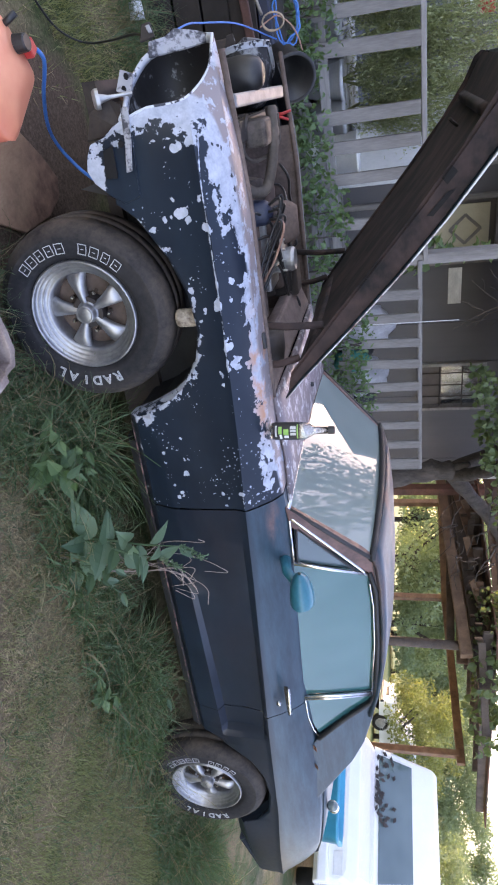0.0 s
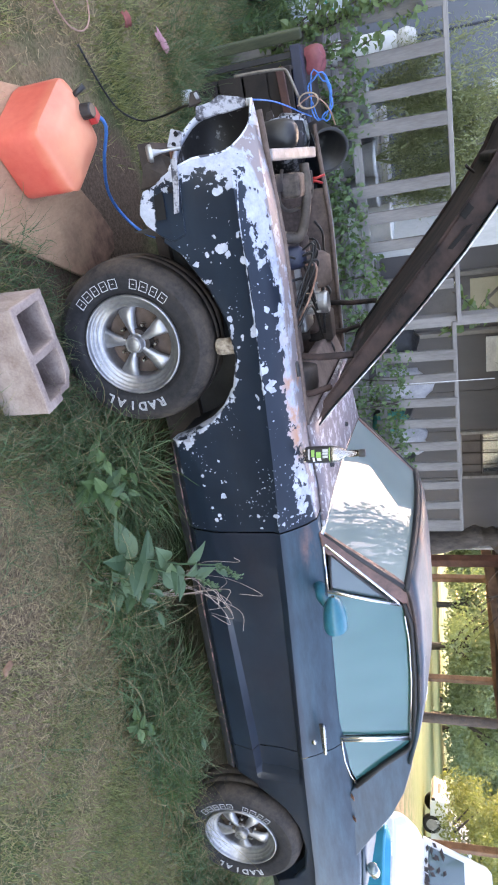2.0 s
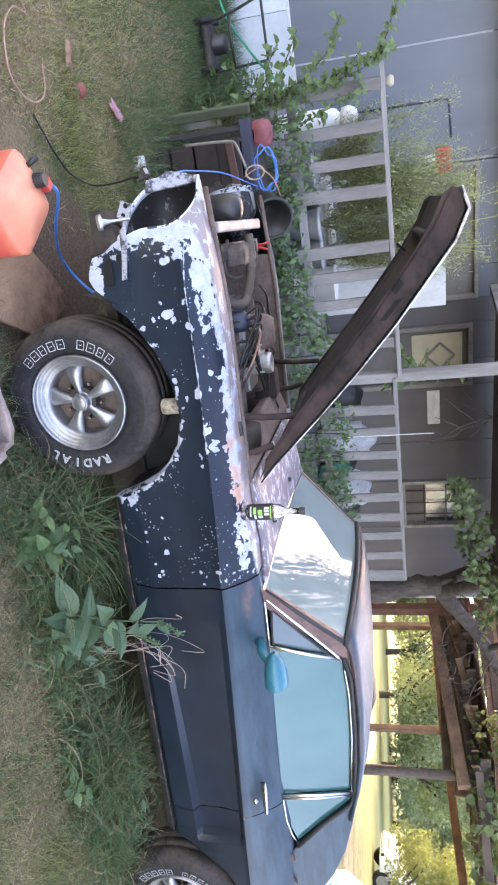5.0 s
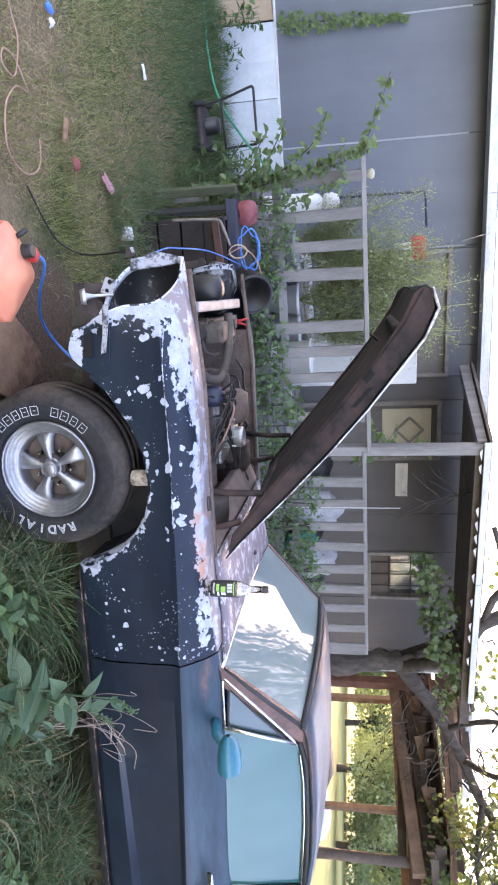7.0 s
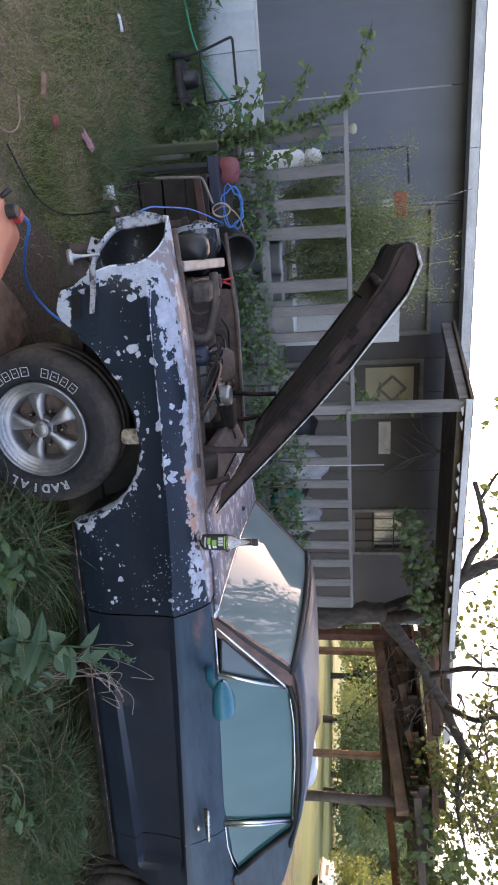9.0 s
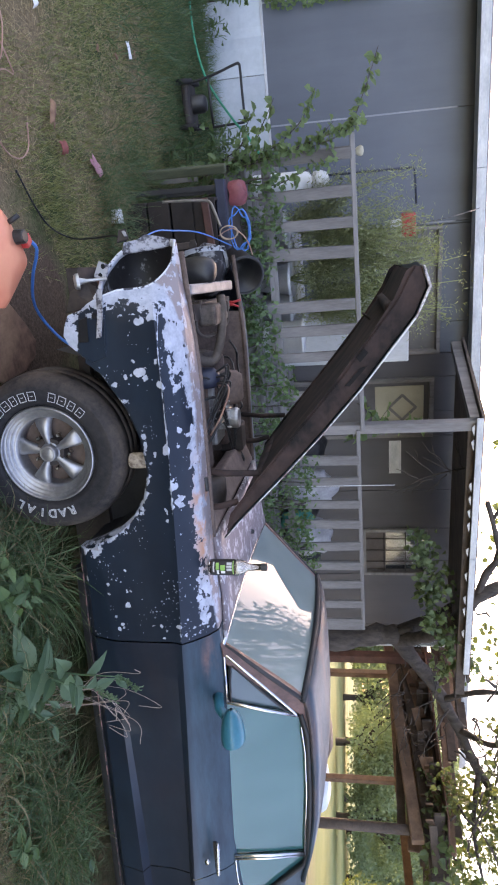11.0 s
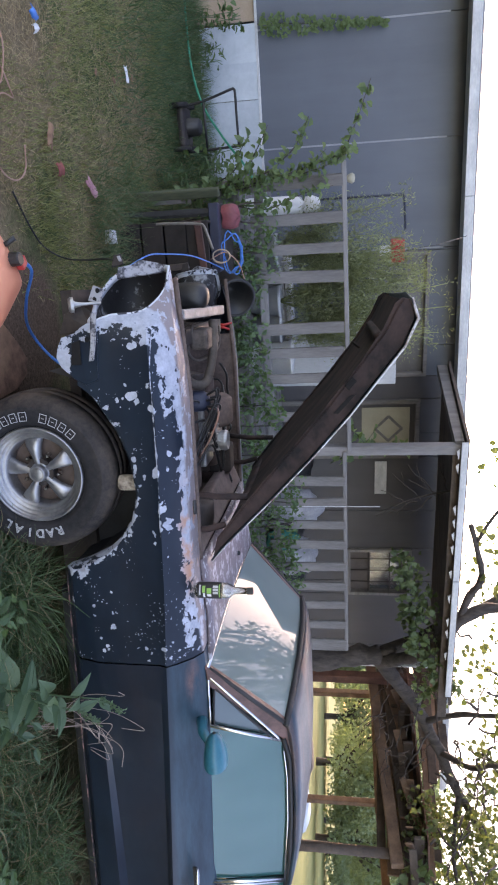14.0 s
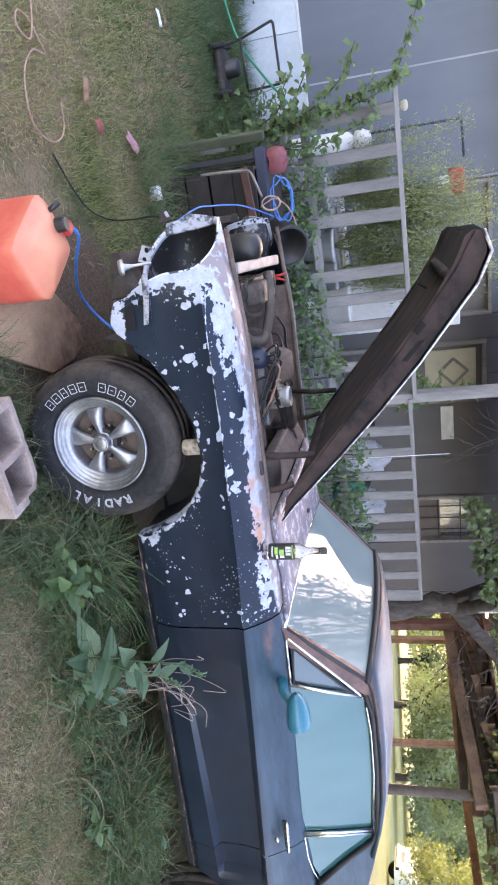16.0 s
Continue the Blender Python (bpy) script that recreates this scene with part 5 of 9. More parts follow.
# cabin
bm = B()
box(bm, (1.75, MID, 0.55), (1.6, 1.4, 0.06))
part("cabin_floor", bm, M_SEAT, car)
for v in (0.45, 1.18):
    bm = B()
    box(bm, (1.75, v, 0.68), (0.5, 0.52, 0.16))
    box(bm, (2.02, v, 0.92), (0.14, 0.52, 0.42), Matrix.Rotation(0.2, 4, "Y"))
    part("seat", bm, M_SEAT, car, "dark vinyl seat", False, [BEVEL(0.04, 3)])
bm = B()
box(bm, (1.08, MID, 0.90), (0.24, 1.4, 0.14))
part("dashboard", bm, M_SEAT, car, "", False, [BEVEL(0.03, 3)])
bm = B()
lathe(bm, [(0.19 + 0.012 * math.cos(a), 0.012 * math.sin(a)) for a in [math.tau * k / 8 for k in range(9)]], 32, "x", Matrix.Translation((1.32, 0.45, 0.98)) @ Matrix.Rotation(0.5, 4, "Y"))
part("steering_wheel", bm, M_BLACK, car, "", True)

# ---- raised hood ----
HA = radians(38.8)


def on_hood(s, v, d=0.0):
    """A point s metres along the open hood from its hinge, d above its skin."""
    return (0.47 - s * math.cos(HA) - d * math.sin(HA) * -1, v, 1.012 + s * math.sin(HA) + d * math.cos(HA))


def hood():
    bm = B()
    rows = []
    for s, drop in ((0.0, 0.0), (0.1, 0.007), (0.4, 0.04), (0.65, 0.062), (0.9, 0.074), (1.26, 0.07), (1.38, 0.04), (1.425, -0.03)):
        rows.append([on_hood(s + 0.03 * (1 - abs(2 * k / 10 - 1)) * (s / 1.38), lerp(0.19, 2 * MID - 0.19, k / 10), drop + 0.018 * (1 - (2 * k / 10 - 1) ** 2)) for k in range(11)])
    sheet(bm, rows)
    h = part("hood", bm, M_PAINT, car, "raised hood with dark ribbed underside and pale chipped edge", True, [SOLID(0.005, -1)])
    bm = B()
    rows = []
    for s, drop in ((0.0, -0.008), (0.1, -0.03), (0.4, -0.025), (0.65, -0.018), (0.9, -0.01), (1.26, -0.02), (1.36, -0.04), (1.405, -0.045)):
        rows.append([on_hood(s, lerp(0.192, 2 * MID - 0.192, k / 10), drop - 0.006 + 0.017 * (1 - (2 * k / 10 - 1) ** 2)) for k in range(11)])
    sheet(bm, rows)
    part("hood_lining", bm, M_HOODUNDER, h, "dark grimy hood underside", True)
    # side flanges and stiffening ribs
    for v in (0.2, 2 * MID - 0.2):
        bm = B()
        pts = [on_hood(0.02, v, -0.006), on_hood(0.1, v, -0.002), on_hood(0.4, v, 0.03), on_hood(0.65, v, 0.052), on_hood(0.9, v, 0.063), on_hood(1.26, v, 0.058), on_hood(1.37, v, 0.028), on_hood(1.42, v, -0.03), on_hood(1.405, v, -0.06), on_hood(1.37, v, -0.07), on_hood(1.27, v, -0.045), on_hood(1.09, v, -0.03), on_hood(0.8, v, -0.03), on_hood(0.6, v, -0.035), on_hood(0.3, v, -0.045), on_hood(0.1, v, -0.045)]
        plate(bm, pts, (0, 0.01 if v < MID else -0.01, 0))
        part("hood_flange", bm, M_HOODUNDER, h)
    bm = B()
    tube(bm, [on_hood(0.0, 0.188, 0.002), on_hood(0.1, 0.188, 0.007), on_hood(0.4, 0.188, 0.04), on_hood(0.65, 0.188, 0.062), on_hood(0.9, 0.188, 0.074), on_hood(1.26, 0.188, 0.07), on_hood(1.38, 0.19, 0.04), on_hood(1.425, 0.2, -0.03)], [0.0025, 0.0025, 0.003, 0.003, 0.0035, 0.005, 0.007, 0.008], 6)
    part("hood_edge", bm, M_EDGE, h, "pale bare edge of the hood skin", True)
    # dark plates on the flange stand for two openings
    bm = B()
    plate(bm, [on_hood(0.99, 0.199, -0.024), on_hood(1.04, 0.199, -0.022), on_hood(1.035, 0.199, 0.006), on_hood(0.985, 0.199, 0.004)], (0, -0.004, 0))
    part("slot_plate", bm, M_HOLE_DARK, h)
    bm = B()
    plate(bm, [on_hood(0.87, 0.199, 0.012), on_hood(0.97, 0.199, 0.02), on_hood(0.99, 0.199, 0.036), on_hood(0.88, 0.199, 0.03)], (0, -0.004, 0))
    part("slot_plate", bm, M_HOLE_DARK, h)
    for a, b in (((0.18, 0.3), (0.18, 2 * MID - 0.3)), ((1.22, 0.3), (1.22, 2 * MID - 0.3))):
        bm = B()
        p, q = Vector(on_hood(*a, -0.012)), Vector(on_hood(*b, -0.012))
        tube(bm, [lerp(p, q, k / 6) for k in range(7)], 0.026, 6)
        part("rib", bm, M_HOODUNDER, h, "", True)
    for v in (0.24, 2 * MID - 0.24):
        for s, u0, w0 in ((0.16, 0.34, 0.88), (0.33, 0.16, 0.86)):
            bm = B()
            p, q = Vector((u0, v, w0)), Vector(on_hood(s, v, -0.05))
            tube(bm, [p, lerp(p, q, 0.5) + Vector((0.01, 0, 0.015)), q], 0.015, 6)
            part("hinge_arm", bm, M_HOODUNDER, h, "dark steel hinge arm", True)
        bm = B()
        box(bm, (0.3, v + (0.03 if v < MID else -0.03), 0.87), (0.22, 0.02, 0.09))
        part("hinge_plate", bm, M_BLACKSTEEL, h, "", False, [BEVEL(0.006, 1)])
    bm = B()
    p = Vector(on_hood(1.13, 0.5, -0.05))
    tube(bm, [p, p + Vector((-0.02, -0.02, -0.022)), p + Vector((-0.03, -0.05, -0.03))], 0.006, 6)
    part("hood_latch", bm, M_BLACKSTEEL, h, "", True)


hood()

# ---- engine bay ----
def bay():
    def p(name, bm, mat, label="", smooth=False, mods=()):
        return part(name, bm, mat, car, label, smooth, mods)

    for v0, sgn in ((0.2, 1), (2 * MID - 0.2, -1)):
        bm = B()
        sheet(bm, [[(u, v0, 0.945 + 0.004), (u, v0 + sgn * 0.012, 0.9), (u, v0 + sgn * 0.05, 0.72), (u, v0 + sgn * 0.16, 0.62), (u, v0 + sgn * 0.2, 0.42)] for u in (-0.46, -0.3, -0.1, 0.2, 0.47)])
        p("inner_fender", bm, M_BAYPAINT, "dusty brown inner fender", True)
        bm = B()
        tube(bm, [(-0.78, v0 + sgn * 0.01, 0.925), (-0.3, v0 + sgn * 0.01, 0.957), (0.2, v0 + sgn * 0.01, 0.957), (0.47, v0 + sgn * 0.01, 0.955)], 0.012, 6)
        p("fender_rail", bm, M_BAYPAINT, "dusty flange along the hood opening", True)
    bm = B()
    box(bm, (0.49, MID, 0.66), (0.03, 1.2, 0.56))
    p("firewall", bm, M_BAYPAINT, "dusty firewall", False, [BEVEL(0.01, 2)])
    bm = B()
    box(bm, (0.40, MID, 0.90), (0.16, 1.16, 0.08), Matrix.Rotation(-0.35, 4, "Y"))
    p("cowl_box", bm, plain("dusty_rose_brown_paint", (0.16, 0.115, 0.10), (0.34, 0.255, 0.225), 6, 0.7, 0, 0.2), "dusty rose-brown cowl box", False, [BEVEL(0.015, 2)])
    bm = B()
    box(bm, (-0.1, MID, 0.42), (1.3, 1.1, 0.05))
    p("bay_floor", bm, M_BLACKSTEEL)
    # block with heads, valve covers, intake, carburettor
    bm = B()
    box(bm, (0.0, MID, 0.6), (0.62, 0.34, 0.34))
    box(bm, (0.0, MID, 0.42), (0.5, 0.24, 0.1))
    p("engine_block", bm, M_ENGINE, "grimy cast iron engine block", False, [BEVEL(0.02, 2)])
    for sgn in (-1, 1):
        bm = B()
        box(bm, (0.0, MID + sgn * 0.2, 0.77), (0.56, 0.15, 0.12), Matrix.Rotation(sgn * -0.6, 4, "X"))
        p("cylinder_head", bm, M_ENGINE, "", False, [BEVEL(0.012, 2)])
        bm = B()
        box(bm, (0.0, MID + sgn * 0.25, 0.845), (0.52, 0.12, 0.07), Matrix.Rotation(sgn * -0.6, 4, "X"))
        p("valve_cover", bm, M_BAYPAINT, "dusty valve cover", False, [BEVEL(0.025, 3)])
        for k in range(4):
            bm = B()
            tube(bm, arc([(-0.2 + k * 0.13, MID + sgn * 0.31, 0.78), (-0.22 + k * 0.11, MID + sgn * 0.34, 0.9), (-0.12 + k * 0.05, MID + sgn * 0.2, 0.955), (0.22, MID + sgn * 0.03, 0.96)], 4), 0.006, 6)
            p("spark_lead", bm, M_BLACK, "", True)
    bm = B()
    box(bm, (0.0, MID, 0.86), (0.36, 0.2, 0.08))
    for k in range(4):
        box(bm, (-0.15 + 0.1 * k, MID - 0.12, 0.845), (0.05, 0.14, 0.05), Matrix.Rotation(0.5, 4, "X"))
        box(bm, (-0.15 + 0.1 * k, MID + 0.12, 0.845), (0.05, 0.14, 0.05), Matrix.Rotation(-0.5, 4, "X"))
    p("intake_manifold", bm, M_ALU, "dull aluminium intake manifold", False, [BEVEL(0.012, 2)])
    bm = B()
    box(bm, (0.02, MID - 0.04, 0.93), (0.14, 0.16, 0.07))
    box(bm, (-0.05, MID - 0.12, 0.93), (0.05, 0.05, 0.05))
    lathe(bm, [(0.05, 0.0), (0.055, 0.04), (0.048, 0.055), (0.04, 0.05), (0.0, 0.03)], 20, "z", Matrix.Translation((0.05, MID - 0.03, 0.955)))
    for k in range(4):
        tube(bm, [(-0.06 + 0.045 * k, MID - 0.13, 0.9), (-0.06 + 0.045 * k, MID - 0.135, 0.985)], 0.006, 6)
    p("carburettor", bm, M_ALU, "dull aluminium carburettor", False, [BEVEL(0.006, 2)])
    bm = B()
    lathe(bm, [(0.0, 0.14), (0.03, 0.135), (0.05, 0.11), (0.055, 0.04), (0.05, 0.0), (0.05, -0.1)], 20, "z", Matrix.Translation((-0.2, 0.56, 0.83)))
    p("distributor_cap", bm, M_BARREL, "dusty dark blue distributor cap", True)
    for k in range(7):
        a = k * 0.9
        bm = B()
        q = Vector((-0.2 + 0.035 * math.cos(a), 0.56 + 0.035 * math.sin(a), 0.96))
        tube(bm, arc([q, q + Vector((0.02 * math.cos(a), 0.03 * math.sin(a), 0.05)), q + Vector((0.12 + 0.03 * math.cos(a * 2), 0.02 + 0.05 * math.sin(a), 0.0)), q + Vector((0.25, 0.1 * math.sin(a), -0.06))], 5), 0.0055, 6)
        p("ignition_lead", bm, M_COPPER if k == 0 else M_BLACK, "", True)
    # radiator hose, alternator, front bracket
    bm = B()
    tube(bm, arc([(-0.58, 0.66, 0.985), (-0.5, 0.64, 0.99), (-0.38, 0.6, 0.98), (-0.29, 0.57, 0.95), (-0.29, 0.53, 0.90), (-0.34, 0.5, 0.86), (-0.42, 0.5, 0.82)], 6), 0.022, 12)
    p("radiator_hose", bm, M_HOSE, "dusty grey radiator hose", True)
    bm = B()
    lathe(bm, [(0.0, 0.12), (0.11, 0.12), (0.125, 0.10), (0.125, -0.02), (0.1, -0.04), (0.0, -0.04)], 24, "x", Matrix.Translation((-0.14, 0.86, 0.9)))
    p("air_pump", bm, M_BAYPAINT, "dusty round housing", True)
    bm = B()
    box(bm, (-0.625, 0.52, 0.97), (0.045, 0.5, 0.028), Matrix.Rotation(0.18, 4, "X"))
    p("support_bar", bm, plain("grimy_pale_steel", (0.12, 0.115, 0.118), (0.30, 0.295, 0.305), 12, 0.5, 0.2, 0.15), "pale upper radiator support bar", False, [BEVEL(0.008, 2)])
    bm = B()
    box(bm, (-0.50, 0.58, 0.945), (0.10, 0.16, 0.09))
    box(bm, (-0.49, 0.66, 0.985), (0.05, 0.06, 0.05))
    p("windscreen_washer_tank", bm, M_ENGINE, "grimy brown-grey tank", False, [BEVEL(0.018, 3)])
    bm = B()
    tube(bm, arc([(-0.57, 0.5, 0.92), (-0.45, 0.46, 0.9), (-0.4, 0.55, 0.93), (-0.44, 0.72, 0.99), (-0.55, 0.72, 1.0)], 5), 0.008, 6)
    p("vacuum_line", bm, M_HOSE, "", True)
    bm = B()
    lathe(bm, [(0.0, -0.075), (0.03, -0.073), (0.05, -0.06), (0.062, -0.03), (0.064, 0.02), (0.056, 0.12)], 24, "z", Matrix.Translation((-0.70, 0.5, 0.93)) @ Matrix.Rotation(math.pi, 4, "X"))
    p("black_canister", bm, M_BLACK, "shiny black dome behind the headlamp", True)
    bm = B()
    for k in range(13):
        box(bm, (-0.52, 0.42 + k * 0.065, 0.68), (0.05, 0.012, 0.4))
    box(bm, (-0.52, MID, 0.895), (0.07, 0.86, 0.04))
    box(bm, (-0.52, MID, 0.47), (0.07, 0.86, 0.04))
    p("radiator", bm, M_BLACKSTEEL, "dark radiator core", False)
    bm = B()
    box(bm, (-0.70, MID, 0.50), (0.05, 0.8, 0.07))
    box(bm, (-0.72, MID, 0.60), (0.02, 0.6, 0.05), Matrix.Rotation(0.05, 4, "X"))
    p("front_crossmember", bm, M_RUSTPLATE, "rusty front cross member", False, [BEVEL(0.006, 1)])
    bm = B()
    tube(bm, [(-0.515, 1.40, 0.87), (-0.513, 1.4, 0.91), (-0.524, 1.40, 0.955)], [0.009, 0.008, 0.006], 8)
    tube(bm, [(-0.497, 1.40, 0.87), (-0.499, 1.4, 0.905), (-0.484, 1.40, 0.94)], [0.009, 0.008, 0.006], 8)
    p("red_clamp", bm, M_REDP, "red plastic clamp", True)
    for k in range(5):
        bm = B()
        rnd = random.Random(40 + k)
        q = Vector((-0.3 + 0.16 * k, 1.25, 0.9))
        tube(bm, arc([q, q + Vector((0.05, -0.08, rnd.uniform(0.02, 0.08))), q + Vector((0.14, 0.02, rnd.uniform(-0.04, 0.04))), q + Vector((0.2, 0.1, 0.02))], 5), 0.007, 6)
        p("wiring_loom", bm, M_BLACK, "", True)
    bm = B()
    box(bm, (0.25, 1.2, 0.88), (0.16, 0.14, 0.14))
    p("relay_box", bm, M_BLACKSTEEL, "dark relay box", False, [BEVEL(0.012, 2)])
    bm = B()
    lathe(bm, [(0.0, 0.08), (0.09, 0.07), (0.1, 0.02), (0.1, -0.05), (0.0, -0.05)], 20, "x", Matrix.Translation((0.33, 0.45, 0.88)))
    p("brake_booster", bm, M_BLACKSTEEL, "dark rusty brake booster", True)
    # small fender mark lamp hole and antenna stub
    bm = B()
    tube(bm, [(0.17, 0.15, 0.955), (0.23, 0.15, 0.957)], 0.012, 6)
    p("hood_bumper", bm, M_BLACK, "", True)


bay()

# ---- loose things ----
def at(x, y, z=0.0, rz=0.0, rx=0.0, ry=0.0):
    return pose(x, y, z, rx, ry, rz)


def fuel_can():
    c = thing("fuel_can", at(-0.79, 0.16, 0.028, -63), "sun-faded red plastic fuel can with a blue hose", "fuel can")
    bm = B()
    rows = []
    L, W = 0.175, 0.14
    for s, z in ((0.90, 0.0), (0.97, 0.006), (1.0, 0.022), (1.0, 0.10), (1.0, 0.185), (0.985, 0.2), (0.955, 0.211), (0.90, 0.219), (0.80, 0.232), (0.74, 0.238), (0.3, 0.246)):
        ring = []
        for k in range(56):
            a = math.tau * (k + 0.5) / 56
            q = 8.0
            r = (abs(math.cos(a)) ** q + abs(math.sin(a)) ** q) ** (-1 / q)
            ring.append((L * s * r * math.cos(a), W * s * r * math.sin(a) + (0.012 if z > 0.2 else 0), z))
        rows.append([*ring, ring[0]])
    sheet(bm, rows)
    bmesh.ops.remove_doubles(bm, verts=bm.verts, dist=0.0005)
    bmesh.ops.holes_fill(bm, edges=[e for e in bm.edges if e.is_boundary])
    bmesh.ops.recalc_face_normals(bm, faces=bm.faces)
    body = part("body", bm, M_CAN, c, "faded red moulded body", True)
    body.data.set_sharp_from_angle(angle=radians(40))
    bm = B()
    lathe(bm, [(0.0, 0.042), (0.024, 0.042), (0.028, 0.037), (0.03, 0.0), (0.031, -0.01)], 14, "z", Matrix.Translation((-0.115, -0.01, 0.24)))
    part("cap", bm, M_BLACK, c, "black screw cap")
    bm = B()
    box(bm, (-0.155, 0.035, 0.25), (0.05, 0.045, 0.035))
    part("coupling", bm, M_REDP, c, "red hose coupling", False, [BEVEL(0.006, 2)])
    bm = B()
    tube(bm, [(-0.12, -0.075, 0.235), (-0.15, -0.085, 0.275)], 0.011, 8)
    part("vent", bm, M_BLACK, c, "black vent plug", True)
    return c


fuel_can()
# blue fuel line from the can to the car
bm = B()
tube(bm, arc([(-0.845, 0.31, 0.282), (-0.80, 0.37, 0.288), (-0.755, 0.42, 0.26), (-0.652, 0.50, 0.18), (-0.515, 0.65, 0.08), (-0.40, 0.76, 0.05), (-0.30, 0.76, 0.12), (-0.27, 0.66, 0.24), (-0.25, 0.62, 0.36)], 8), 0.0075, 8)
solo("fuel_line", bm, M_BLUEW, ID, "blue fuel line running from the can to the car", "hose", smooth=True)

def board_mat():
    n = Nodes("muddy_weathered_plywood")
    x, y, z = n.xyz()
    wood = n.noise(3, 5, 0.6, stretch=(1.6, 0.5, 1))
    fine = n.noise(70, 3, 0.6, stretch=(1.6, 0.5, 1))
    tan = n.ramp(n.math("ADD", n.math("MULTIPLY", wood, 0.7), n.math("MULTIPLY", fine, 0.3)), 0.35, 0.65, (0.36, 0.205, 0.115), (0.55, 0.35, 0.21))
    mud = n.ramp(n.noise(16, 5, 0.7), 0.35, 0.65, (0.12, 0.062, 0.038), (0.27, 0.145, 0.09))
    along = n.math("ADD", n.math("ADD", n.math("MULTIPLY", x, 0.9), n.math("MULTIPLY", y, 0.75)), n.math("MULTIPLY", n.noise(6, 4, 0.6), 0.5))
    n.base(n.mix(n.ramp(along, 0.0, 0.34), tan, mud))
    n.set(rough=0.85)
    n.bump(fine, 0.25, 0.004)
    return n.mat


bm = B()
plate(bm, [(-0.22, 0.30, 0), (-0.205, 0.52, 0), (-0.24, 0.65, 0), (-0.31, 0.69, 0), (-0.42, 0.62, 0), (-0.56, 0.50, 0), (-0.75, 0.53, 0), (-0.94, 0.46, 0), (-0.985, 0.28, 0), (-1.03, 0.06, 0), (-1.13, -0.30, 0), (-0.84, -0.66, 0)], (0, 0, 0.02))
bmesh.ops.recalc_face_normals(bm, faces=bm.faces)
solo("plywood_board", bm, board_mat(), pose(0, 0, 0.006), "weathered plywood board under the fuel can, muddy at one end", "board", mods=[BEVEL(0.004, 2)])


def cinder_block():
    bm = B()
    L, W, H, t = 0.39, 0.21, 0.195, 0.032
    xs = [-L / 2, -L / 2 + t, -0.017, 0.017, L / 2 - t, L / 2]
    ys = [-W / 2, -W / 2 + t, W / 2 - t, W / 2]
    top = [[bm.verts.new((x, y, H)) for y in ys] for x in xs]
    bot = [[bm.verts.new((x, y, 0)) for y in ys] for x in xs]
    holes = {(1, 1), (3, 1)}
    for i in range(5):
        for j in range(3):
            if (i, j) in holes:
                a = [(i, j), (i + 1, j), (i + 1, j + 1), (i, j + 1)]
                for k in range(4):
                    p, q = a[k], a[(k + 1) % 4]
                    bm.faces.new((top[p[0]][p[1]], top[q[0]][q[1]], bot[q[0]][q[1]], bot[p[0]][p[1]]))
                continue
            bm.faces.new((top[i][j], top[i + 1][j], top[i + 1][j + 1], top[i][j + 1]))
            bm.faces.new((bot[i][j + 1], bot[i + 1][j + 1], bot[i + 1][j], bot[i][j]))
    for i in range(5):
        bm.faces.new((bot[i][0], bot[i + 1][0], top[i + 1][0], top[i][0]))
        bm.faces.new((top[i][3], top[i + 1][3], bot[i + 1][3], bot[i][3]))
    for j in range(3):
        bm.faces.new((top[0][j], top[0][j + 1], bot[0][j + 1], bot[0][j]))
        bm.faces.new((bot[5][j], bot[5][j + 1], top[5][j + 1], top[5][j]))
    bmesh.ops.recalc_face_normals(bm, faces=bm.faces)
    bmesh.ops.subdivide_edges(bm, edges=bm.edges[:], cuts=3, use_grid_fill=True)
    for v in bm.verts:
        v.co += Vector((noise.noise(v.co * 31), noise.noise(v.co * 31 + Vector((9, 0, 0))), noise.noise(v.co * 31 + Vector((0, 9, 0))))) * 0.0035
    # broken corner
    for v in bm.verts:
        if v.co.x > 0.12 and v.co.y > 0.03 and v.co.z > 0.15:
            v.co.z -= 0.03 * (v.co.x - 0.12) / 0.075
    return solo("cinder_block", bm, M_BLOCK, at(-0.17, -0.41, 0.004, 0.0, 0.0, 0.0), "grey concrete block with two open cells, one corner chipped", "concrete block", mods=[BEVEL(0.004, 1)])


cinder_block()


M_LIME = plain("lime_label_ink", (0.2, 0.42, 0.08), (0.3, 0.55, 0.14), 20, 0.5)


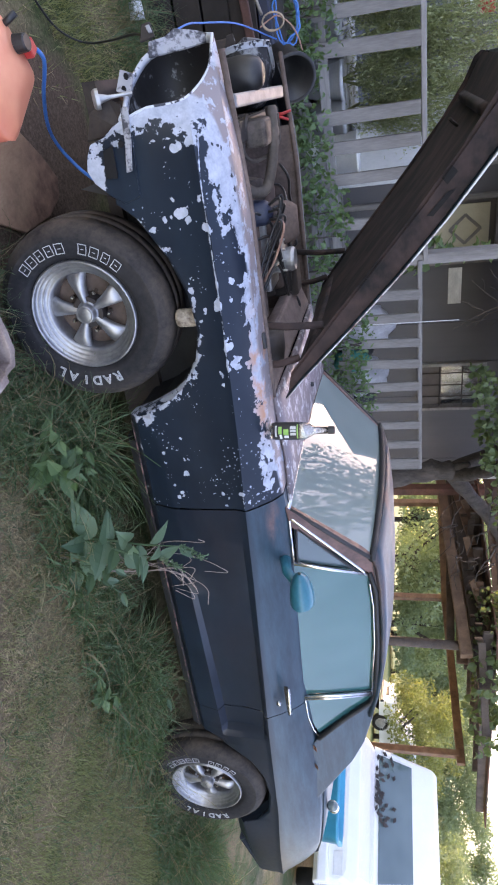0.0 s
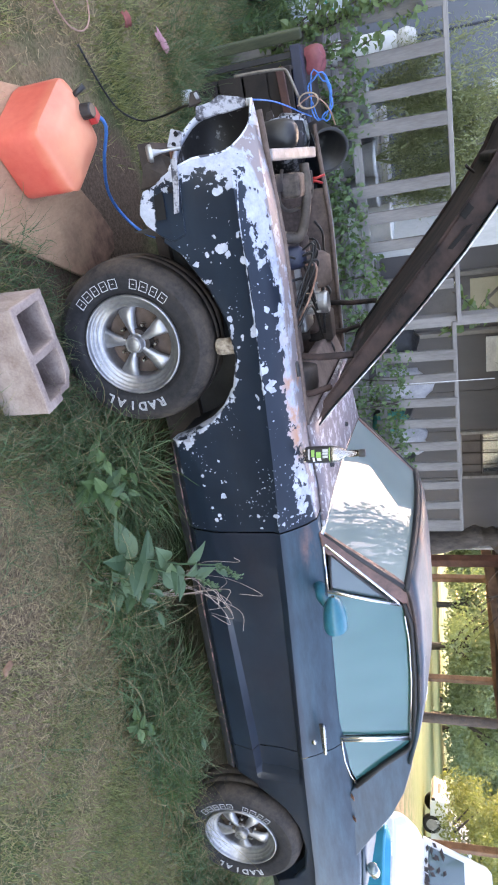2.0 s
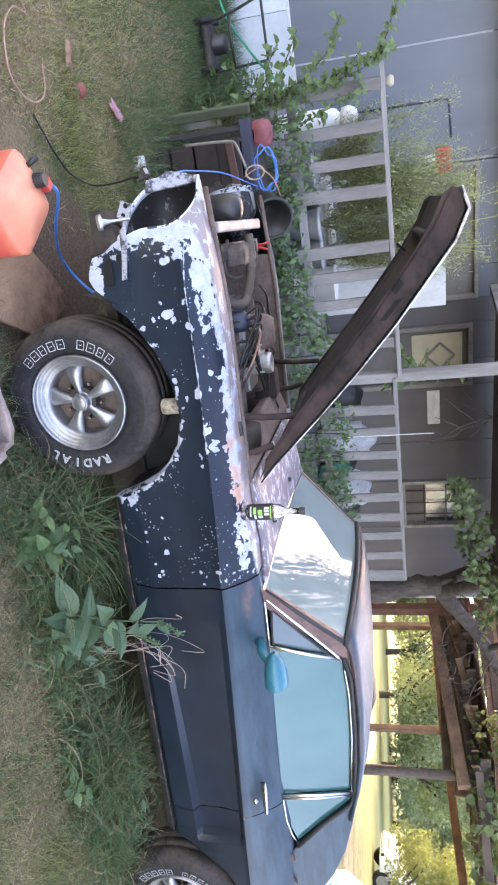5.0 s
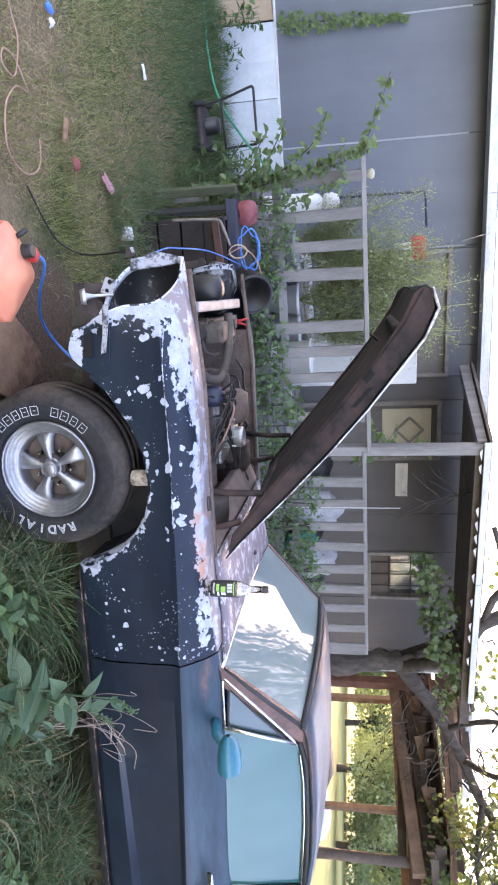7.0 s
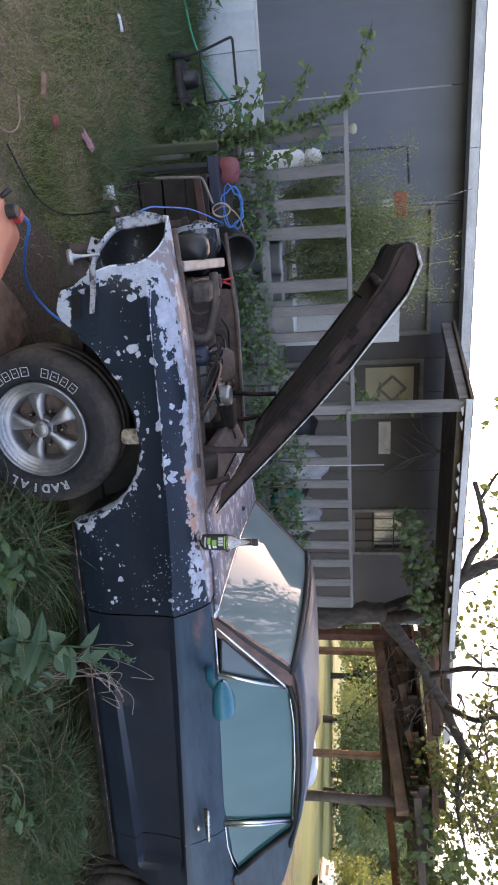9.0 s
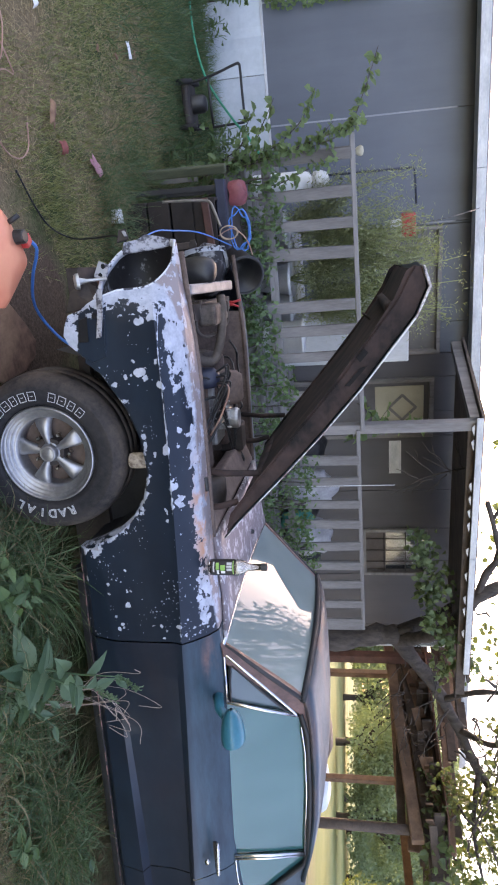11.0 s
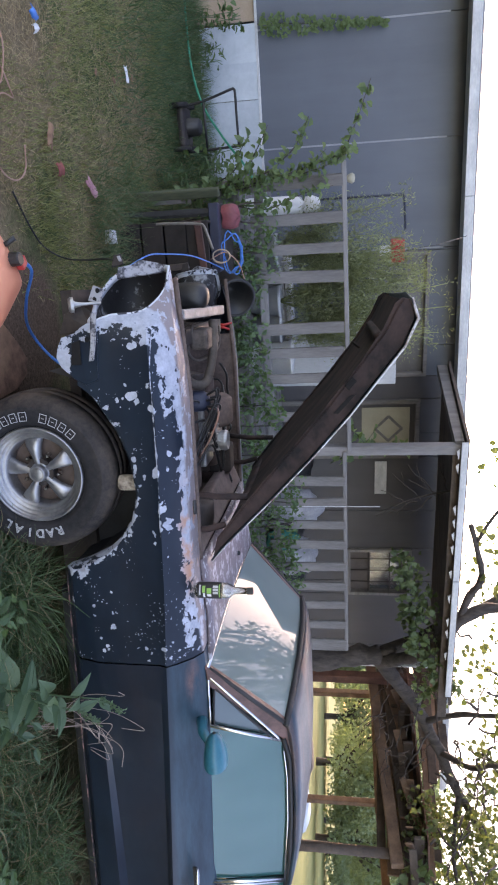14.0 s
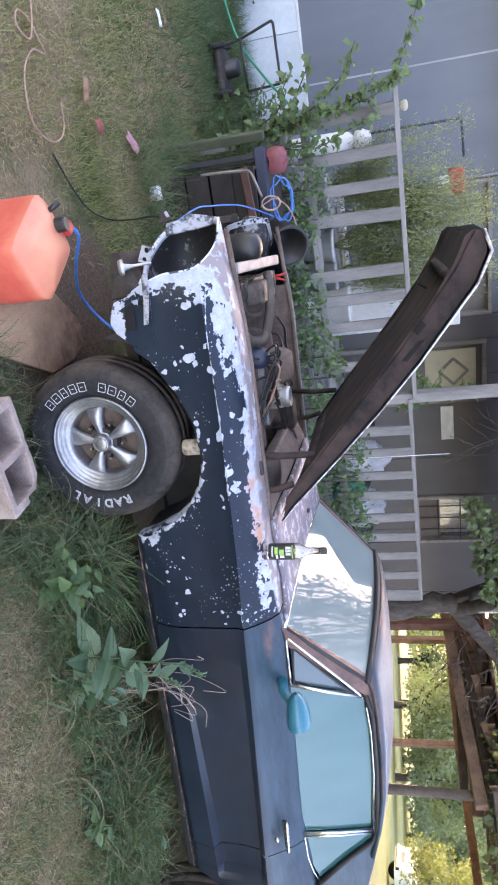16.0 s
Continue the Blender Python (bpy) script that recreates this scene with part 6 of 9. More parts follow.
def bottle():
    c = thing("bottle", CAR @ pose(0.548, 0.055, 0.957, 0, 0, 20) @ Matrix.Scale(1.12, 4), "clear glass bottle with a black and green label", "bottle")
    bm = B()
    lathe(bm, [(0.0, 0.004), (0.026, 0.003), (0.031, 0.01), (0.031, 0.115), (0.028, 0.135), (0.014, 0.16), (0.0125, 0.205), (0.0125, 0.215), (0.011, 0.215), (0.011, 0.16), (0.026, 0.13), (0.028, 0.012), (0.0, 0.008)], 24)
    part("glass", bm, M_CLEAR, c, "", True)
    bm = B()
    lathe(bm, [(0.0316, 0.016), (0.0319, 0.018), (0.0319, 0.106), (0.0316, 0.108)], 24)
    part("label_band", bm, M_BLACK, c, "black paper label", True)
    rnd = random.Random(7)
    for z, w, h, mt, a0 in ((0.024, 1.1, 0.006, M_LETTER, -3.05), (0.036, 0.7, 0.012, M_LIME, -2.9), (0.040, 0.5, 0.008, M_WHITEP, -2.0), (0.054, 0.55, 0.018, M_LIME, -2.6), (0.056, 0.3, 0.016, M_WHITEP, -1.9), (0.078, 0.28, 0.02, M_LETTER, -2.95), (0.078, 0.22, 0.02, M_LETTER, -2.55), (0.078, 0.25, 0.02, M_LETTER, -2.2), (0.101, 1.5, 0.004, M_LIME, -3.2)):
        bm = B()
        sheet(bm, [[(0.0323 * math.cos(a0 + w * 1.2 * k / 6), 0.0323 * math.sin(a0 + w * 1.2 * k / 6), zz) for zz in (z, z + h)] for k in range(7)])
        part("label_mark", bm, mt, c, "", True)
    bm = B()
    lathe(bm, [(0.0, 0.232), (0.0135, 0.231), (0.0145, 0.228), (0.0145, 0.208)], 18)
    part("cap", bm, M_BLACK, c, "black screw cap", True)


bottle()


def litter(name, x, y, mat, label, size, seed):
    bm = B()
    rnd = random.Random(seed)
    n = 7
    rows = [[((i / (n - 1) - 0.5) * size[0] + rnd.uniform(-0.1, 0.1) * size[0], (j / (n - 1) - 0.5) * size[1] + rnd.uniform(-0.1, 0.1) * size[1], rnd.uniform(0.002, 0.3) * size[2] + size[2] * 0.5 * (1 - (2 * i / (n - 1) - 1) ** 2)) for j in range(n)] for i in range(n)]
    sheet(bm, rows)
    solo(name, bm, mat, at(x, y, 0.032, seed * 47), label, "litter", smooth=True, mods=[SOLID(0.002, 0)])


bm = B()
lathe(bm, [(0.0, 0.0), (0.033, 0.0), (0.036, 0.004), (0.042, 0.09), (0.040, 0.09), (0.034, 0.006), (0.0, 0.006)], 20)
solo("plastic_cup", bm, M_WHITEP, at(-0.80, 2.12, 0.06, 80, 90, 0), "crushed white plastic cup lying in the grass", "cup", smooth=True)
M_PINK = plain("faded_pink_cloth", (0.42, 0.17, 0.2), (0.6, 0.32, 0.34), 9, 0.85)
M_DEADLEAF = plain("dry_brown_leaf", (0.16, 0.08, 0.045), (0.3, 0.17, 0.1), 12, 0.8)
M_REDLEAF = plain("dull_red_leaf", (0.2, 0.05, 0.04), (0.34, 0.1, 0.08), 12, 0.8)
litter("cloth_scrap", -1.08, 1.96, M_PINK, "crumpled faded pink scrap of cloth on the grass", (0.07, 0.17, 0.012), 3)
litter("dead_leaf", -1.19, 1.48, M_REDLEAF, "curled red-brown dead leaf on the grass", (0.07, 0.09, 0.03), 4)
litter("dead_leaf", -1.36, 1.43, M_DEADLEAF, "curled brown dead leaf on the grass", (0.06, 0.13, 0.02), 5)
litter("plastic_scrap", -1.82, 3.04, M_WHITEP, "white scrap of plastic on the grass", (0.05, 0.11, 0.02), 6)
litter("plastic_scrap", -1.94, 1.47, M_BLUEW, "blue and white wrapper on the grass", (0.05, 0.07, 0.03), 7)
litter("plastic_scrap", -1.87, 1.46, M_WHITEP, "white scrap of plastic on the grass", (0.04, 0.06, 0.03), 8)
for i in range(14):
    rnd = random.Random(100 + i)
    litter("dead_leaf", rnd.uniform(-2.2, 0.8), rnd.uniform(-1.3, -0.75) if i % 2 else rnd.uniform(1.3, 3.6), M_DEADLEAF, "small dry leaf on the grass", (0.03, 0.05, 0.012), 20 + i)

# cords on the ground
bm = B()
tube(bm, arc([(-1.31, 1.1, 0.03), (-1.2, 1.06, 0.03), (-1.15, 0.95, 0.035), (-1.17, 0.84, 0.03), (-1.25, 0.76, 0.03), (-1.35, 0.76, 0.035), (-1.46, 0.83, 0.03), (-1.53, 0.94, 0.035), (-1.52, 1.06, 0.03), (-1.55, 1.02, 0.045), (-1.65, 0.99, 0.03), (-1.68, 0.9, 0.03), (-1.62, 0.86, 0.03), (-1.57, 0.93, 0.04), (-1.65, 0.99, 0.045), (-1.75, 1.05, 0.035), (-1.86, 1.04, 0.03), (-2.1, 1.0, 0.03)], 8), 0.0038, 6)
solo("extension_cord", bm, M_COPPER, ID, "orange extension cord looped on the grass", "cord", smooth=True)
bm = B()
tube(bm, arc([(-1.1, 0.9, 0.015), (-0.91, 1.02, 0.02), (-0.80, 1.14, 0.025), (-0.73, 1.25, 0.08), (-0.745, 1.0, 0.3), (-0.78, 0.7, 0.52), (-0.78, 0.45, 0.66)], 8), 0.005, 6)
solo("black_cable", bm, M_BLACK, ID, "thin black cable trailing from the car to the grass", "cord", smooth=True)

# green garden hose along the house
bm = B()
tube(bm, arc([(-3.4, 5.6, 0.02), (-2.7, 5.5, 0.03), (-2.15, 5.3, 0.08), (-1.75, 5.0, 0.22), (-1.4, 4.6, 0.48), (-1.15, 4.2, 0.72), (-1.0, 3.8, 0.86)], 8), 0.011, 8)
solo("garden_hose", bm, M_GREENHOSE, ID, "green garden hose rising from the grass to the porch", "hose", smooth=True)


def mower():
    m = thing("push_mower", at(-1.52, 4.5, 0.0, 0), "old push mower with a black tube handle", "mower")
    bm = B()
    tube(bm, arc([(-0.17, 0.0, 0.06), (-0.209, 0.0, 0.326), (-0.285, 0.0, 0.59), (-0.285, 0.0, 0.625), (-0.25, 0.0, 0.635), (-0.05, 0.0, 0.637), (0.165, 0.0, 0.64), (0.198, 0.0, 0.635), (0.203, 0.0, 0.60), (0.215, 0.0, 0.33), (0.224, 0.0, 0.12)], 6), 0.012, 8)
    part("handle", bm, M_BLACK, m, "black steel tube handle", True)
    bm = B()
    tube(bm, [(-0.209, 0.0, 0.326), (0.215, 0.0, 0.33)], 0.012, 8)
    part("crossbar", bm, M_BLACK, m, "", True)
    bm = B()
    box(bm, (0, 0.12, 0.10), (0.36, 0.36, 0.07))
    part("deck", bm, M_BLACKSTEEL, m, "dark mower deck", False, [BEVEL(0.03, 3)])
    bm = B()
    lathe(bm, [(0.0, 0.14), (0.06, 0.135), (0.08, 0.11), (0.09, 0.0)], 20, "z", Matrix.Translation((0, 0.12, 0.13)))
    part("engine", bm, M_BLACK, m, "", True)
    for x in (-0.19, 0.19):
        for y in (-0.03, 0.27):
            bm = B()
            lathe(bm, [(0.0, -0.02), (0.05, -0.02), (0.085, -0.022), (0.092, -0.015), (0.092, 0.015), (0.085, 0.022), (0.0, 0.02)], 20, "x", Matrix.Translation((x, y, 0.09)))
            part("wheel", bm, M_RUBBER, m, "", True)


mower()


M_DARKRED = plain("dull_red_brown_board", (0.06, 0.028, 0.022), (0.14, 0.065, 0.05), 6, 0.8, 0, 0.3)


def junk():
    """The pile behind the nose of the car."""
    t = thing("work_table", at(-0.62, 2.55, 0, -6), "low junk table of dark steel and red-brown boards", "table")
    bm = B()
    box(bm, (0.1, 0, 0.70), (0.78, 0.10, 0.07))
    part("front_beam", bm, M_BARREL, t, "dark blue steel beam", False, [BEVEL(0.006, 1)])
    bm = B()
    box(bm, (0.1, 0.3, 0.72), (0.78, 0.5, 0.03))
    part("tabletop", bm, M_BLACKSTEEL, t, "", False, [BEVEL(0.004, 1)])
    for x, y in ((-0.24, 0.0), (0.44, 0.0), (-0.24, 0.5), (0.44, 0.5)):
        bm = B()
        box(bm, (x, y, 0.345), (0.035, 0.035, 0.69))
        part("leg", bm, M_SEAL, t)
    bm = B()
    box(bm, (0.0, 0, 0), (0.32, 0.03, 0.05))
    solo("board", bm, M_DARKRED, at(-0.65, 2.32, 0.63, 0, 0, -3), "red-brown board fixed along the junk table", "board", mods=[BEVEL(0.005, 1)])
    bm = B()
    box(bm, (0, 0, 0), (0.045, 0.02, 0.5))
    solo("board", bm, M_DARKWOOD, at(-0.5, 2.3, 0.27, 6, -12, 0), "dark narrow board leaning on the junk table", "board", mods=[BEVEL(0.004, 1)])
    bm = B()
    box(bm, (0, 0, 0.36), (0.065, 0.07, 0.66))
    solo("fence_post", bm, plain("mossy_post_wood", (0.04, 0.05, 0.028), (0.10, 0.105, 0.06), 8, 0.9, 0, 0.4, stretch=(1, 1, 0.2)), at(-0.97, 2.9, 0.0, 12), "mossy wooden post stump beside the porch", "post", mods=[BEVEL(0.01, 2)])
    bm = B()
    tube(bm, arc([(-0.815, 2.2, 0.36), (-0.81, 2.2, 0.52), (-0.80, 2.2, 0.65), (-0.785, 2.19, 0.69), (-0.73, 2.15, 0.72), (-0.64, 2.09, 0.76)], 6), 0.0095, 10)
    solo("bent_pipe", bm, plain("pale_corroded_pipe", (0.16, 0.14, 0.12), (0.3, 0.27, 0.24), 10, 0.6, 0.4), ID, "pale bent metal pipe resting on the junk table", "pipe", smooth=True)
    bm = B()
    rows = [[(math.cos(a) * 0.09 * s, math.sin(a) * 0.1 * s, z + 0.012 * math.sin(3 * a)) for a in [math.tau * k / 20 for k in range(21)]] for s, z in ((0.9, 0.0), (1.0, 0.03), (1.02, 0.07), (0.9, 0.10), (0.4, 0.115), (0.01, 0.118))]
    sheet(bm, rows)
    solo("cushion", bm, plain("maroon_vinyl", (0.16, 0.035, 0.04), (0.26, 0.07, 0.075), 7, 0.55), at(-0.80, 2.72, 0.735), "round maroon vinyl seat cushion on the junk table", "cushion", smooth=True)
    # filler crate, near black, standing for the dark void under the table
    M_FILLERWOOD = plain("near_black_filler_wood", (0.012, 0.009, 0.008), (0.036, 0.027, 0.022), 6, 0.85, 0, 0.3)
    k = thing("void_filler_crate", at(-0.62, 2.56, 0.0, -6), "dark weathered wooden crate under the junk table", "crate")
    for z in (0.1, 0.27, 0.44, 0.6):
        for y in (-0.17, 0.17):
            bm = B()
            box(bm, (0.08, y, z), (0.5, 0.02, 0.155))
            part("board", bm, M_FILLERWOOD, k, "", False, [BEVEL(0.004, 1)])
        for x in (-0.16, 0.32):
            bm = B()
            box(bm, (x, 0, z), (0.02, 0.316, 0.155))
            part("board", bm, M_FILLERWOOD, k, "", False, [BEVEL(0.004, 1)])
    bm = B()
    box(bm, (0.08, 0, 0.03), (0.46, 0.31, 0.02))
    part("bottom", bm, M_FILLERWOOD, k)
    b = thing("plastic_barrel", at(-0.28, 2.62, 0.0), "dark blue plastic barrel beside the junk table", "barrel")
    bm = B()
    lathe(bm, [(0.0, 0.0), (0.15, 0.0), (0.165, 0.02), (0.175, 0.2), (0.18, 0.28), (0.175, 0.5), (0.165, 0.74), (0.15, 0.76), (0.0, 0.765)], 32)
    part("body", bm, M_BARREL, b, "", True)
    bm = B()
    lathe(bm, [(0.176, 0.27), (0.186, 0.275), (0.186, 0.295), (0.176, 0.30)], 32)
    part("hoop", bm, M_BARREL, b, "", True)
    # black tube with a wide mouth
    c = thing("black_bucket", pose(-0.33, 2.02, 0.90, 68, 0, 14), "black plastic bucket lying on its side", "bucket")
    bm = B()
    lathe(bm, [(0.0, -0.26), (0.085, -0.26), (0.1, -0.25), (0.122, 0.0), (0.128, 0.0), (0.128, 0.012), (0.115, 0.012), (0.092, -0.24), (0.0, -0.245)], 32)
    part("body", bm, M_BLACK, c, "", True)
    bm = B()
    lathe(bm, [(0.124, -0.004), (0.134, 0.0), (0.134, 0.016), (0.122, 0.018)], 32)
    part("rim", bm, M_BLACK, c, "", True)
    bm = B()
    lathe(bm, [(0.0, 0.0), (0.1, 0.0), (0.12, 0.02), (0.125, 0.62), (0.0, 0.64)], 24)
    solo("storage_tub", bm, M_WHITEP, at(-0.12, 2.35, 0.0), "dirty white plastic tub under the black bucket", "tub", smooth=True)
    # blue wire coil
    bm = B()
    pts = []
    for k in range(58):
        a = k * 0.27
        r = 0.105 + 0.016 * math.sin(k * 0.9)
        pts.append((-0.635 + r * math.cos(a) * 1.1 + 0.012 * math.sin(k), 1.88 + 0.02 * math.sin(k * 0.37), 0.922 + r * math.sin(a) * 0.58))
    tube(bm, pts, 0.0045, 6)
    solo("wire_coil", bm, M_BLUEW, ID, "loose coil of blue wire lying on the junk", "wire", smooth=True)
    bm = B()
    tube(bm, arc([(-0.70, 0.6, 0.55), (-0.753, 0.95, 0.631), (-0.73, 1.2, 0.666), (-0.681, 1.5, 0.728), (-0.613, 1.75, 0.776), (-0.578, 1.85, 0.80), (-0.54, 1.88, 0.86)], 8), 0.0042, 6)
    solo("blue_wire", bm, M_BLUEW, ID, "blue wire running from the car nose to the coil", "wire", smooth=True)
    bm = B()
    tube(bm, arc([(-0.608, 1.85, 0.788), (-0.635, 1.85, 0.84), (-0.645, 1.85, 0.887), (-0.60, 1.85, 0.945), (-0.54, 1.86, 0.975), (-0.474, 1.87, 0.99)], 8), 0.004, 6)
    solo("orange_wire", bm, M_COPPER, ID, "orange wire arching over the blue coil", "wire", smooth=True)
    bm = B()
    pts = []
    for k in range(60):
        a = k * 0.35
        pts.append((-0.63 + 0.04 * math.cos(a), 1.80 + 0.012 * math.sin(k * 0.5), 0.865 + 0.055 * math.sin(a)))
    tube(bm, pts, 0.004, 6)
    solo("wire_coil", bm, M_TAN, ID, "small coil of tan wire on the junk", "wire", smooth=True)


junk()


def porch_things():
    c = thing("gas_cylinder", at(-0.78, 3.78, DECK_Z), "white gas cylinder standing on the porch", "gas cylinder")
    bm = B()
    lathe(bm, [(0.0, 0.0), (0.08, 0.0), (0.09, 0.03), (0.09, 0.42), (0.075, 0.5), (0.03, 0.53)], 24)
    part("body", bm, M_WHITEP, c, "", True)
    bm = B()
    lathe(bm, [(0.03, 0.52), (0.075, 0.54), (0.085, 0.6), (0.06, 0.66), (0.0, 0.675)], 24)
    part("globe", bm, M_WHITEP, c, "round milky glass globe", True)
    M_ENAMEL = plain("dirty_white_enamel", (0.36, 0.37, 0.375), (0.52, 0.53, 0.53), 3, 0.45, 0, 0.05, stretch=(1, 1, 0.3))
    f = thing("refrigerator", at(0.80, 4.65, DECK_Z), "white two-door refrigerator standing on the porch", "refrigerator")
    bm = B()
    box(bm, (0, 0.02, 0.70), (0.56, 0.54, 1.40))
    part("body", bm, M_ENAMEL, f, "", False, [BEVEL(0.015, 2)])
    for z, h in ((0.49, 0.86), (1.17, 0.46)):
        bm = B()
        box(bm, (0, -0.285, z), (0.56, 0.06, h))
        d = part("door", bm, M_ENAMEL, f, "", False, [BEVEL(0.014, 3)])
        bm = B()
        tube(bm, arc([(-0.24, -0.32, z - h * 0.2), (-0.24, -0.35, z - h * 0.12), (-0.24, -0.35, z + h * 0.12), (-0.24, -0.32, z + h * 0.2)], 4), 0.01, 8)
        part("handle", bm, M_CHROME, d, "", True)
    f = thing("chest_freezer", at(0.25, 4.22, DECK_Z), "low white chest freezer standing on the porch", "freezer")
    bm = B()
    box(bm, (0, 0, 0.16), (1.04, 0.46, 0.30))
    part("body", bm, M_ENAMEL, f, "", False, [BEVEL(0.02, 3)])
    bm = B()
    box(bm, (0, -0.01, 0.335), (1.08, 0.5, 0.045))
    part("lid", bm, M_TRIM, f, "pale lid with a rounded rim", False, [BEVEL(0.014, 3)])
    bm = B()
    lathe(bm, [(0.0, 0.0), (0.13, 0.0), (0.14, 0.01), (0.16, 0.36), (0.165, 0.36), (0.165, 0.38), (0.15, 0.38), (0.13, 0.02), (0.0, 0.02)], 28)
    solo("plastic_bucket", bm, M_WHITEP, at(0.58, 3.72, DECK_Z), "dirty white plastic bucket on the porch", "bucket", smooth=True)
    # hanging lantern
    l = thing("lantern", at(-0.29, 4.3, 1.98), "red lantern with a white base hanging on the porch", "lantern")
    bm = B()
    box(bm, (0, 0, 0.165), (0.21, 0.13, 0.13))
    part("top", bm, M_REDP, l, "red painted box top", False, [BEVEL(0.012, 2)])
    bm = B()
    lathe(bm, [(0.05, 0.10), (0.06, 0.08), (0.05, 0.0), (0.0, -0.01)], 18)
    part("bowl", bm, M_WHITEP, l, "", True)
    bm = B()
    tube(bm, [(0, 0, 0.24), (0, 0.3, 0.6), (0, 0.9, 0.97)], 0.004, 6)
    part("cord", bm, M_BLACK, l)
    # bags and cloths on the far half of the porch
    rnd = random.Random(12)
    M_TEAL = plain("teal_cloth", (0.02, 0.16, 0.13), (0.04, 0.26, 0.2), 8, 0.85)
    M_GREYBAG = plain("grey_plastic_bag", (0.25, 0.25, 0.27), (0.5, 0.5, 0.52), 6, 0.5)
    for i, (x, y, r, h, mt, lab) in enumerate(((2.35, 3.95, 0.2, 0.62, M_GREYBAG, "crumpled pale plastic bag on the porch"), (2.62, 4.1, 0.24, 0.42, M_BLACK, "slumped black bag on the porch"), (2.62, 3.72, 0.11, 0.38, M_TEAL, "teal cloth bundle on the porch"),
                                              (3.0, 4.0, 0.2, 0.55, M_GREYBAG, "crumpled grey plastic bag on the porch"), (1.95, 4.3, 0.22, 0.5, M_BLACK, "slumped black bag on the porch"), (3.35, 4.2, 0.22, 0.4, M_BLACK, "slumped black bag on the porch"))):
        bm = B()
        bmesh.ops.create_icosphere(bm, subdivisions=3, radius=1)
        for v in bm.verts:
            k = 1 + 0.35 * noise.noise(v.co * 2.2 + Vector((i * 7, 0, 0))) + 0.12 * noise.noise(v.co * 6 + Vector((0, i * 5, 0)))
            v.co = Vector((v.co.x * r * k, v.co.y * r * k, max(-1, v.co.z) * h / 2 * k + h / 2))
            v.co.z = max(0.0, v.co.z)
        solo("bag", bm, mt, at(x, y, DECK_Z), lab, "bag", smooth=True)
    # wall notice and porch antenna rod
    bm = B()
    box(bm, (3.15, WALL_Y - 0.012, 2.14), (0.52, 0.012, 0.17))
    solo("wall_plate", bm, M_TRIM, ID, "blank pale board fixed to the siding", "sign", mods=[BEVEL(0.003, 1)])
    bm = B()
    tube(bm, [(1.95, 3.25, 0.0), (1.95, 3.25, 1.95)], 0.0035, 6)
    solo("thin_rod", bm, M_LETTER, ID, "thin pale rod standing in front of the porch railing", "rod", smooth=True)
    # plant stand with a blue pole by the wall
    r = thing("plant_stand", at(-0.75, 5.2, DECK_Z), "dark metal plant hook on the porch", "plant stand")
    bm = B()
    tube(bm, [(0, 0, 0), (0, 0, 1.5), (0.02, 0, 1.52), (0.36, 0, 1.54)], 0.012, 8)
    part("pole", bm, M_BARREL, r, "", True)


porch_things()

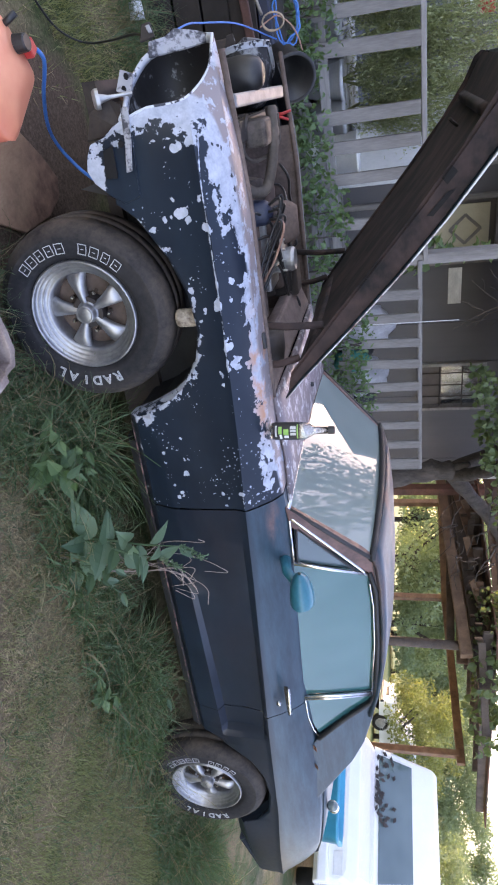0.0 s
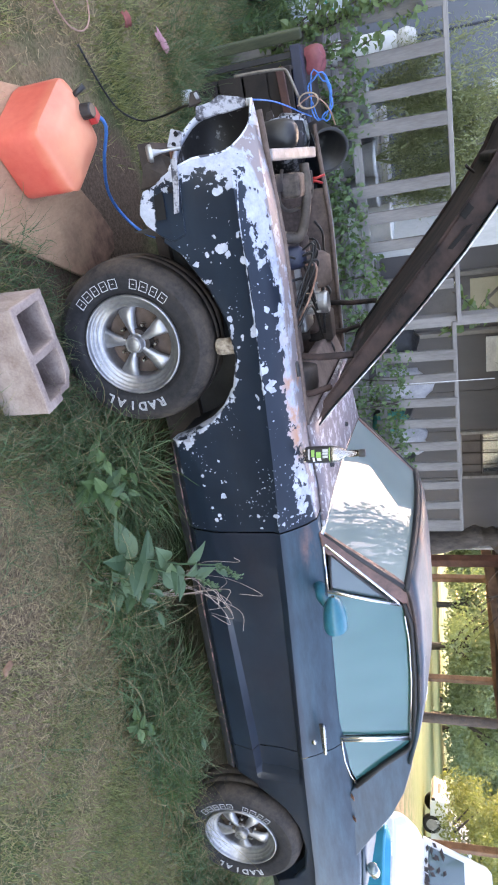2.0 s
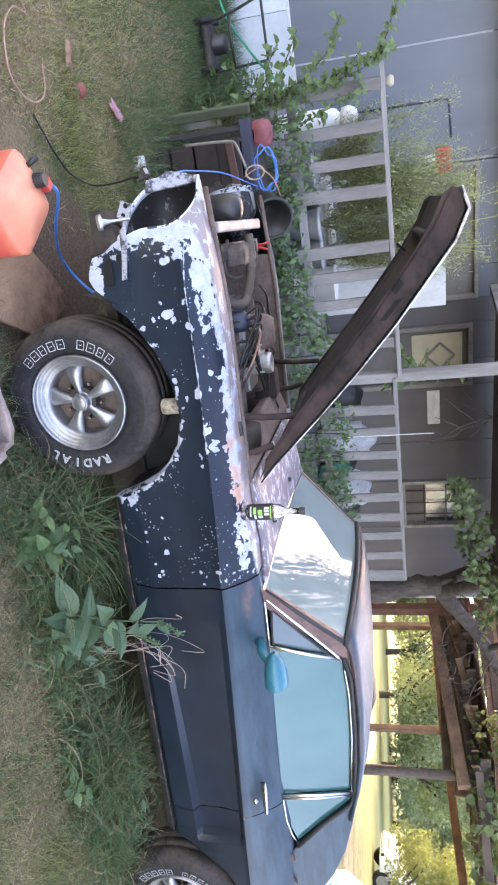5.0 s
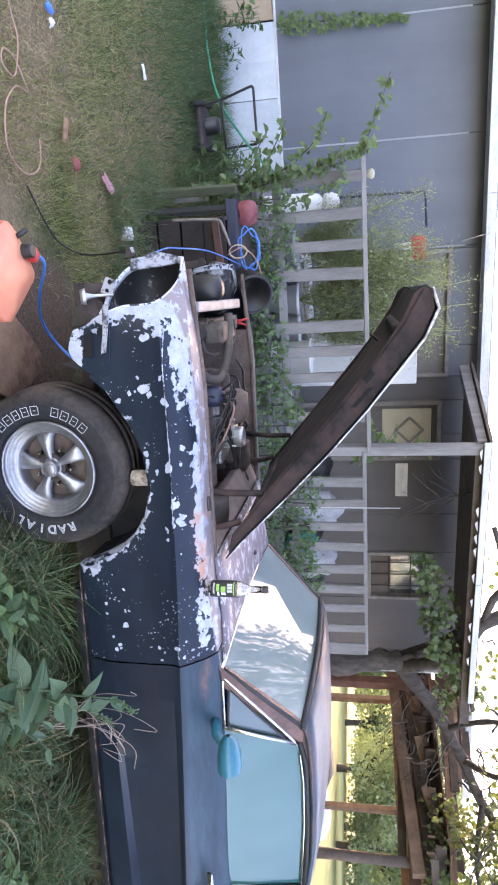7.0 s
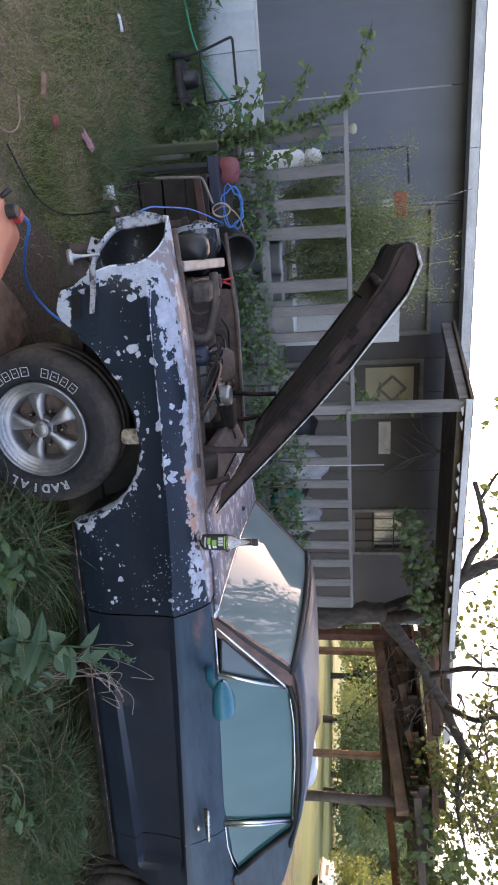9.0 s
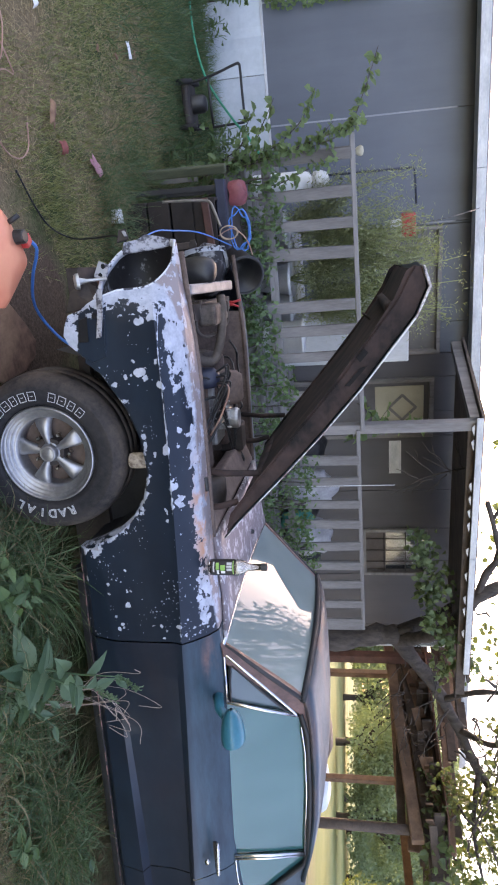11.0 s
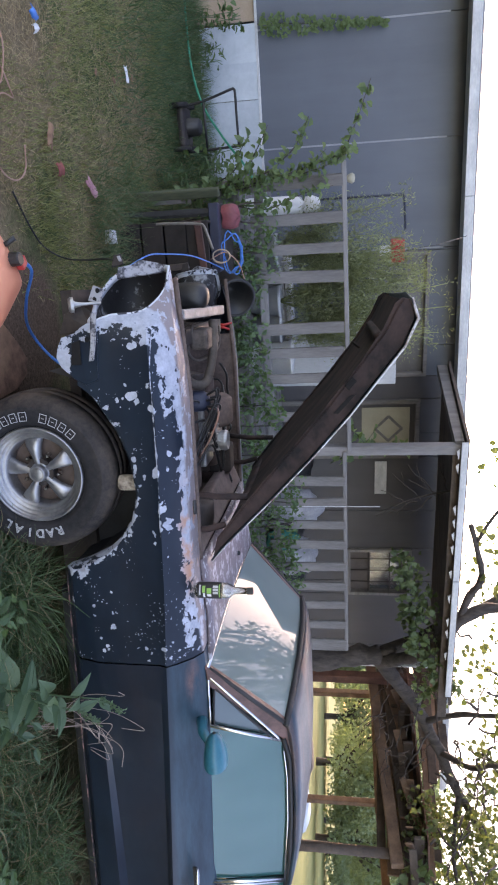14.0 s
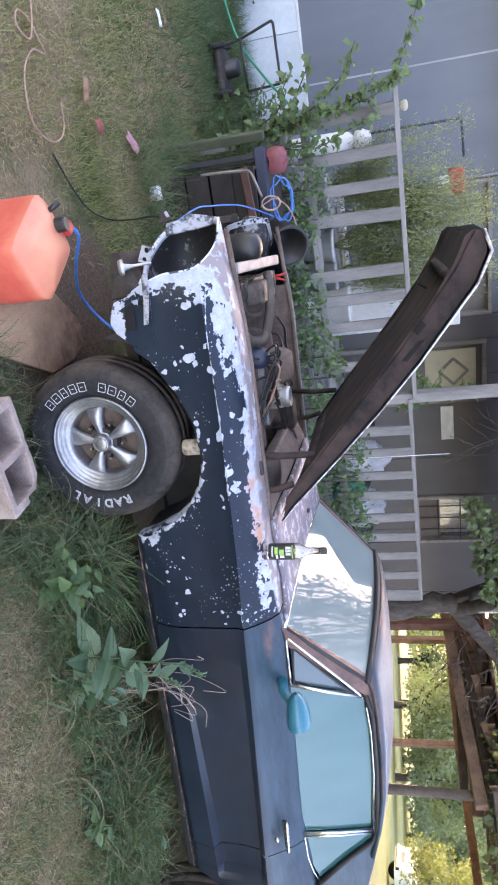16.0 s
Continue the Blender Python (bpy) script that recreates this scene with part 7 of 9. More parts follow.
# ---- carport beyond the house ----
def carport():
    c = thing("carport", ID, "rickety timber carport with a dark low roof", "carport", kind="structure")

    def beam(name, a, b, w, h, mat, label=""):
        a, b = Vector(a), Vector(b)
        d = (b - a).normalized()
        s = d.cross(Vector((0, 0, 1)))
        if s.length < 0.01:
            s = Vector((1, 0, 0))
        s.normalize()
        u = s.cross(d).normalized()
        bm = B()
        s, u = s * w / 2, u * h / 2
        vs = [bm.verts.new(p + q) for p in (a, b) for q in (s + u, s - u, -s - u, -s + u)]
        for f in ((0, 1, 2, 3), (7, 6, 5, 4), (0, 4, 5, 1), (1, 5, 6, 2), (2, 6, 7, 3), (3, 7, 4, 0)):
            bm.faces.new([vs[i] for i in f])
        bmesh.ops.recalc_face_normals(bm, faces=bm.faces)
        part(name, bm, mat, c, label, False, [BEVEL(0.008, 1)])

    beam("post", (7.02, 6.42, 0), (7.02, 6.42, 2.75), 0.15, 0.15, M_DARKRED, "dark red-brown square post")
    beam("main_beam", (7.2, 6.9, 2.05), (7.2, 3.3, 2.24), 0.10, 0.16, M_BROWNWOOD, "orange-brown carport beam")
    beam("upper_beam", (7.35, 7.2, 2.32), (7.35, 2.9, 2.48), 0.08, 0.22, M_DARKWOOD)
    beam("tie_board", (7.28, 6.8, 2.28), (7.28, 5.4, 2.5), 0.03, 0.12, M_BROWNWOOD)
    for x, y, h in ((12.2, 8.1, 2.3), (9.8, 8.9, 2.25), (12.3, 4.4, 2.4)):
        beam("post", (x, y, 0), (x, y, h), 0.13, 0.13, M_BROWNWOOD, "red-brown square post")
    bm = B()
    tube(bm, [(7.3, 3.55, 0), (7.29, 3.55, 1.2), (7.3, 3.53, 2.24)], [0.075, 0.07, 0.065], 14)
    part("pole", bm, M_DARKWOOD, c, "dark round pole", True)
    beam("far_beam", (9.7, 9.0, 2.22), (12.4, 8.0, 2.32), 0.10, 0.16, M_BROWNWOOD)
    beam("side_beam", (12.3, 8.1, 2.32), (12.3, 4.2, 2.42), 0.10, 0.16, M_BROWNWOOD)
    for k in range(8):
        y = 3.5 + k * 0.75
        beam("rafter", (6.9, y, 2.52 + 0.02 * (k % 2)), (12.7, y + 0.05, 2.72), 0.05, 0.14, M_DARKWOOD)
    k = 0
    for x in np.arange(6.9, 12.8, 0.62):
        bm = B()
        plate(bm, [(x, 3.4, 2.62 + (x - 6.9) * 0.033), (x + 0.6, 3.4, 2.64 + (x - 6.9) * 0.033), (x + 0.6, 9.2, 2.66 + (x - 6.9) * 0.033), (x, 9.2, 2.64 + (x - 6.9) * 0.033)], (0, 0, 0.02))
        bmesh.ops.recalc_face_normals(bm, faces=bm.faces)
        part("roof_sheet", bm, M_DARKWOOD if k % 3 else M_RUSTPLATE, c)
        k += 1
    rnd = random.Random(30)
    # patched plank band above the main beam
    for k in range(13):
        z = 2.2 + 0.085 * k
        y0, y1 = 3.1 + rnd.uniform(0, 0.9), 7.6 - rnd.uniform(0, 0.3)
        if k > 8:
            y0 = rnd.uniform(4.7, 5.3)
        elif k % 3 == 1:
            y1 = rnd.uniform(5.0, 5.6)
        beam("plank", (7.42 + 0.02 * (k % 3), y0, z - 0.12 + rnd.uniform(-0.03, 0.03)), (7.42 + 0.02 * (k % 3), y1, z + rnd.uniform(-0.03, 0.08)), 0.022, rnd.uniform(0.1, 0.16), (M_DARKWOOD, M_BROWNWOOD, M_DARKWOOD)[k % 3])
    rnd = random.Random(31)
    for k in range(18):
        y = rnd.uniform(3.3, 6.4)
        beam("loose_board", (6.85 + rnd.uniform(0, 0.5), y, 2.36 + rnd.uniform(0, 0.16)), (7.2 + rnd.uniform(0, 1.2), y + rnd.uniform(-1, 1), 2.45 + rnd.uniform(0, 0.2)), 0.025, 0.1, M_BROWNWOOD if k % 2 else M_DARKWOOD)


carport()


# ---- vehicles behind ----
M_VANPAINT = plain("white_car_paint", (0.82, 0.83, 0.84), (0.88, 0.88, 0.88), 3, 0.25, 0, 0.03)


def vehicle(name, m, label, plain_nose=False, L=4.6, W=1.8, H=1.8, hood=1.1, belt=0.95, bed=0.0):
    """A boxy van or pickup; local x runs from its nose to its tail."""
    c = thing(name, m, label, name.replace("_", " "))
    bm = B()

    def ring(x, z0, z1, w, r=0.12):
        pts = []
        for sy, zz, dz in ((1, z0, 0), (1, z1, 1), (-1, z1, 1), (-1, z0, 0)):
            y = sy * w / 2
            if dz:
                pts += [(x, y, z1 - r), (x, y - sy * r * 0.3, z1 - r * 0.3), (x, y - sy * r, z1)] if sy > 0 else [(x, y - sy * r, z1), (x, y - sy * r * 0.3, z1 - r * 0.3), (x, y, z1 - r)]
            else:
                pts += [(x, y, z0)]
        return [*pts, pts[0]]

    rows = [ring(0.0, 0.38, belt * 0.72, W * 0.9), ring(0.06, 0.3, belt * 0.86, W * 0.97), ring(hood * 0.6, 0.28, belt * 0.96, W), ring(hood, 0.28, belt, W), ring(L * 0.6, 0.28, belt, W), ring(L - 0.1, 0.3, belt, W), ring(L, 0.36, belt * 0.9, W * 0.95)]
    sheet(bm, rows)
    for r in (rows[0], rows[-1]):
        bm.faces.new([bm.verts.new(p) for p in r[:-1]])
    bmesh.ops.remove_doubles(bm, verts=bm.verts, dist=0.0005)
    bmesh.ops.recalc_face_normals(bm, faces=bm.faces)
    part("body", bm, M_VANPAINT, c, "white lower body", False, [BEVEL(0.02, 2)])
    xe = L - bed - 0.08
    base = [(hood, -W / 2 + 0.03), (xe, -W / 2 + 0.03), (xe, W / 2 - 0.03), (hood, W / 2 - 0.03)]
    topz = [(hood + 0.62, -W / 2 + 0.17), (xe - 0.12, -W / 2 + 0.17), (xe - 0.12, W / 2 - 0.17), (hood + 0.62, W / 2 - 0.17)]
    bm = B()
    a = [bm.verts.new((x, y, belt - 0.01)) for x, y in base]
    b = [bm.verts.new((x, y, H - 0.06)) for x, y in topz]
    d = [bm.verts.new((x + (0.1 if i in (0, 3) else -0.1), y * 0.93, H)) for i, (x, y) in enumerate(topz)]
    for q, r in ((a, b), (b, d)):
        for i in range(4):
            bm.faces.new((q[i], q[(i + 1) % 4], r[(i + 1) % 4], r[i]))
    bm.faces.new(d)
    part("cabin", bm, M_VANPAINT, c, "white cabin", False, [BEVEL(0.03, 2)])

    def pane(nm, i, j, f0, f1, g0, g1):
        A0, A1 = Vector((*base[i], belt)), Vector((*base[j], belt))
        B0, B1 = Vector((*topz[i], H - 0.06)), Vector((*topz[j], H - 0.06))
        n = (A1 - A0).cross(B0 - A0).normalized() * 0.012
        if n.dot((A0 + A1) / 2 - Vector((L / 2, 0, belt))) < 0:
            n = -n
        pt = lambda f, g: lerp(lerp(A0, A1, f), lerp(B0, B1, f), g) + n
        bm = B()
        plate(bm, [pt(f0, g0), pt(f1, g0), pt(f1, g1), pt(f0, g1)], -n * 0.5)
        bmesh.ops.recalc_face_normals(bm, faces=bm.faces)
        part(nm, bm, M_VANGLASS, c, "grey-blue glass", False, [BEVEL(0.004, 1)])

    pane("windshield", 3, 0, 0.06, 0.94, 0.06, 0.62 if plain_nose else 0.95)
    pane("side_window", 0, 1, 0.12, 0.48, 0.1, 0.9)
    pane("side_window", 0, 1, 0.52, 0.9, 0.1, 0.9)
    pane("side_window", 2, 3, 0.1, 0.48, 0.1, 0.9)
    pane("side_window", 2, 3, 0.52, 0.88, 0.1, 0.9)
    pane("rear_window", 1, 2, 0.1, 0.9, 0.12, 0.9)
    for y in (-W * 0.36, W * 0.36):
        bm = B()
        box(bm, (0.01, y, belt * 0.62), (0.04, 0.26, 0.12))
        part("headlight", bm, M_WHITEP if plain_nose else M_CHROME, c, "", False, [BEVEL(0.01, 2)])
    bm = B()
    box(bm, (0.0, 0, belt * 0.62), (0.03, W * 0.42, 0.12))
    part("grille", bm, M_TRIM if plain_nose else M_BLACK, c, "", False, [BEVEL(0.01, 2)])
    bm = B()
    box(bm, (0.0, 0, 0.42), (0.12, W * 0.96, 0.14))
    part("bumper", bm, M_VANPAINT if plain_nose else M_BLACK, c, "", False, [BEVEL(0.03, 2)])
    for x in (hood * 0.75, L - 0.9):
        for y, s in ((-W / 2 + 0.1, 1), (W / 2 - 0.1, -1)):
            bm = B()
            lathe(bm, [(0.0, -0.1), (0.2, -0.1), (0.32, -0.1), (0.34, -0.07), (0.34, 0.07), (0.32, 0.1), (0.0, 0.1)], 28, "y", Matrix.Translation((x, y, 0.34)))
            w = part("wheel", bm, M_RUBBER, c, "", True)
            bm = B()
            lathe(bm, [(0.0, -0.112 * s), (0.14, -0.11 * s), (0.2, -0.104 * s)], 24, "y", Matrix.Translation((x, y, 0.34)))
            part("rim", bm, M_ALLOY, w, "", True)
    return c


van = vehicle("minivan", pose(7.7, 1.45, 0, 0, 0, 14), "white minivan parked behind the blue car", True, 4.6, 1.85, 1.84, 1.0, 0.98)
vehicle("pickup_truck", pose(24.2, 12.5, -0.05, 0, 0, -35), "white pickup truck parked far off by the field", False, 5.2, 1.9, 1.7, 1.2, 1.0, 1.9)


def van_leaves():
    """Dead leaves caught along the foot of the van's windshield."""
    r = random.Random(19)
    bm = B()
    for _ in range(46):
        f = r.random() ** 2 * 0.32
        c = Vector((1.0 + 0.62 * f, r.uniform(-0.1, 0.85), 0.98 + 0.8 * f)) + Vector((-0.03, 0, 0.025))
        a = r.uniform(0, math.tau)
        d, e = Vector((0.6 * math.cos(a), math.sin(a), 0.78 * math.cos(a))) * 0.045, Vector((-0.6 * math.sin(a), math.cos(a), -0.78 * math.sin(a))) * 0.03
        bm.faces.new([bm.verts.new(p) for p in (c - d, c + e * 0.9, c + d * 0.9, c + d * 1.1 - e * 0.2, c - e)])
    part("fallen_leaves", bm, M_BLACKSTEEL, van, "dark dead leaves on the windshield", False, [SOLID(0.002, 0)])


van_leaves()


def tub():
    bm = B()
    rows = []
    for s, z in ((0.8, 0.0), (0.9, 0.02), (1.0, 0.72), (1.04, 0.73), (1.04, 0.76), (0.96, 0.76), (0.84, 0.04), (0.1, 0.03)):
        rows.append([(0.30 * s * math.copysign(abs(math.cos(a)) ** 0.4, math.cos(a)), 0.45 * s * math.copysign(abs(math.sin(a)) ** 0.4, math.sin(a)), z) for a in [math.tau * k / 36 for k in range(37)]])
    sheet(bm, rows)
    bmesh.ops.remove_doubles(bm, verts=bm.verts, dist=0.0005)
    solo("storage_tub", bm, plain("bright_turquoise_plastic", (0.01, 0.26, 0.42), (0.02, 0.34, 0.52), 4, 0.35), pose(6.3, 0.95, 0.0, 0, 0, 14), "bright turquoise plastic tub on the grass behind the car", "tub", smooth=True)


tub()


def jug():
    c = thing("water_bottle", CAR @ pose(3.22, 0.16, 1.012, 0, 90, 25), "clear bluish plastic water bottle lying on the trunk lid", "bottle")
    bm = B()
    lathe(bm, [(0.0, 0.0), (0.028, 0.0), (0.033, 0.01), (0.031, 0.06), (0.033, 0.09), (0.033, 0.13), (0.024, 0.165), (0.012, 0.185), (0.012, 0.195)], 20)
    part("body", bm, M_VANGLASS, c, "", True)
    bm = B()
    lathe(bm, [(0.0, 0.215), (0.0145, 0.214), (0.0145, 0.192)], 16)
    part("cap", bm, M_WHITEP, c, "white cap", True)


jug()


# ---- foliage ----
class Leaves:
    """Collects leaves, blades and twigs into one mesh."""

    def __init__(self, seed):
        self.v, self.f, self.r = [], [], random.Random(seed)

    def leaf(self, p, d, up, L, W, fold=0.25, lobed=False):
        d = Vector(d).normalized()
        s = d.cross(Vector(up))
        if s.length < 1e-3:
            s = d.cross(Vector((0.3, 0.9, 0.2)))
        s.normalize()
        n = s.cross(d)
        p = Vector(p)
        i = len(self.v)
        a = p + d * L * 0.35
        b = p + d * L * 0.7
        self.v += [p, a + s * W * 0.5 + n * W * fold, b + s * W * 0.43 + n * W * fold * 0.6, p + d * L - n * L * 0.12, b - s * W * 0.43 + n * W * fold * 0.6, a - s * W * 0.5 + n * W * fold, a, b]
        self.f += [(i, i + 6, i + 1), (i + 6, i + 7, i + 2, i + 1), (i + 7, i + 3, i + 2), (i, i + 5, i + 6), (i + 5, i + 4, i + 7, i + 6), (i + 4, i + 3, i + 7)]

    def broad(self, p, d, up, L, W, droop=0.3):
        """A broad pointed leaf with a folded midrib."""
        d = Vector(d).normalized()
        s = d.cross(Vector(up))
        if s.length < 1e-3:
            s = d.cross(Vector((0.3, 0.9, 0.2)))
        s.normalize()
        n = s.cross(d)
        p = Vector(p)
        i = len(self.v)
        st = ((0.0, 0.03), (0.1, 0.3), (0.25, 0.47), (0.42, 0.5), (0.62, 0.38), (0.82, 0.18), (1.0, 0.0))
        for t, w in st:
            c = p + d * L * t - n * L * droop * t * t
            j = 1 + self.r.uniform(-0.12, 0.12)
            self.v += [c + s * W * w * j + n * W * w * 0.3, c, c - s * W * w * j + n * W * w * 0.3]
        for k in range(len(st) - 1):
            a = i + 3 * k
            self.f += [(a, a + 1, a + 4, a + 3), (a + 1, a + 2, a + 5, a + 4)]

    def strand(self, p, L, W, t0, t1, segs=5):
        """A thin blade that curls over while its heading drifts."""
        r = self.r
        q = Vector(p)
        a = r.uniform(0, math.tau)
        drift = r.uniform(-1.6, 1.6)
        turn = r.uniform(0, math.pi)
        i = len(self.v)
        for k in range(segs + 1):
            t = k / segs
            tilt = lerp(t0, t1, t)
            h = Vector((math.cos(a + drift * t), math.sin(a + drift * t), 0))
            d = h * math.sin(tilt) + Vector((0, 0, math.cos(tilt)))
            s = Vector((-h.y, h.x, 0))
            s = (s * math.cos(turn) + d.cross(s) * math.sin(turn)) * W * (1 - 0.85 * t) * 0.5
            self.v += [q - s, q + s]
            q = q + d * L / segs
            if q.z < 0.004:
                q.z = 0.004
        for k in range(segs):
            b = i + 2 * k
            self.f.append((b, b + 1, b + 3, b + 2))

    def blade(self, p, lean, L, W, bend, segs=3):
        """A grass blade that leans towards a heading and droops."""
        p = Vector(p)
        h = Vector((math.cos(lean), math.sin(lean), 0))
        turn = self.r.uniform(0, math.pi)
        s = Vector((-h.y, h.x, 0)) * math.cos(turn) + h * math.sin(turn)
        i = len(self.v)
        for k in range(segs):
            t = k / segs
            q = p + Vector((0, 0, 1)) * L * (t - 0.35 * bend * t * t) + h * L * bend * t * t
            w = s * W * (1 - t * 0.8) * 0.5
            self.v += [q - w, q + w]
        t = 1.0
        self.v.append(p + Vector((0, 0, 1)) * L * (1 - 0.35 * bend) + h * L * bend)
        for k in range(segs - 1):
            a = i + 2 * k
            self.f.append((a, a + 1, a + 3, a + 2))
        a = i + 2 * (segs - 1)
        self.f.append((a, a + 1, a + 2))

    def shard(self, p, d, L, W):
        p, d = Vector(p), Vector(d).normalized()
        s = d.cross(Vector((self.r.uniform(-1, 1), self.r.uniform(-1, 1), 1))).normalized() * W / 2
        i = len(self.v)
        self.v += [p - s, p + s, p + d * L]
        self.f.append((i, i + 1, i + 2))

    def cloud(self, c, rad, n, L, W, droop=0.4):
        r = self.r
        for _ in range(n):
            while True:
                q = Vector((r.uniform(-1, 1), r.uniform(-1, 1), r.uniform(-1, 1)))
                if q.length < 1:
                    break
            p = Vector(c) + Vector((q.x * rad[0], q.y * rad[1], q.z * rad[2]))
            k = r.uniform(0.6, 1.25)
            self.leaf(p, (r.uniform(-1, 1), r.uniform(-1, 1), r.uniform(-1, 0.5) - droop), (r.uniform(-0.6, 0.6), r.uniform(-0.6, 0.6), 1), L * k, W * k)

    def mesh(self, name):
        me = bpy.data.meshes.new(name)
        me.from_pydata([tuple(v) for v in self.v], [], self.f)
        me.update()
        return me

    def ob(self, name, mat, parent=None, label="", category="", kind=""):
        me = self.mesh(name)
        me.materials.append(mat)
        o = new(name, me)
        o.parent = parent
        return tagged(o, label, category, "", kind)


def wander(rnd, a, b, n, k):
    """A crooked way from a to b."""
    a, b = Vector(a), Vector(b)
    out = []
    for i in range(n + 1):
        t = i / n
        j = k * math.sin(math.pi * t)
        out.append(lerp(a, b, t) + Vector((rnd.uniform(-j, j), rnd.uniform(-j, j), rnd.uniform(-j, j))))
    return out


# ---- the yard tree beside the porch ----
def yard_tree():
    t = thing("tree", ID, "leaning tree with bare crooked limbs and yellow-green leaves", "tree")
    rnd = random.Random(5)

    def limb(pts, r0, r1, name="limb", n=4):
        bm = B()
        c = arc(pts, n)
        tube(bm, [Vector(p) + Vector((rnd.uniform(-1, 1), rnd.uniform(-1, 1), rnd.uniform(-1, 1))) * r0 * 0.12 for p in c], [lerp(r0, r1, k / (len(c) - 1)) * (1 + 0.1 * math.sin(k * 1.7)) for k in range(len(c))], 9)
        part(name, bm, M_BARK, t, "", True)

    limb([(5.05, 4.55, -0.05), (5.0, 4.5, 0.6), (4.94, 4.5, 1.26), (4.86, 4.5, 1.8), (4.86, 4.5, 2.05)], 0.17, 0.12, "trunk")
    limb([(4.86, 4.5, 2.0), (5.05, 4.5, 2.14), (5.5, 4.5, 2.42), (5.95, 4.5, 2.66), (6.4, 4.4, 2.88), (7.05, 4.3, 3.15), (7.8, 4.1, 3.6)], 0.11, 0.05)
    limb([(4.86, 4.5, 1.98), (4.74, 4.45, 2.12), (4.66, 4.4, 2.24)], 0.06, 0.035, "stub")
    limb([(4.95, 4.5, 2.05), (4.6, 4.2, 2.4), (4.1, 3.85, 2.62), (3.62, 3.55, 2.74), (3.44, 3.5, 2.85), (3.3, 3.5, 3.1), (3.3, 3.4, 3.6)], 0.09, 0.05)
    limb([(3.5, 3.52, 2.82), (3.2, 3.5, 2.88), (2.95, 3.5, 3.0), (2.75, 3.5, 2.98), (2.3, 3.5, 2.86)], 0.045, 0.025)
    limb([(2.5, 3.5, 2.92), (2.1, 3.45, 3.1), (1.8, 3.4, 3.4)], 0.02, 0.01, "branch")
    limb([(2.1, 3.9, 2.8), (2.15, 3.9, 2.55), (2.24, 3.9, 2.27), (2.42, 3.9, 1.95)], 0.011, 0.004, "dead_branch", 6)
    for k, (f, dx, dz) in enumerate(((0.12, -0.3, -0.1), (0.3, -0.32, -0.28), (0.35, 0.2, -0.22), (0.5, -0.28, -0.3), (0.55, 0.16, -0.3), (0.7, -0.12, -0.26), (0.2, -0.15, -0.35))):
        a = lerp(Vector((2.1, 3.9, 2.78)), Vector((2.36, 3.9, 2.05)), f)
        b = a + Vector((dx, rnd.uniform(-0.1, 0.1), dz))
        limb(wander(rnd, a, b, 4, 0.03), 0.006, 0.0025, "twig")
        limb(wander(rnd, lerp(a, b, 0.5), lerp(a, b, 0.5) + Vector((dx * 0.6, 0, dz * 0.2)), 3, 0.02), 0.004, 0.002, "twig")
    limb([(5.95, 4.5, 2.66), (5.4, 4.1, 3.0), (5.2, 3.9, 3.35), (5.0, 3.7, 3.9)], 0.045, 0.02, "branch")
    limb([(6.4, 4.4, 2.88), (6.2, 4.0, 3.2), (5.8, 3.7, 3.45), (5.7, 3.4, 4.0)], 0.045, 0.02, "branch")
    limb([(5.2, 4.0, 3.2), (4.9, 3.8, 3.05), (4.7, 3.6, 2.95)], 0.022, 0.01, "branch")
    limb([(7.05, 4.3, 3.15), (7.4, 3.7, 3.0), (8.0, 3.2, 3.1)], 0.04, 0.015, "branch")
    ends = []
    for k in range(42):
        a = Vector((rnd.uniform(4.2, 7.8), rnd.uniform(3.4, 4.6), rnd.uniform(2.6, 3.6)))
        b = a + Vector((rnd.uniform(-0.7, 0.9), rnd.uniform(-0.9, 0.3), rnd.uniform(-0.4, 0.7)))
        bm = B()
        tube(bm, wander(rnd, a, b, 6, 0.07), [0.016 * (1 - 0.12 * i) for i in range(7)], 5)
        part("twig", bm, M_BARK, t, "", True)
        ends.append(b)
    # bare twigs over the porch and under the carport
    for k in range(26):
        a = Vector((rnd.uniform(5.0, 7.0), 4.45, rnd.uniform(2.1, 2.8)))
        b = a + Vector((rnd.uniform(-0.3, 0.9), rnd.uniform(-0.3, 0.3), rnd.uniform(-0.6, 0.1)))
        bm = B()
        tube(bm, wander(rnd, a, b, 6, 0.08), [0.008 * (1 - 0.12 * i) for i in range(7)], 5)
        part("twig", bm, M_BARK, t, "", True)
    lv = Leaves(8)
    for k in range(125):
        c = (lv.r.uniform(6.85, 9.0), lv.r.uniform(3.5, 4.4), lv.r.uniform(2.42, 3.9))
        lv.cloud(c, (0.26, 0.26, 0.2), 17, 0.08, 0.072)
    for k in range(70):
        c = (lv.r.uniform(3.6, 6.8), lv.r.uniform(3.5, 4.4), lv.r.uniform(3.08, 3.95))
        lv.cloud(c, (0.22, 0.22, 0.16), 8, 0.075, 0.065)
    for k in range(16):
        c = (lv.r.uniform(1.2, 3.4), lv.r.uniform(3.2, 3.7), lv.r.uniform(2.85, 3.5))
        lv.cloud(c, (0.2, 0.2, 0.14), 6, 0.08, 0.065)
    # unseen crown above the view, added for the windshield reflection
    for k in range(60):
        a = lv.r.uniform(0, math.tau)
        q = lv.r.uniform(0.2, 1)
        c = (5.2 + 1.9 * q * math.cos(a), 4.3 + 1.6 * q * math.sin(a), lv.r.uniform(3.9, 5.6) - q * 0.8)
        lv.cloud(c, (0.4, 0.4, 0.3), 16, 0.11, 0.09)
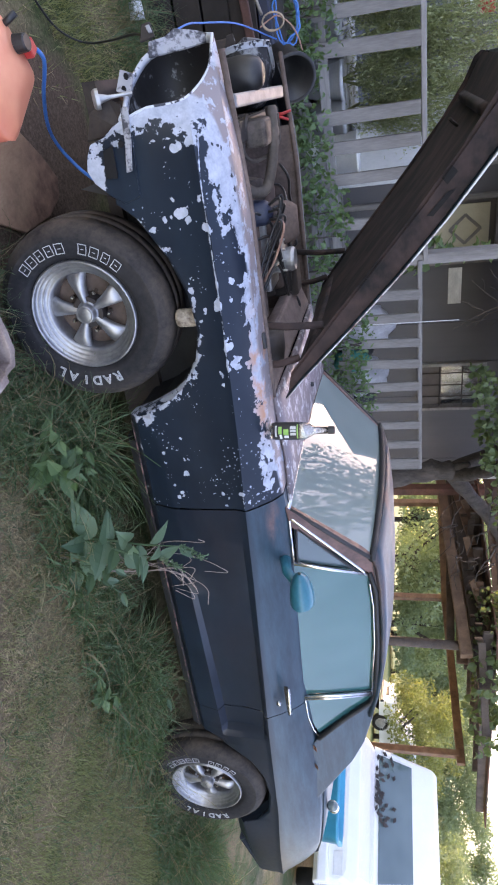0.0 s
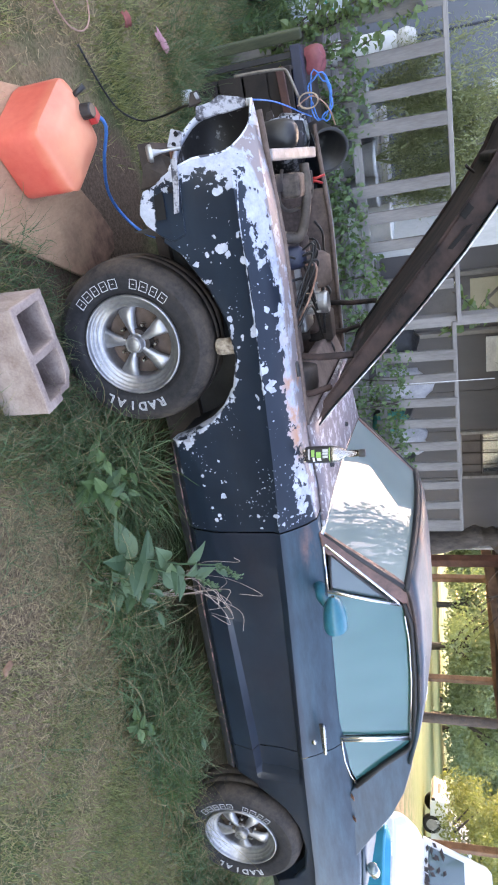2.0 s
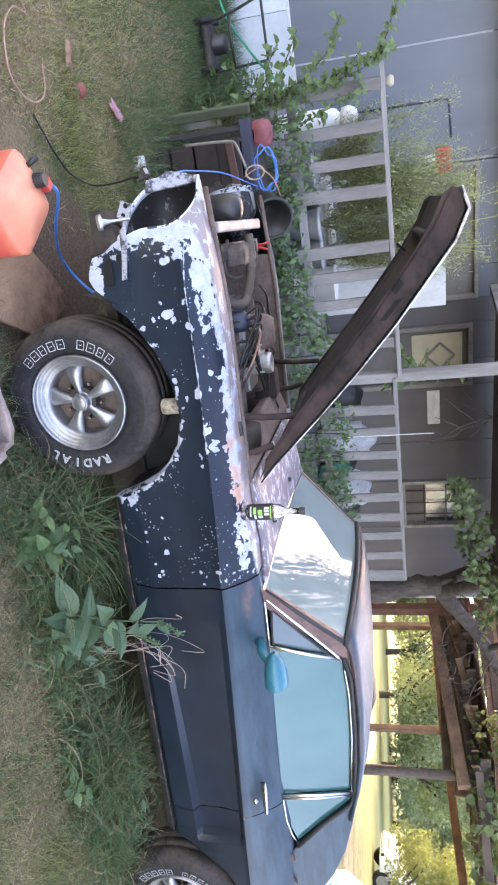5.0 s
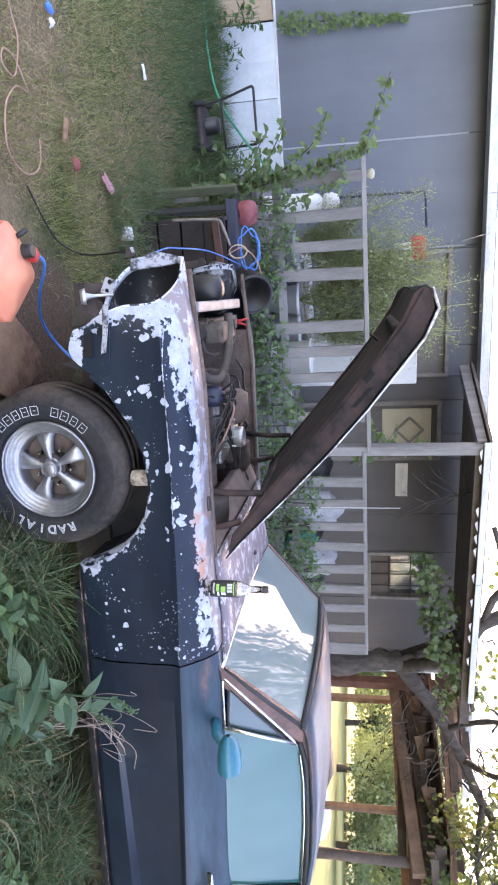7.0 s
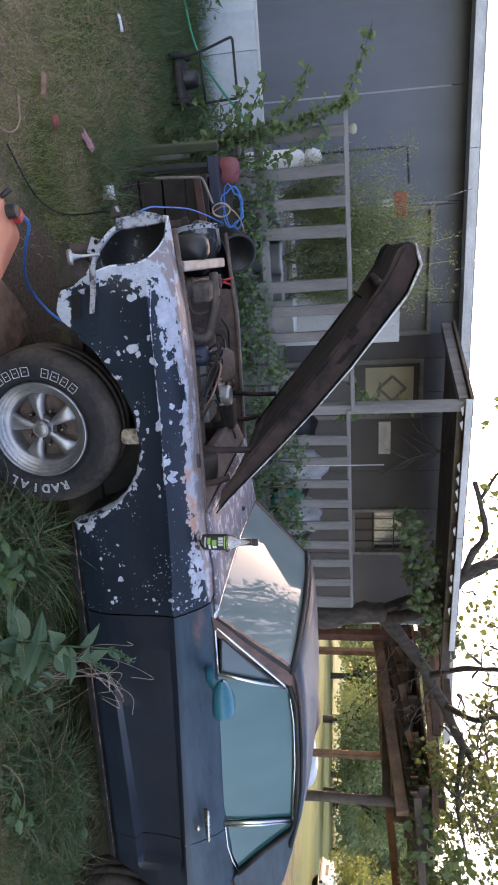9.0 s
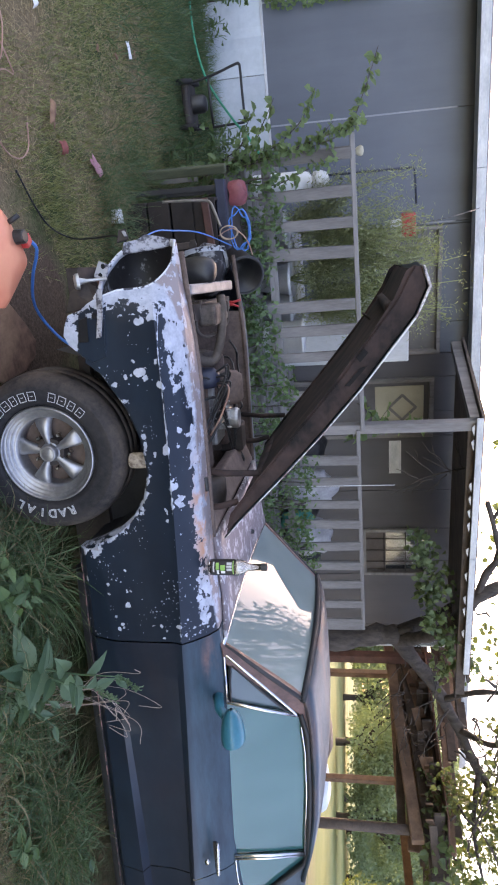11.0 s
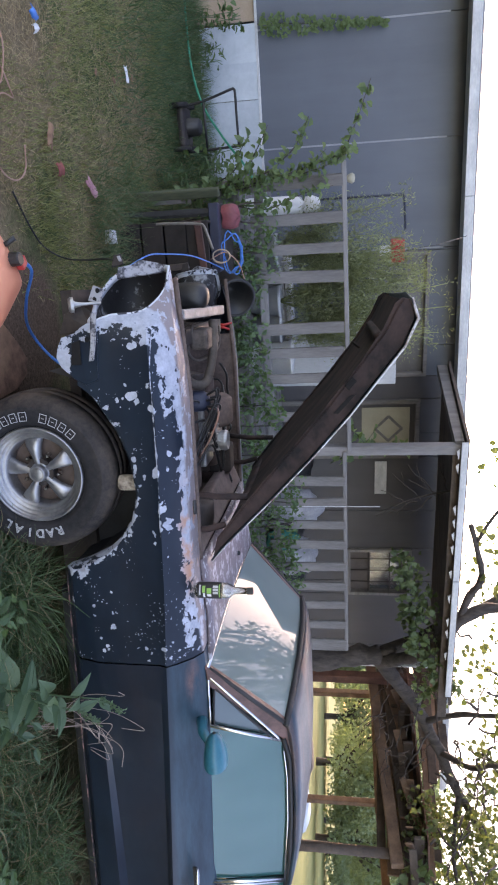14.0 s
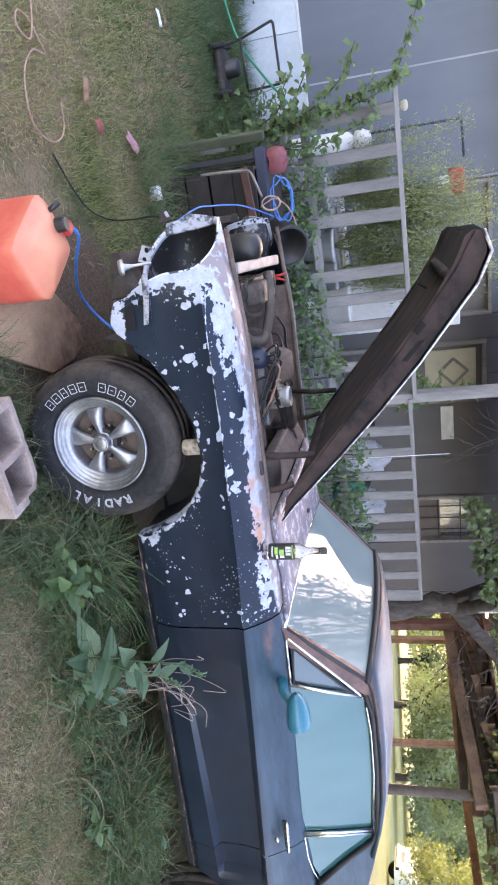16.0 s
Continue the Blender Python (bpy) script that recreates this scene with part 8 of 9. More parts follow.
    # unseen limbs and leaves over the porch, added to mottle that reflection
    limb([(4.9, 4.52, 2.0), (4.75, 4.9, 2.8), (4.3, 5.3, 3.9), (3.0, 5.8, 5.2), (1.2, 6.0, 6.1), (-0.6, 6.0, 6.6)], 0.1, 0.03)
    limb([(3.0, 5.8, 5.2), (2.4, 5.0, 5.7), (1.4, 4.4, 6.0)], 0.05, 0.02, "branch")
    limb([(1.2, 6.0, 6.1), (0.6, 6.8, 6.9), (0.2, 7.4, 7.4)], 0.04, 0.015, "branch")
    for k in range(120):
        q = lv.r.random()
        c = Vector((lerp(4.2, -1.2, q), lerp(5.2, 6.0, q), lerp(4.4, 6.7, min(1, q * 1.25)))) + Vector((lv.r.gauss(0, 0.5), lv.r.gauss(0, 0.8), lv.r.gauss(0.1, 0.4)))
        if c.z < 4.2:
            continue
        lv.cloud(c, (0.32, 0.32, 0.24), 11, 0.11, 0.09)
    lv.ob("crown", M_AUTUMN, t, "yellow-green backlit leaves")
    vn = Leaves(9)
    for k in range(50):
        s = vn.r.random()
        w = 0.35 + 0.65 * min(1, s * 2)
        vn.cloud((lerp(2.7, 4.75, s), 3.55 + vn.r.uniform(-0.15, 0.15), lerp(2.22, 2.72, s ** 0.8) + vn.r.uniform(-0.2, 0.2) * w), (0.17, 0.17, 0.12), 10, 0.08, 0.07)
    for k in range(36):
        vn.cloud((vn.r.uniform(6.9, 8.7), vn.r.uniform(2.6, 3.4), vn.r.uniform(2.4, 3.0)), (0.25, 0.25, 0.16), 11, 0.12, 0.11)
    vn.ob("climbing_vine", leaf_mat("dusty_vine_leaf", (0.045, 0.075, 0.035), (0.13, 0.18, 0.075), 0.6, 0.3), t, "broad green vine leaves hanging from the limbs")


yard_tree()


# ---- tarped loads beyond the carport ----
def tarped(x, y, L, W, H, mat, label):
    bm = B()
    rows = []
    for i in range(19):
        s = i / 18
        end = min(1.0, 4.5 * s, 4.5 * (1 - s)) ** 0.5
        rows.append([((s - 0.5) * L + 0.03 * math.sin(j * 2.2 + i), -math.cos(math.pi * j / 14) * W / 2 * (0.6 + 0.4 * end), max(0.0, (math.sin(math.pi * j / 14) ** 0.55) * H * (0.35 + 0.65 * end) + 0.03 * noise.noise(Vector((i * 0.7, j * 0.8, x))))) for j in range(15)])
    sheet(bm, rows)
    bmesh.ops.recalc_face_normals(bm, faces=bm.faces)
    solo("covered_load", bm, mat, pose(x, y, 0, 0, 0, 20), label, "tarp", smooth=True)


tarped(12.3, 9.6, 3.0, 1.3, 0.78, plain("brown_canvas_cover", (0.045, 0.03, 0.022), (0.12, 0.08, 0.05), 2, 0.85, 0, 0.3), "dark brown canvas cover over a low load beyond the carport")
tarped(14.6, 9.8, 1.7, 1.3, 0.64, plain("pale_blue_tarp", (0.45, 0.53, 0.58), (0.62, 0.68, 0.72), 3, 0.5, 0, 0.3), "pale blue tarp over a low load beyond the carport")


# ---- distant trees across the field ----
def far_tree(m, h, spread, seed, label, mat=M_FARTREE, trunk=0.25, L=0.17, n=130):
    t = thing("tree", m, label, "tree", "trees across the field")
    rnd = random.Random(seed)
    bm = B()
    tube(bm, [(0, 0, -0.4), (0.05, 0.03, h * 0.12), (0.0, 0.1, h * 0.3), (0.1, 0, h * 0.6)], [trunk, trunk * 0.8, trunk * 0.6, trunk * 0.25], 8)
    part("trunk", bm, M_BARK, t, "", True)
    for k in range(5):
        a = k * 1.3 + rnd.random()
        bm = B()
        z0 = h * rnd.uniform(0.12, 0.3)
        tube(bm, [(0, 0, z0), (spread * 0.3 * math.cos(a), spread * 0.3 * math.sin(a), z0 + h * 0.15), (spread * 0.6 * math.cos(a), spread * 0.6 * math.sin(a), z0 + h * 0.34)], [trunk * 0.5, trunk * 0.35, trunk * 0.15], 6)
        part("limb", bm, M_BARK, t, "", True)
    lv = Leaves(seed)
    for k in range(110):
        a, q = rnd.uniform(0, math.tau), math.sqrt(rnd.random())
        z = rnd.uniform(0.2, 1.0)
        w = spread * (1.05 - 0.75 * abs(z - 0.5) ** 1.2)
        lv.cloud((w * q * math.cos(a), w * q * math.sin(a), h * z), (spread * 0.24, spread * 0.24, h * 0.09), n, L, L * 0.85)
    lv.ob("crown", mat, t)
    return t


first = [far_tree(pose(30.8, 25.1, -0.3), 7.0, 4.2, 61, "spreading green tree with a forked trunk in the field"), far_tree(pose(33.0, 22.0, -0.35), 6.5, 3.8, 62, "rounded green tree standing in the field")]
gold = far_tree(pose(25.5, 11.2, -0.1), 3.4, 2.3, 63, "low golden green tree beside the parked truck", leaf_mat("golden_leaf", (0.11, 0.14, 0.05), (0.23, 0.25, 0.09), 0.6, 0.3), 0.12, 0.10, 90)
rnd = random.Random(77)
for k in range(26):
    ang = radians(lerp(-4, 62, k / 25) + rnd.uniform(-1, 1))
    d = rnd.uniform(60, 78)
    s = rnd.uniform(0.85, 1.3)
    copy_thing(first[k % 2], Matrix.Translation((d * math.cos(ang), d * math.sin(ang), -0.5)) @ Matrix.Rotation(k * 1.1, 4, "Z") @ Matrix.Diagonal((s, s, s * rnd.uniform(0.85, 1.1), 1)))
for x, y in ((22.0, 4.5), (26.0, 2.5), (18.5, 3.6)):
    copy_thing(first[0], Matrix.Translation((x, y, -0.1)) @ Matrix.Diagonal((0.45, 0.45, 0.4, 1)))


# tall tree standing behind the house, mirrored in the windshield
def back_tree():
    t = thing("tree", pose(0.0, 15.5, 0), "tall leaning sparse tree standing behind the house", "tree")
    bm = B()
    tube(bm, arc([(-8.2, 0, -0.1), (-7.9, 0, 4.0), (-7.2, 0.1, 7.0), (-4.6, 0.1, 9.6), (-1.2, 0, 12.0), (1.4, 0, 15.5)], 6), [0.4 * (1 - 0.028 * i) for i in range(31)], 10)
    part("trunk", bm, M_BARK, t, "", True)
    rnd = random.Random(9)
    lv = Leaves(91)
    for k in range(24):
        a, z0 = rnd.uniform(0, math.tau), rnd.uniform(8.5, 13.5)
        end = Vector((4.2 * math.cos(a), 3.4 * math.sin(a), z0 + rnd.uniform(1.0, 4.0)))
        g = (z0 - 8.5) / 5.0
        c = wander(rnd, (lerp(-4.6, -0.8, g), 0.1, lerp(9.6, 12.3, g)), end, 8, 0.4)
        bm = B()
        tube(bm, c, [0.12 * (1 - 0.11 * i) for i in range(9)], 6)
        part("limb", bm, M_BARK, t, "", True)
        for q in c[2:]:
            for _ in range(4):
                lv.cloud(q + Vector((rnd.gauss(0, 0.7), rnd.gauss(0, 0.7), rnd.gauss(0.1, 0.5))), (0.5, 0.5, 0.4), 9, 0.2, 0.16)
    lv.ob("crown", M_AUTUMN, t)


back_tree()

# ---- porch plants ----
def porch_plants():
    rnd = random.Random(15)

    def climber(name, label, ways, L, W, step, mat):
        t = thing(name, ID, label, "vine")
        lv = Leaves(len(ways) * 3 + 1)
        for pts, r in ways:
            c = arc(pts, 8)
            bm = B()
            tube(bm, c, [lerp(r, r * 0.3, k / (len(c) - 1)) for k in range(len(c))], 6)
            part("stem", bm, M_BARK, t, "", True)
            acc = 0
            for a, b in zip(c, c[1:]):
                acc += (b - a).length
                while acc > step:
                    acc -= step
                    for _ in range(2):
                        k = lv.r.uniform(0.7, 1.2)
                        lv.leaf(a + Vector((lv.r.uniform(-0.02, 0.02),) * 3), (lv.r.uniform(-1, 1), lv.r.uniform(-1, 0.4), lv.r.uniform(-0.7, 0.5)), (lv.r.uniform(-0.4, 0.4), -0.5, 1), L * k, W * k)
        lv.ob("foliage", mat, t)

    E_ = lambda x, z, y=3.28: (x, y, z)
    climber("climbing_vine", "leafy green shoots arching out from the porch corner", [
        ([E_(-0.95, 0.3), E_(-1.0, 0.9), E_(-1.1, 1.35), E_(-1.2, 1.62), E_(-1.42, 1.74), E_(-1.68, 1.84)], 0.009),
        ([E_(-0.95, 0.4), E_(-1.05, 0.95), E_(-1.2, 1.2), E_(-1.32, 1.3), E_(-1.46, 1.37)], 0.008),
        ([E_(-0.9, 0.4), E_(-1.05, 0.8), E_(-1.25, 0.95), E_(-1.42, 1.05)], 0.008),
        ([E_(-0.95, 0.7), E_(-1.02, 1.1), E_(-1.1, 1.35), E_(-1.22, 1.5)], 0.007),
        ([E_(-0.98, 0.5), E_(-1.1, 0.75), E_(-1.25, 0.82), E_(-1.35, 0.9)], 0.007),
        ([E_(-1.05, 1.3), E_(-1.1, 1.5), E_(-1.18, 1.66), E_(-1.2, 1.76)], 0.006),
        ([E_(-0.85, 0.7), E_(-0.8, 1.0), E_(-0.9, 1.3), E_(-0.95, 1.55)], 0.007)], 0.072, 0.052, 0.03, M_VINE)
    # leafy growth along the foot of the railing
    for i, (x0, x1, z0, z1, n, L) in enumerate(((-0.95, -0.3, 0.5, 1.08, 380, 0.06), (-0.35, 0.75, 0.45, 0.95, 620, 0.07), (0.75, 1.6, 0.4, 1.05, 520, 0.07), (1.55, 2.9, 0.45, 1.2, 900, 0.06), (2.8, 4.0, 0.4, 1.05, 520, 0.07))):
        lv = Leaves(200 + i)
        t = thing("shrub", ID, "tangled green shrub growing along the porch railing", "shrub", "shrubs along the porch")
        for _ in range(n // 4):
            x, z = lv.r.uniform(x0, x1), lerp(z0, z1, lv.r.random() ** 0.8)
            lv.cloud((x, 3.16 + lv.r.uniform(-0.14, 0.14), z), (0.1, 0.1, 0.08), 6, L * 0.75, L * 0.5)
        lv.ob("foliage", M_DEEPLEAF, t)
        for k in range(5):
            bm = B()
            x = lerp(x0, x1, (k + 0.5) / 5)
            tube(bm, wander(rnd, (x, 3.15, 0.0), (x + rnd.uniform(-0.2, 0.2), 3.18, z1 - 0.1), 6, 0.05), 0.007, 5)
            part("stem", bm, M_BARK, t, "", True)
    # fine-leaved bush in pots behind the railing
    for i, (x, y, z, rx, rz, n) in enumerate(((-0.42, 3.72, 1.65, 0.42, 0.62, 4200), (0.05, 3.78, 1.65, 0.42, 0.66, 4600), (0.32, 3.8, 1.65, 0.32, 0.55, 2600), (-0.2, 4.0, 2.0, 0.45, 0.4, 1800), (0.3, 3.86, 1.95, 0.4, 0.72, 1500))):
        lv = Leaves(300 + i)
        t = thing("potted_bush", ID, "fine-leaved olive bush growing in a pot on the porch", "bush", "potted bushes on the porch")
        bm = B()
        lathe(bm, [(0.0, 0.0), (0.1, 0.0), (0.14, 0.26), (0.15, 0.26), (0.15, 0.29), (0.13, 0.29), (0.1, 0.04), (0.0, 0.04)], 20, "z", Matrix.Translation((x, y, DECK_Z)))
        part("pot", bm, M_POT, t, "", True)
        for k in range(16):
            a = lv.r.uniform(0, math.tau)
            tip = Vector((x + rx * math.cos(a) * lv.r.uniform(0.3, 1), y + 0.2 * math.sin(a), z + rz * lv.r.uniform(-0.3, 1)))
            c = wander(rnd, (x, y, DECK_Z + 0.25), tip, 7, 0.05)
            bm = B()
            tube(bm, c, 0.004, 4)
            part("stem", bm, M_SHRUB, t, "", True)
            for q in c[2:]:
                for _ in range(n // 60):
                    p = q + Vector((lv.r.gauss(0, 0.06), lv.r.gauss(0, 0.05), lv.r.gauss(0, 0.06)))
                    lv.leaf(p, (lv.r.uniform(-1, 1), lv.r.uniform(-1, 1), lv.r.uniform(-0.6, 0.9)), (0, 0, 1), lv.r.uniform(0.03, 0.065), 0.010)
        lv.ob("foliage", M_SHRUB, t)
    # broad leaves in front of the door
    climber("climbing_vine", "broad-leaved vine hanging before the house door", [
        ([E_(1.5, 1.55, 3.45), E_(1.62, 1.9, 3.9), E_(1.72, 2.15, 4.2), E_(1.9, 2.3, 4.4)], 0.007), ([E_(1.5, 1.5, 3.5), E_(1.55, 1.75, 3.7), E_(1.4, 1.95, 3.9)], 0.006), ([E_(1.2, 1.62, 3.5), E_(1.35, 1.75, 3.6), E_(1.5, 1.86, 3.6)], 0.006)], 0.12, 0.09, 0.08, M_VINE)
    # ivy strip on the siding and weeds along the skirting
    lv = Leaves(401)
    t = thing("ivy", ID, "narrow strip of ivy climbing the siding", "ivy")
    for k in range(300):
        z = 0.75 + 1.4 * lv.r.random() ** 1.2
        w = 0.11 * (1 - (z - 0.75) / 1.6)
        lv.leaf((-2.58 + (z - 0.75) * 0.06 + lv.r.uniform(-w, w), WALL_Y - 0.03 - lv.r.random() * 0.05, z), (lv.r.uniform(-1, 1), -0.3, lv.r.uniform(-1, 0.4)), (0, -1, 0.3), 0.05, 0.045)
    lv.ob("foliage", M_VINE, t)
    bm = B()
    tube(bm, [(-2.62, WALL_Y - 0.012, 0.0), (-2.6, WALL_Y - 0.012, 0.9), (-2.5, WALL_Y - 0.012, 2.1)], 0.006, 5)
    part("stem", bm, M_BARK, t)
    for i, (x, y, n, h) in enumerate(((-2.62, 5.95, 60, 0.55), (-2.3, 6.0, 30, 0.3), (-1.2, 5.6, 50, 0.5), (-1.1, 3.7, 60, 0.6))):
        lv = Leaves(410 + i)
        t = thing("weed_clump", at(x, y), "clump of green weeds at the foot of the wall", "weeds")
        for k in range(n):
            lv.leaf((lv.r.gauss(0, 0.1), lv.r.gauss(0, 0.08), lv.r.uniform(0, h)), (lv.r.uniform(-1, 1), lv.r.uniform(-1, 0.3), lv.r.uniform(-0.2, 0.8)), (0, 0, 1), 0.09, 0.06)
        lv.ob("foliage", M_DEEPLEAF, t)
        for k in range(4):
            bm = B()
            tube(bm, wander(rnd, (rnd.uniform(-0.06, 0.06), 0, 0), (rnd.uniform(-0.14, 0.14), 0, h), 4, 0.03), 0.004, 5)
            part("stem", bm, M_WEED, t)


porch_plants()


# ---- broad weeds beside the car ----
def weed(x, y, h, L, n, seed, label, stems=3, mat=M_WEED, lean=(0.0, -0.05), spike=False):
    t = thing("weed", at(x, y), label, "weed")
    lv = Leaves(seed)
    r = lv.r
    for k in range(stems):
        top = Vector((lean[0] + r.uniform(-0.1, 0.1), lean[1] + r.uniform(-0.08, 0.06), h * r.uniform(0.7, 1.0) if k else h))
        c = arc([(0, 0, 0), top * 0.35 + Vector((r.uniform(-0.03, 0.03), 0, 0)), top * 0.7, top], 4)
        bm = B()
        tube(bm, c, [lerp(0.006, 0.003, i / (len(c) - 1)) for i in range(len(c))], 6)
        part("stem", bm, mat, t, "", True)
        for j in range(n):
            f = lerp(0.3, 1.0, j / (n - 1))
            a = j * 2.4 + k * 1.3 + r.uniform(-0.3, 0.3)
            q = Vector(c[min(len(c) - 1, int(f * (len(c) - 1)))])
            k2 = lerp(1.15, 0.5, f ** 1.5) * r.uniform(0.85, 1.1)
            d = Vector((math.cos(a), math.sin(a) - 0.45, lerp(-0.25, 0.7, f) + r.uniform(-0.2, 0.2)))
            lv.broad(q, d, (r.uniform(-0.8, 0.1), r.uniform(-1.2, -0.4), 0.6), L * k2, L * 0.44 * k2, r.uniform(0.05, 0.35))
        if spike:
            tip = c[-1]
            for i in range(90):
                g = r.random()
                lv.leaf(tip + Vector((0.07 * g, 0, 0.09 * g)) + Vector((r.gauss(0, 0.005), r.gauss(0, 0.005), r.gauss(0, 0.005))), (r.uniform(-1, 1), r.uniform(-1, 1), 1), (0, -1, 0), 0.014, 0.008)
    lv.ob("leaves", mat, t)


weed(0.87, -0.35, 0.60, 0.19, 9, 51, "tall pale broad-leaved weed growing against the car door", 2, lean=(0.02, -0.04), spike=True)
weed(0.95, -0.36, 0.32, 0.13, 6, 52, "broad-leaved weed leaning out of the long grass", 2)
weed(2.09, -0.36, 0.22, 0.13, 6, 53, "small pale broad-leaved weed in the long grass", 1)
weed(0.44, -0.26, 0.24, 0.15, 8, 54, "low broad-leaved weed behind the front wheel", 3, M_DEEPLEAF)
weed(0.56, -0.24, 0.26, 0.12, 6, 55, "low broad-leaved weed behind the front wheel", 2, M_DEEPLEAF)
weed(1.72, -0.58, 0.16, 0.10, 6, 57, "small dark weed at the edge of the long grass", 2, M_DEEPLEAF)
# dry stalks beside the door weed
bm = B()
rnd = random.Random(21)
for k in range(11):
    a = Vector((0.93 + rnd.uniform(-0.05, 0.25), -0.33 + rnd.uniform(-0.03, 0.03), rnd.uniform(0.42, 0.56)))
    b = a + Vector((rnd.uniform(-0.06, 0.18), -0.02, rnd.uniform(0.06, 0.2)))
    e = b + Vector((rnd.uniform(-0.14, 0.12), rnd.uniform(-0.03, 0.02), rnd.uniform(-0.14, 0.03)))
    tube(bm, arc([(0.96 + rnd.uniform(-0.05, 0.1), -0.38, 0.0), (0.97 + rnd.uniform(-0.04, 0.1), -0.36, 0.28), a, b, e], 6), rnd.uniform(0.0011, 0.0018), 4)
solo("dry_stalks", bm, plain("pale_dry_stem", (0.24, 0.17, 0.14), (0.42, 0.34, 0.29), 9, 0.85), ID, "dry curled stalks beside the door weed", "stalks", kind="stuff", smooth=True)


# ---- grass ----
def car_uv(x, y):
    c, s = math.cos(radians(-9.6)), math.sin(radians(-9.6))
    return x * c + y * s, -x * s + y * c


def grasses():
    tall = Leaves(501)
    dry = Leaves(502)
    r = tall.r

    def car_xy(u, v):
        c, s = math.cos(radians(-9.6)), math.sin(radians(-9.6))
        return u * c - v * s, u * s + v * c

    n = 0
    while n < 13500:
        u = r.uniform(0.24, 4.6)
        v = -abs(r.gauss(0, 0.2)) + 0.1
        x, y = car_xy(u, v)
        edge = -0.36 - 0.16 * noise.noise(Vector((x * 2.3, 3.0, 0))) + (0.05 if u > 1.5 else 0)
        if v < edge or noise.noise(Vector((x * 6.1, y * 6.1, 0))) < r.uniform(-0.55, 0.2):
            continue
        k = max(0.4, 1.0 + v * 1.3) * (0.8 + 0.55 * noise.noise(Vector((x * 2.4, y * 2.4, 4))))
        L = r.uniform(0.12, 0.5) * k * (0.5 if 2.45 < u < 3.25 else 1.0)
        lv = dry if r.random() < 0.13 else tall
        t0 = r.uniform(0.1, 1.2)
        lv.strand((x, y, r.uniform(-0.01, 0.1) * k), L, r.uniform(0.0035, 0.009), t0, t0 + r.uniform(0.2, 2.2), 6)
        n += 1
    # long arching straw stems
    for _ in range(520):
        u, v = r.uniform(0.25, 3.4), -abs(r.gauss(0.06, 0.17)) + 0.05
        x, y = car_xy(u, v)
        t0 = r.uniform(0.1, 0.9)
        dry.strand((x, y, -0.01), r.uniform(0.25, 0.6), r.uniform(0.002, 0.0038), t0, t0 + r.uniform(0.6, 2.2), 7)
    # straggling blades on the trodden lawn beside the car
    for _ in range(15000):
        x, y = r.uniform(-0.7, 4.4), -0.35 - abs(r.gauss(0, 0.6))
        if noise.noise(Vector((x * 2.7, y * 2.7, 5.0))) < r.uniform(-0.35, 0.35):
            continue
        lv = dry if r.random() < 0.5 else tall
        t0 = r.uniform(0.3, 1.3)
        lv.strand((x, y, -0.01), r.uniform(0.05, 0.15), r.uniform(0.002, 0.0045), t0, t0 + r.uniform(0.2, 1.4), 3)
    # tufts round the block, the wheel and the board
    for cx, cy, m, h, sp in ((-0.34, -0.3, 260, 0.16, 0.07), (0.08, -0.25, 420, 0.2, 0.1), (-0.42, -0.12, 220, 0.17, 0.09), (0.02, -0.62, 300, 0.16, 0.12), (0.25, -0.5, 500, 0.2, 0.14), (-0.3, -0.1, 160, 0.18, 0.06), (-0.12, -0.12, 160, 0.16, 0.05), (-0.9, 2.1, 500, 0.3, 0.14), (-0.6, 2.1, 500, 0.34, 0.14), (-0.35, 2.0, 300, 0.3, 0.12), (-1.0, 2.6, 500, 0.3, 0.14), (0.3, -0.2, 500, 0.24, 0.1), (-0.2, 0.02, 50, 0.22, 0.05)):
        for _ in range(m):
            lv = dry if r.random() < 0.25 else tall
            t0 = r.uniform(0.1, 0.9)
            lv.strand((cx + r.gauss(0, sp), cy + r.gauss(0, sp), -0.01), r.uniform(0.4, 1.1) * h, r.uniform(0.0025, 0.005), t0, t0 + r.uniform(0.3, 1.8), 4)
    # long grass along the house and porch
    for _ in range(9000):
        x = r.uniform(-3.6, 3.8)
        y = r.gauss(5.75, 0.3) if x < -1.0 else r.gauss(2.9, 0.32)
        if y > 6.26 or (x > -1 and y > 3.3 and r.random() < 0.7):
            continue
        lv = dry if r.random() < 0.1 else tall
        lv.blade((x, y, -0.01), r.uniform(0, math.tau), r.uniform(0.1, 0.3), r.uniform(0.004, 0.008), r.uniform(0.2, 0.8))
    # clumps on the lawn in front of the mower
    for _ in range(5000):
        x, y = r.gauss(-1.6, 0.6), r.gauss(4.6, 0.6)
        tall.blade((x, y, -0.01), r.uniform(0, math.tau), r.uniform(0.06, 0.17), r.uniform(0.004, 0.007), r.uniform(0.2, 0.8), 2)
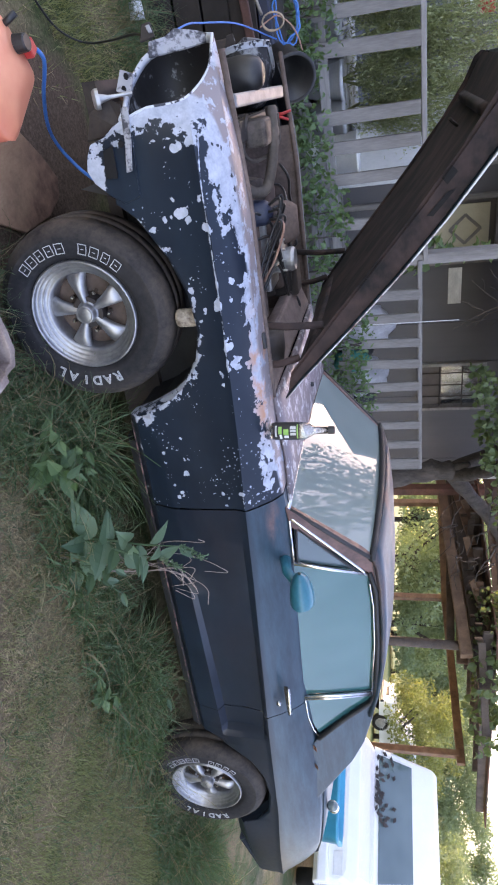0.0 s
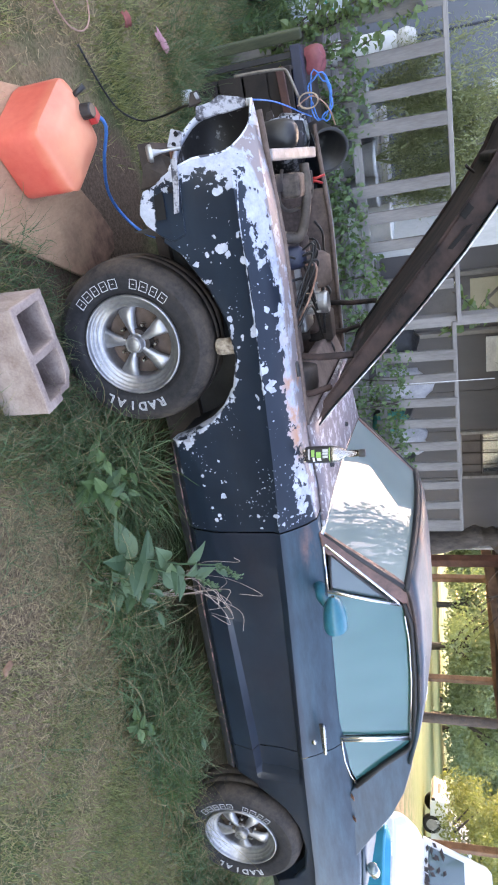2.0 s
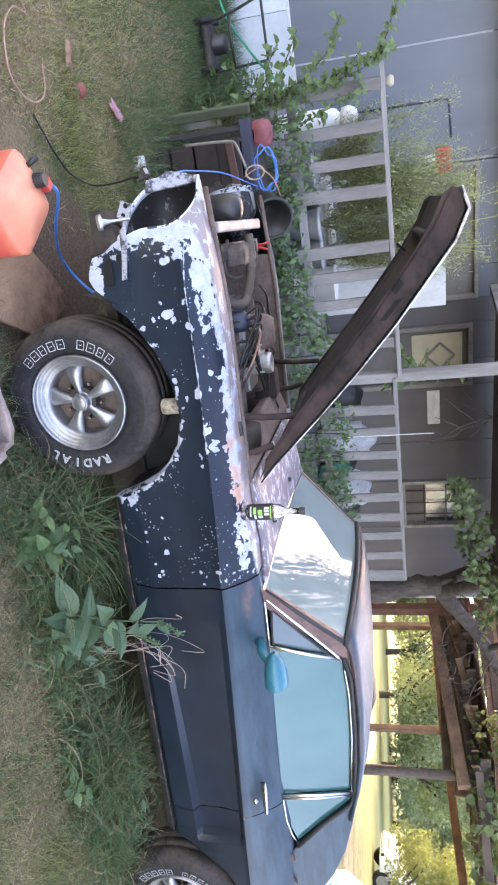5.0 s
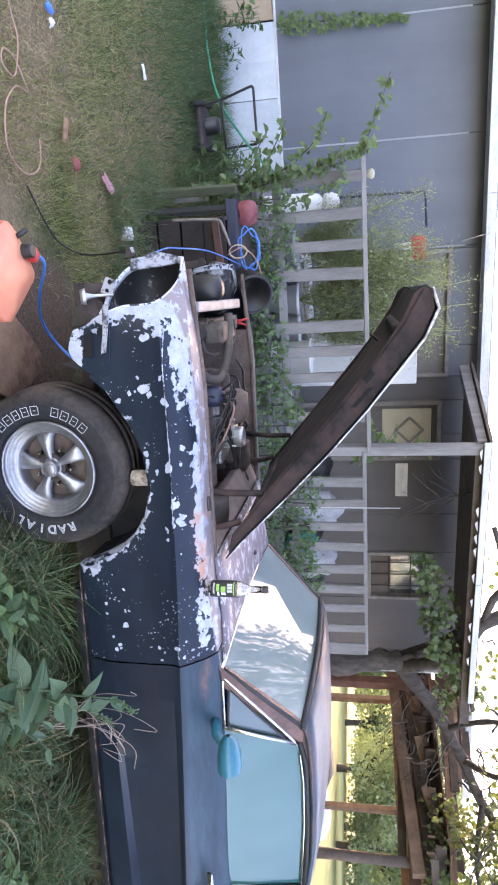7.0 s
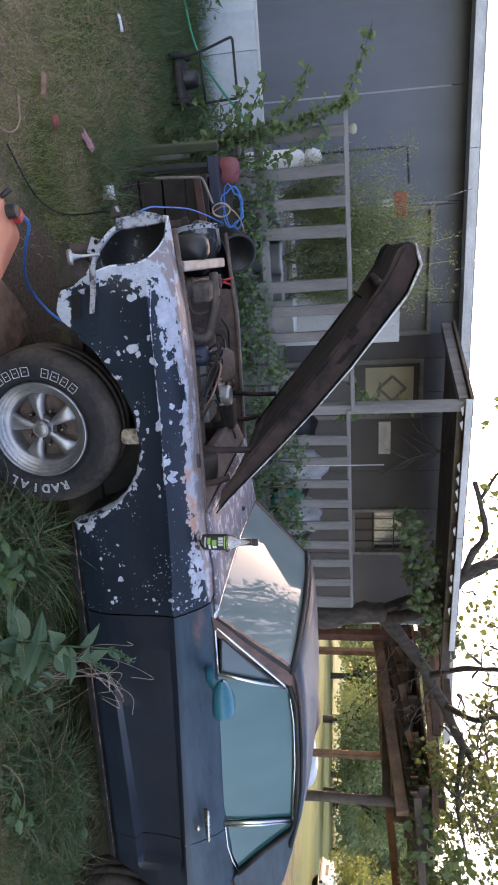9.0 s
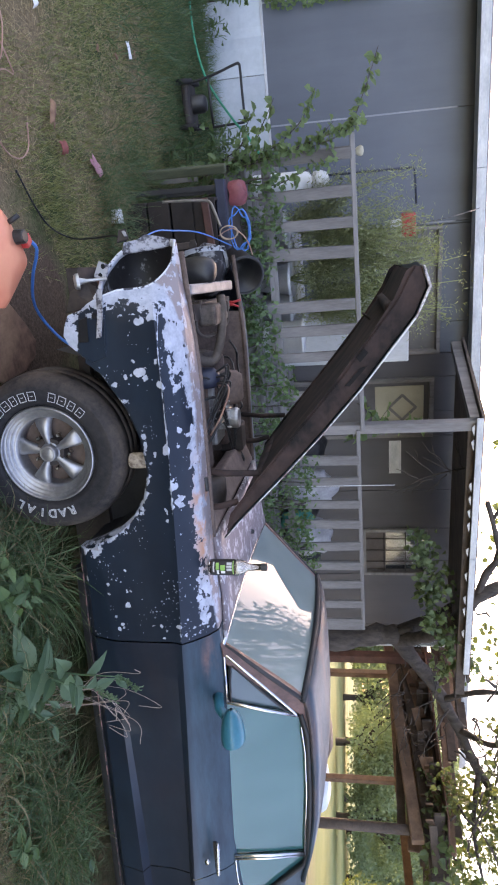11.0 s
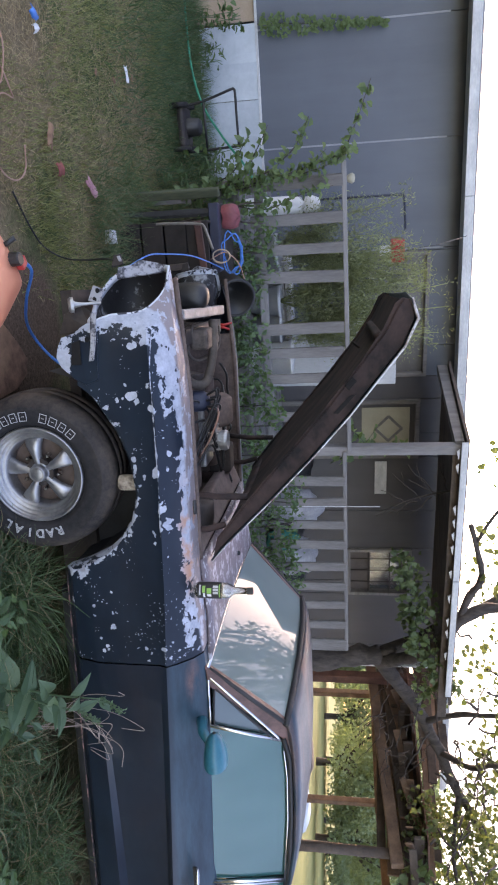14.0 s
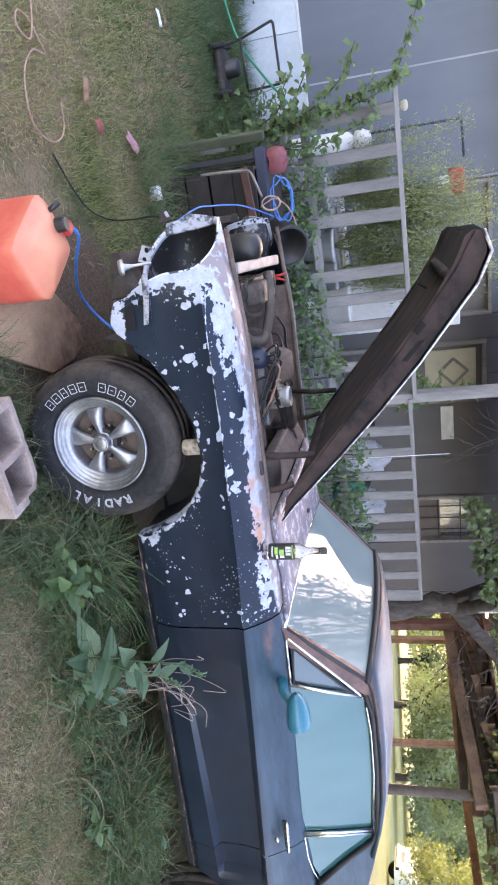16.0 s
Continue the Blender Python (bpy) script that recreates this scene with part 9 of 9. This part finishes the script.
    for _ in range(9000):
        x, y = r.uniform(-5.5, -0.9), r.uniform(2.6, 5.85) + 0.1 * r.random()
        if r.random() > 0.25 + 0.3 * (y - 2.6) or x > -1.0 + 0.35 * (2.8 - y) + 1.2:
            continue
        t0 = r.uniform(0.1, 0.9)
        tall.strand((x, y, -0.01), r.uniform(0.08, 0.2), r.uniform(0.006, 0.011), t0, t0 + r.uniform(0.2, 1.4), 3)
    tall.ob("long_grass", M_GRASS, None, "long green grass growing up round the car and porch", "grass", "stuff")
    dry.ob("dry_grass", M_STRAW, None, "dry straw blades among the long grass", "grass", "stuff")
    lawn = Leaves(503)
    thatch = Leaves(504)
    n = 0
    while n < 330000:
        if n % 2:
            x, y = r.gauss(-1.5, 1.5), r.uniform(-1.2, 5.9) if r.random() < 0.92 else r.gauss(-1.0, 1.2)
        else:
            x, y = r.gauss(1.9, 2.4), -0.25 - abs(r.gauss(0, 0.95))
        u, v = car_uv(x, y)
        if -0.7 < u < 3.8 and v > 0.0 and v < 1.6:
            n += 1
            continue
        n += 1
        green = noise.noise(Vector((x * 1.1, y * 1.1, 2.0))) + 0.45 * noise.noise(Vector((x * 4, y * 4, 7.0)))
        green += 0.14 if x > 1.1 else 0.0
        d = math.hypot(x + 0.4, y - 0.5)
        if y < -0.3:
            green -= 0.18 * math.exp(-((x - 0.6) / 0.75) ** 2 - ((y + 0.9) / 0.45) ** 2)
        if (d < 0.75 or math.hypot(x + 0.42, y - 0.85) < 0.42) and r.random() < 0.86:
            continue
        h = r.uniform(0.025, 0.075)
        lean = r.uniform(0, math.tau)
        wide = r.uniform(0.0035, 0.0068)
        if y < -0.3:
            h, wide = h * 0.62, wide * 0.72
        if r.random() < (0.5 if y < 0.3 else 0.4) + 0.9 * green:
            lawn.shard((x, y, -0.008), (math.cos(lean) * 0.5, math.sin(lean) * 0.5, 1), h, wide)
        else:
            thatch.shard((x, y, 0.0), (math.cos(lean), math.sin(lean), r.uniform(0.1, 0.6)), h, wide * 0.65)
    lawn.ob("lawn_grass", M_LAWN, None, "short patchy green lawn grass", "grass", "stuff")
    thatch.ob("lawn_thatch", M_THATCH, None, "dry straw thatch lying on the lawn", "grass", "stuff")


grasses()
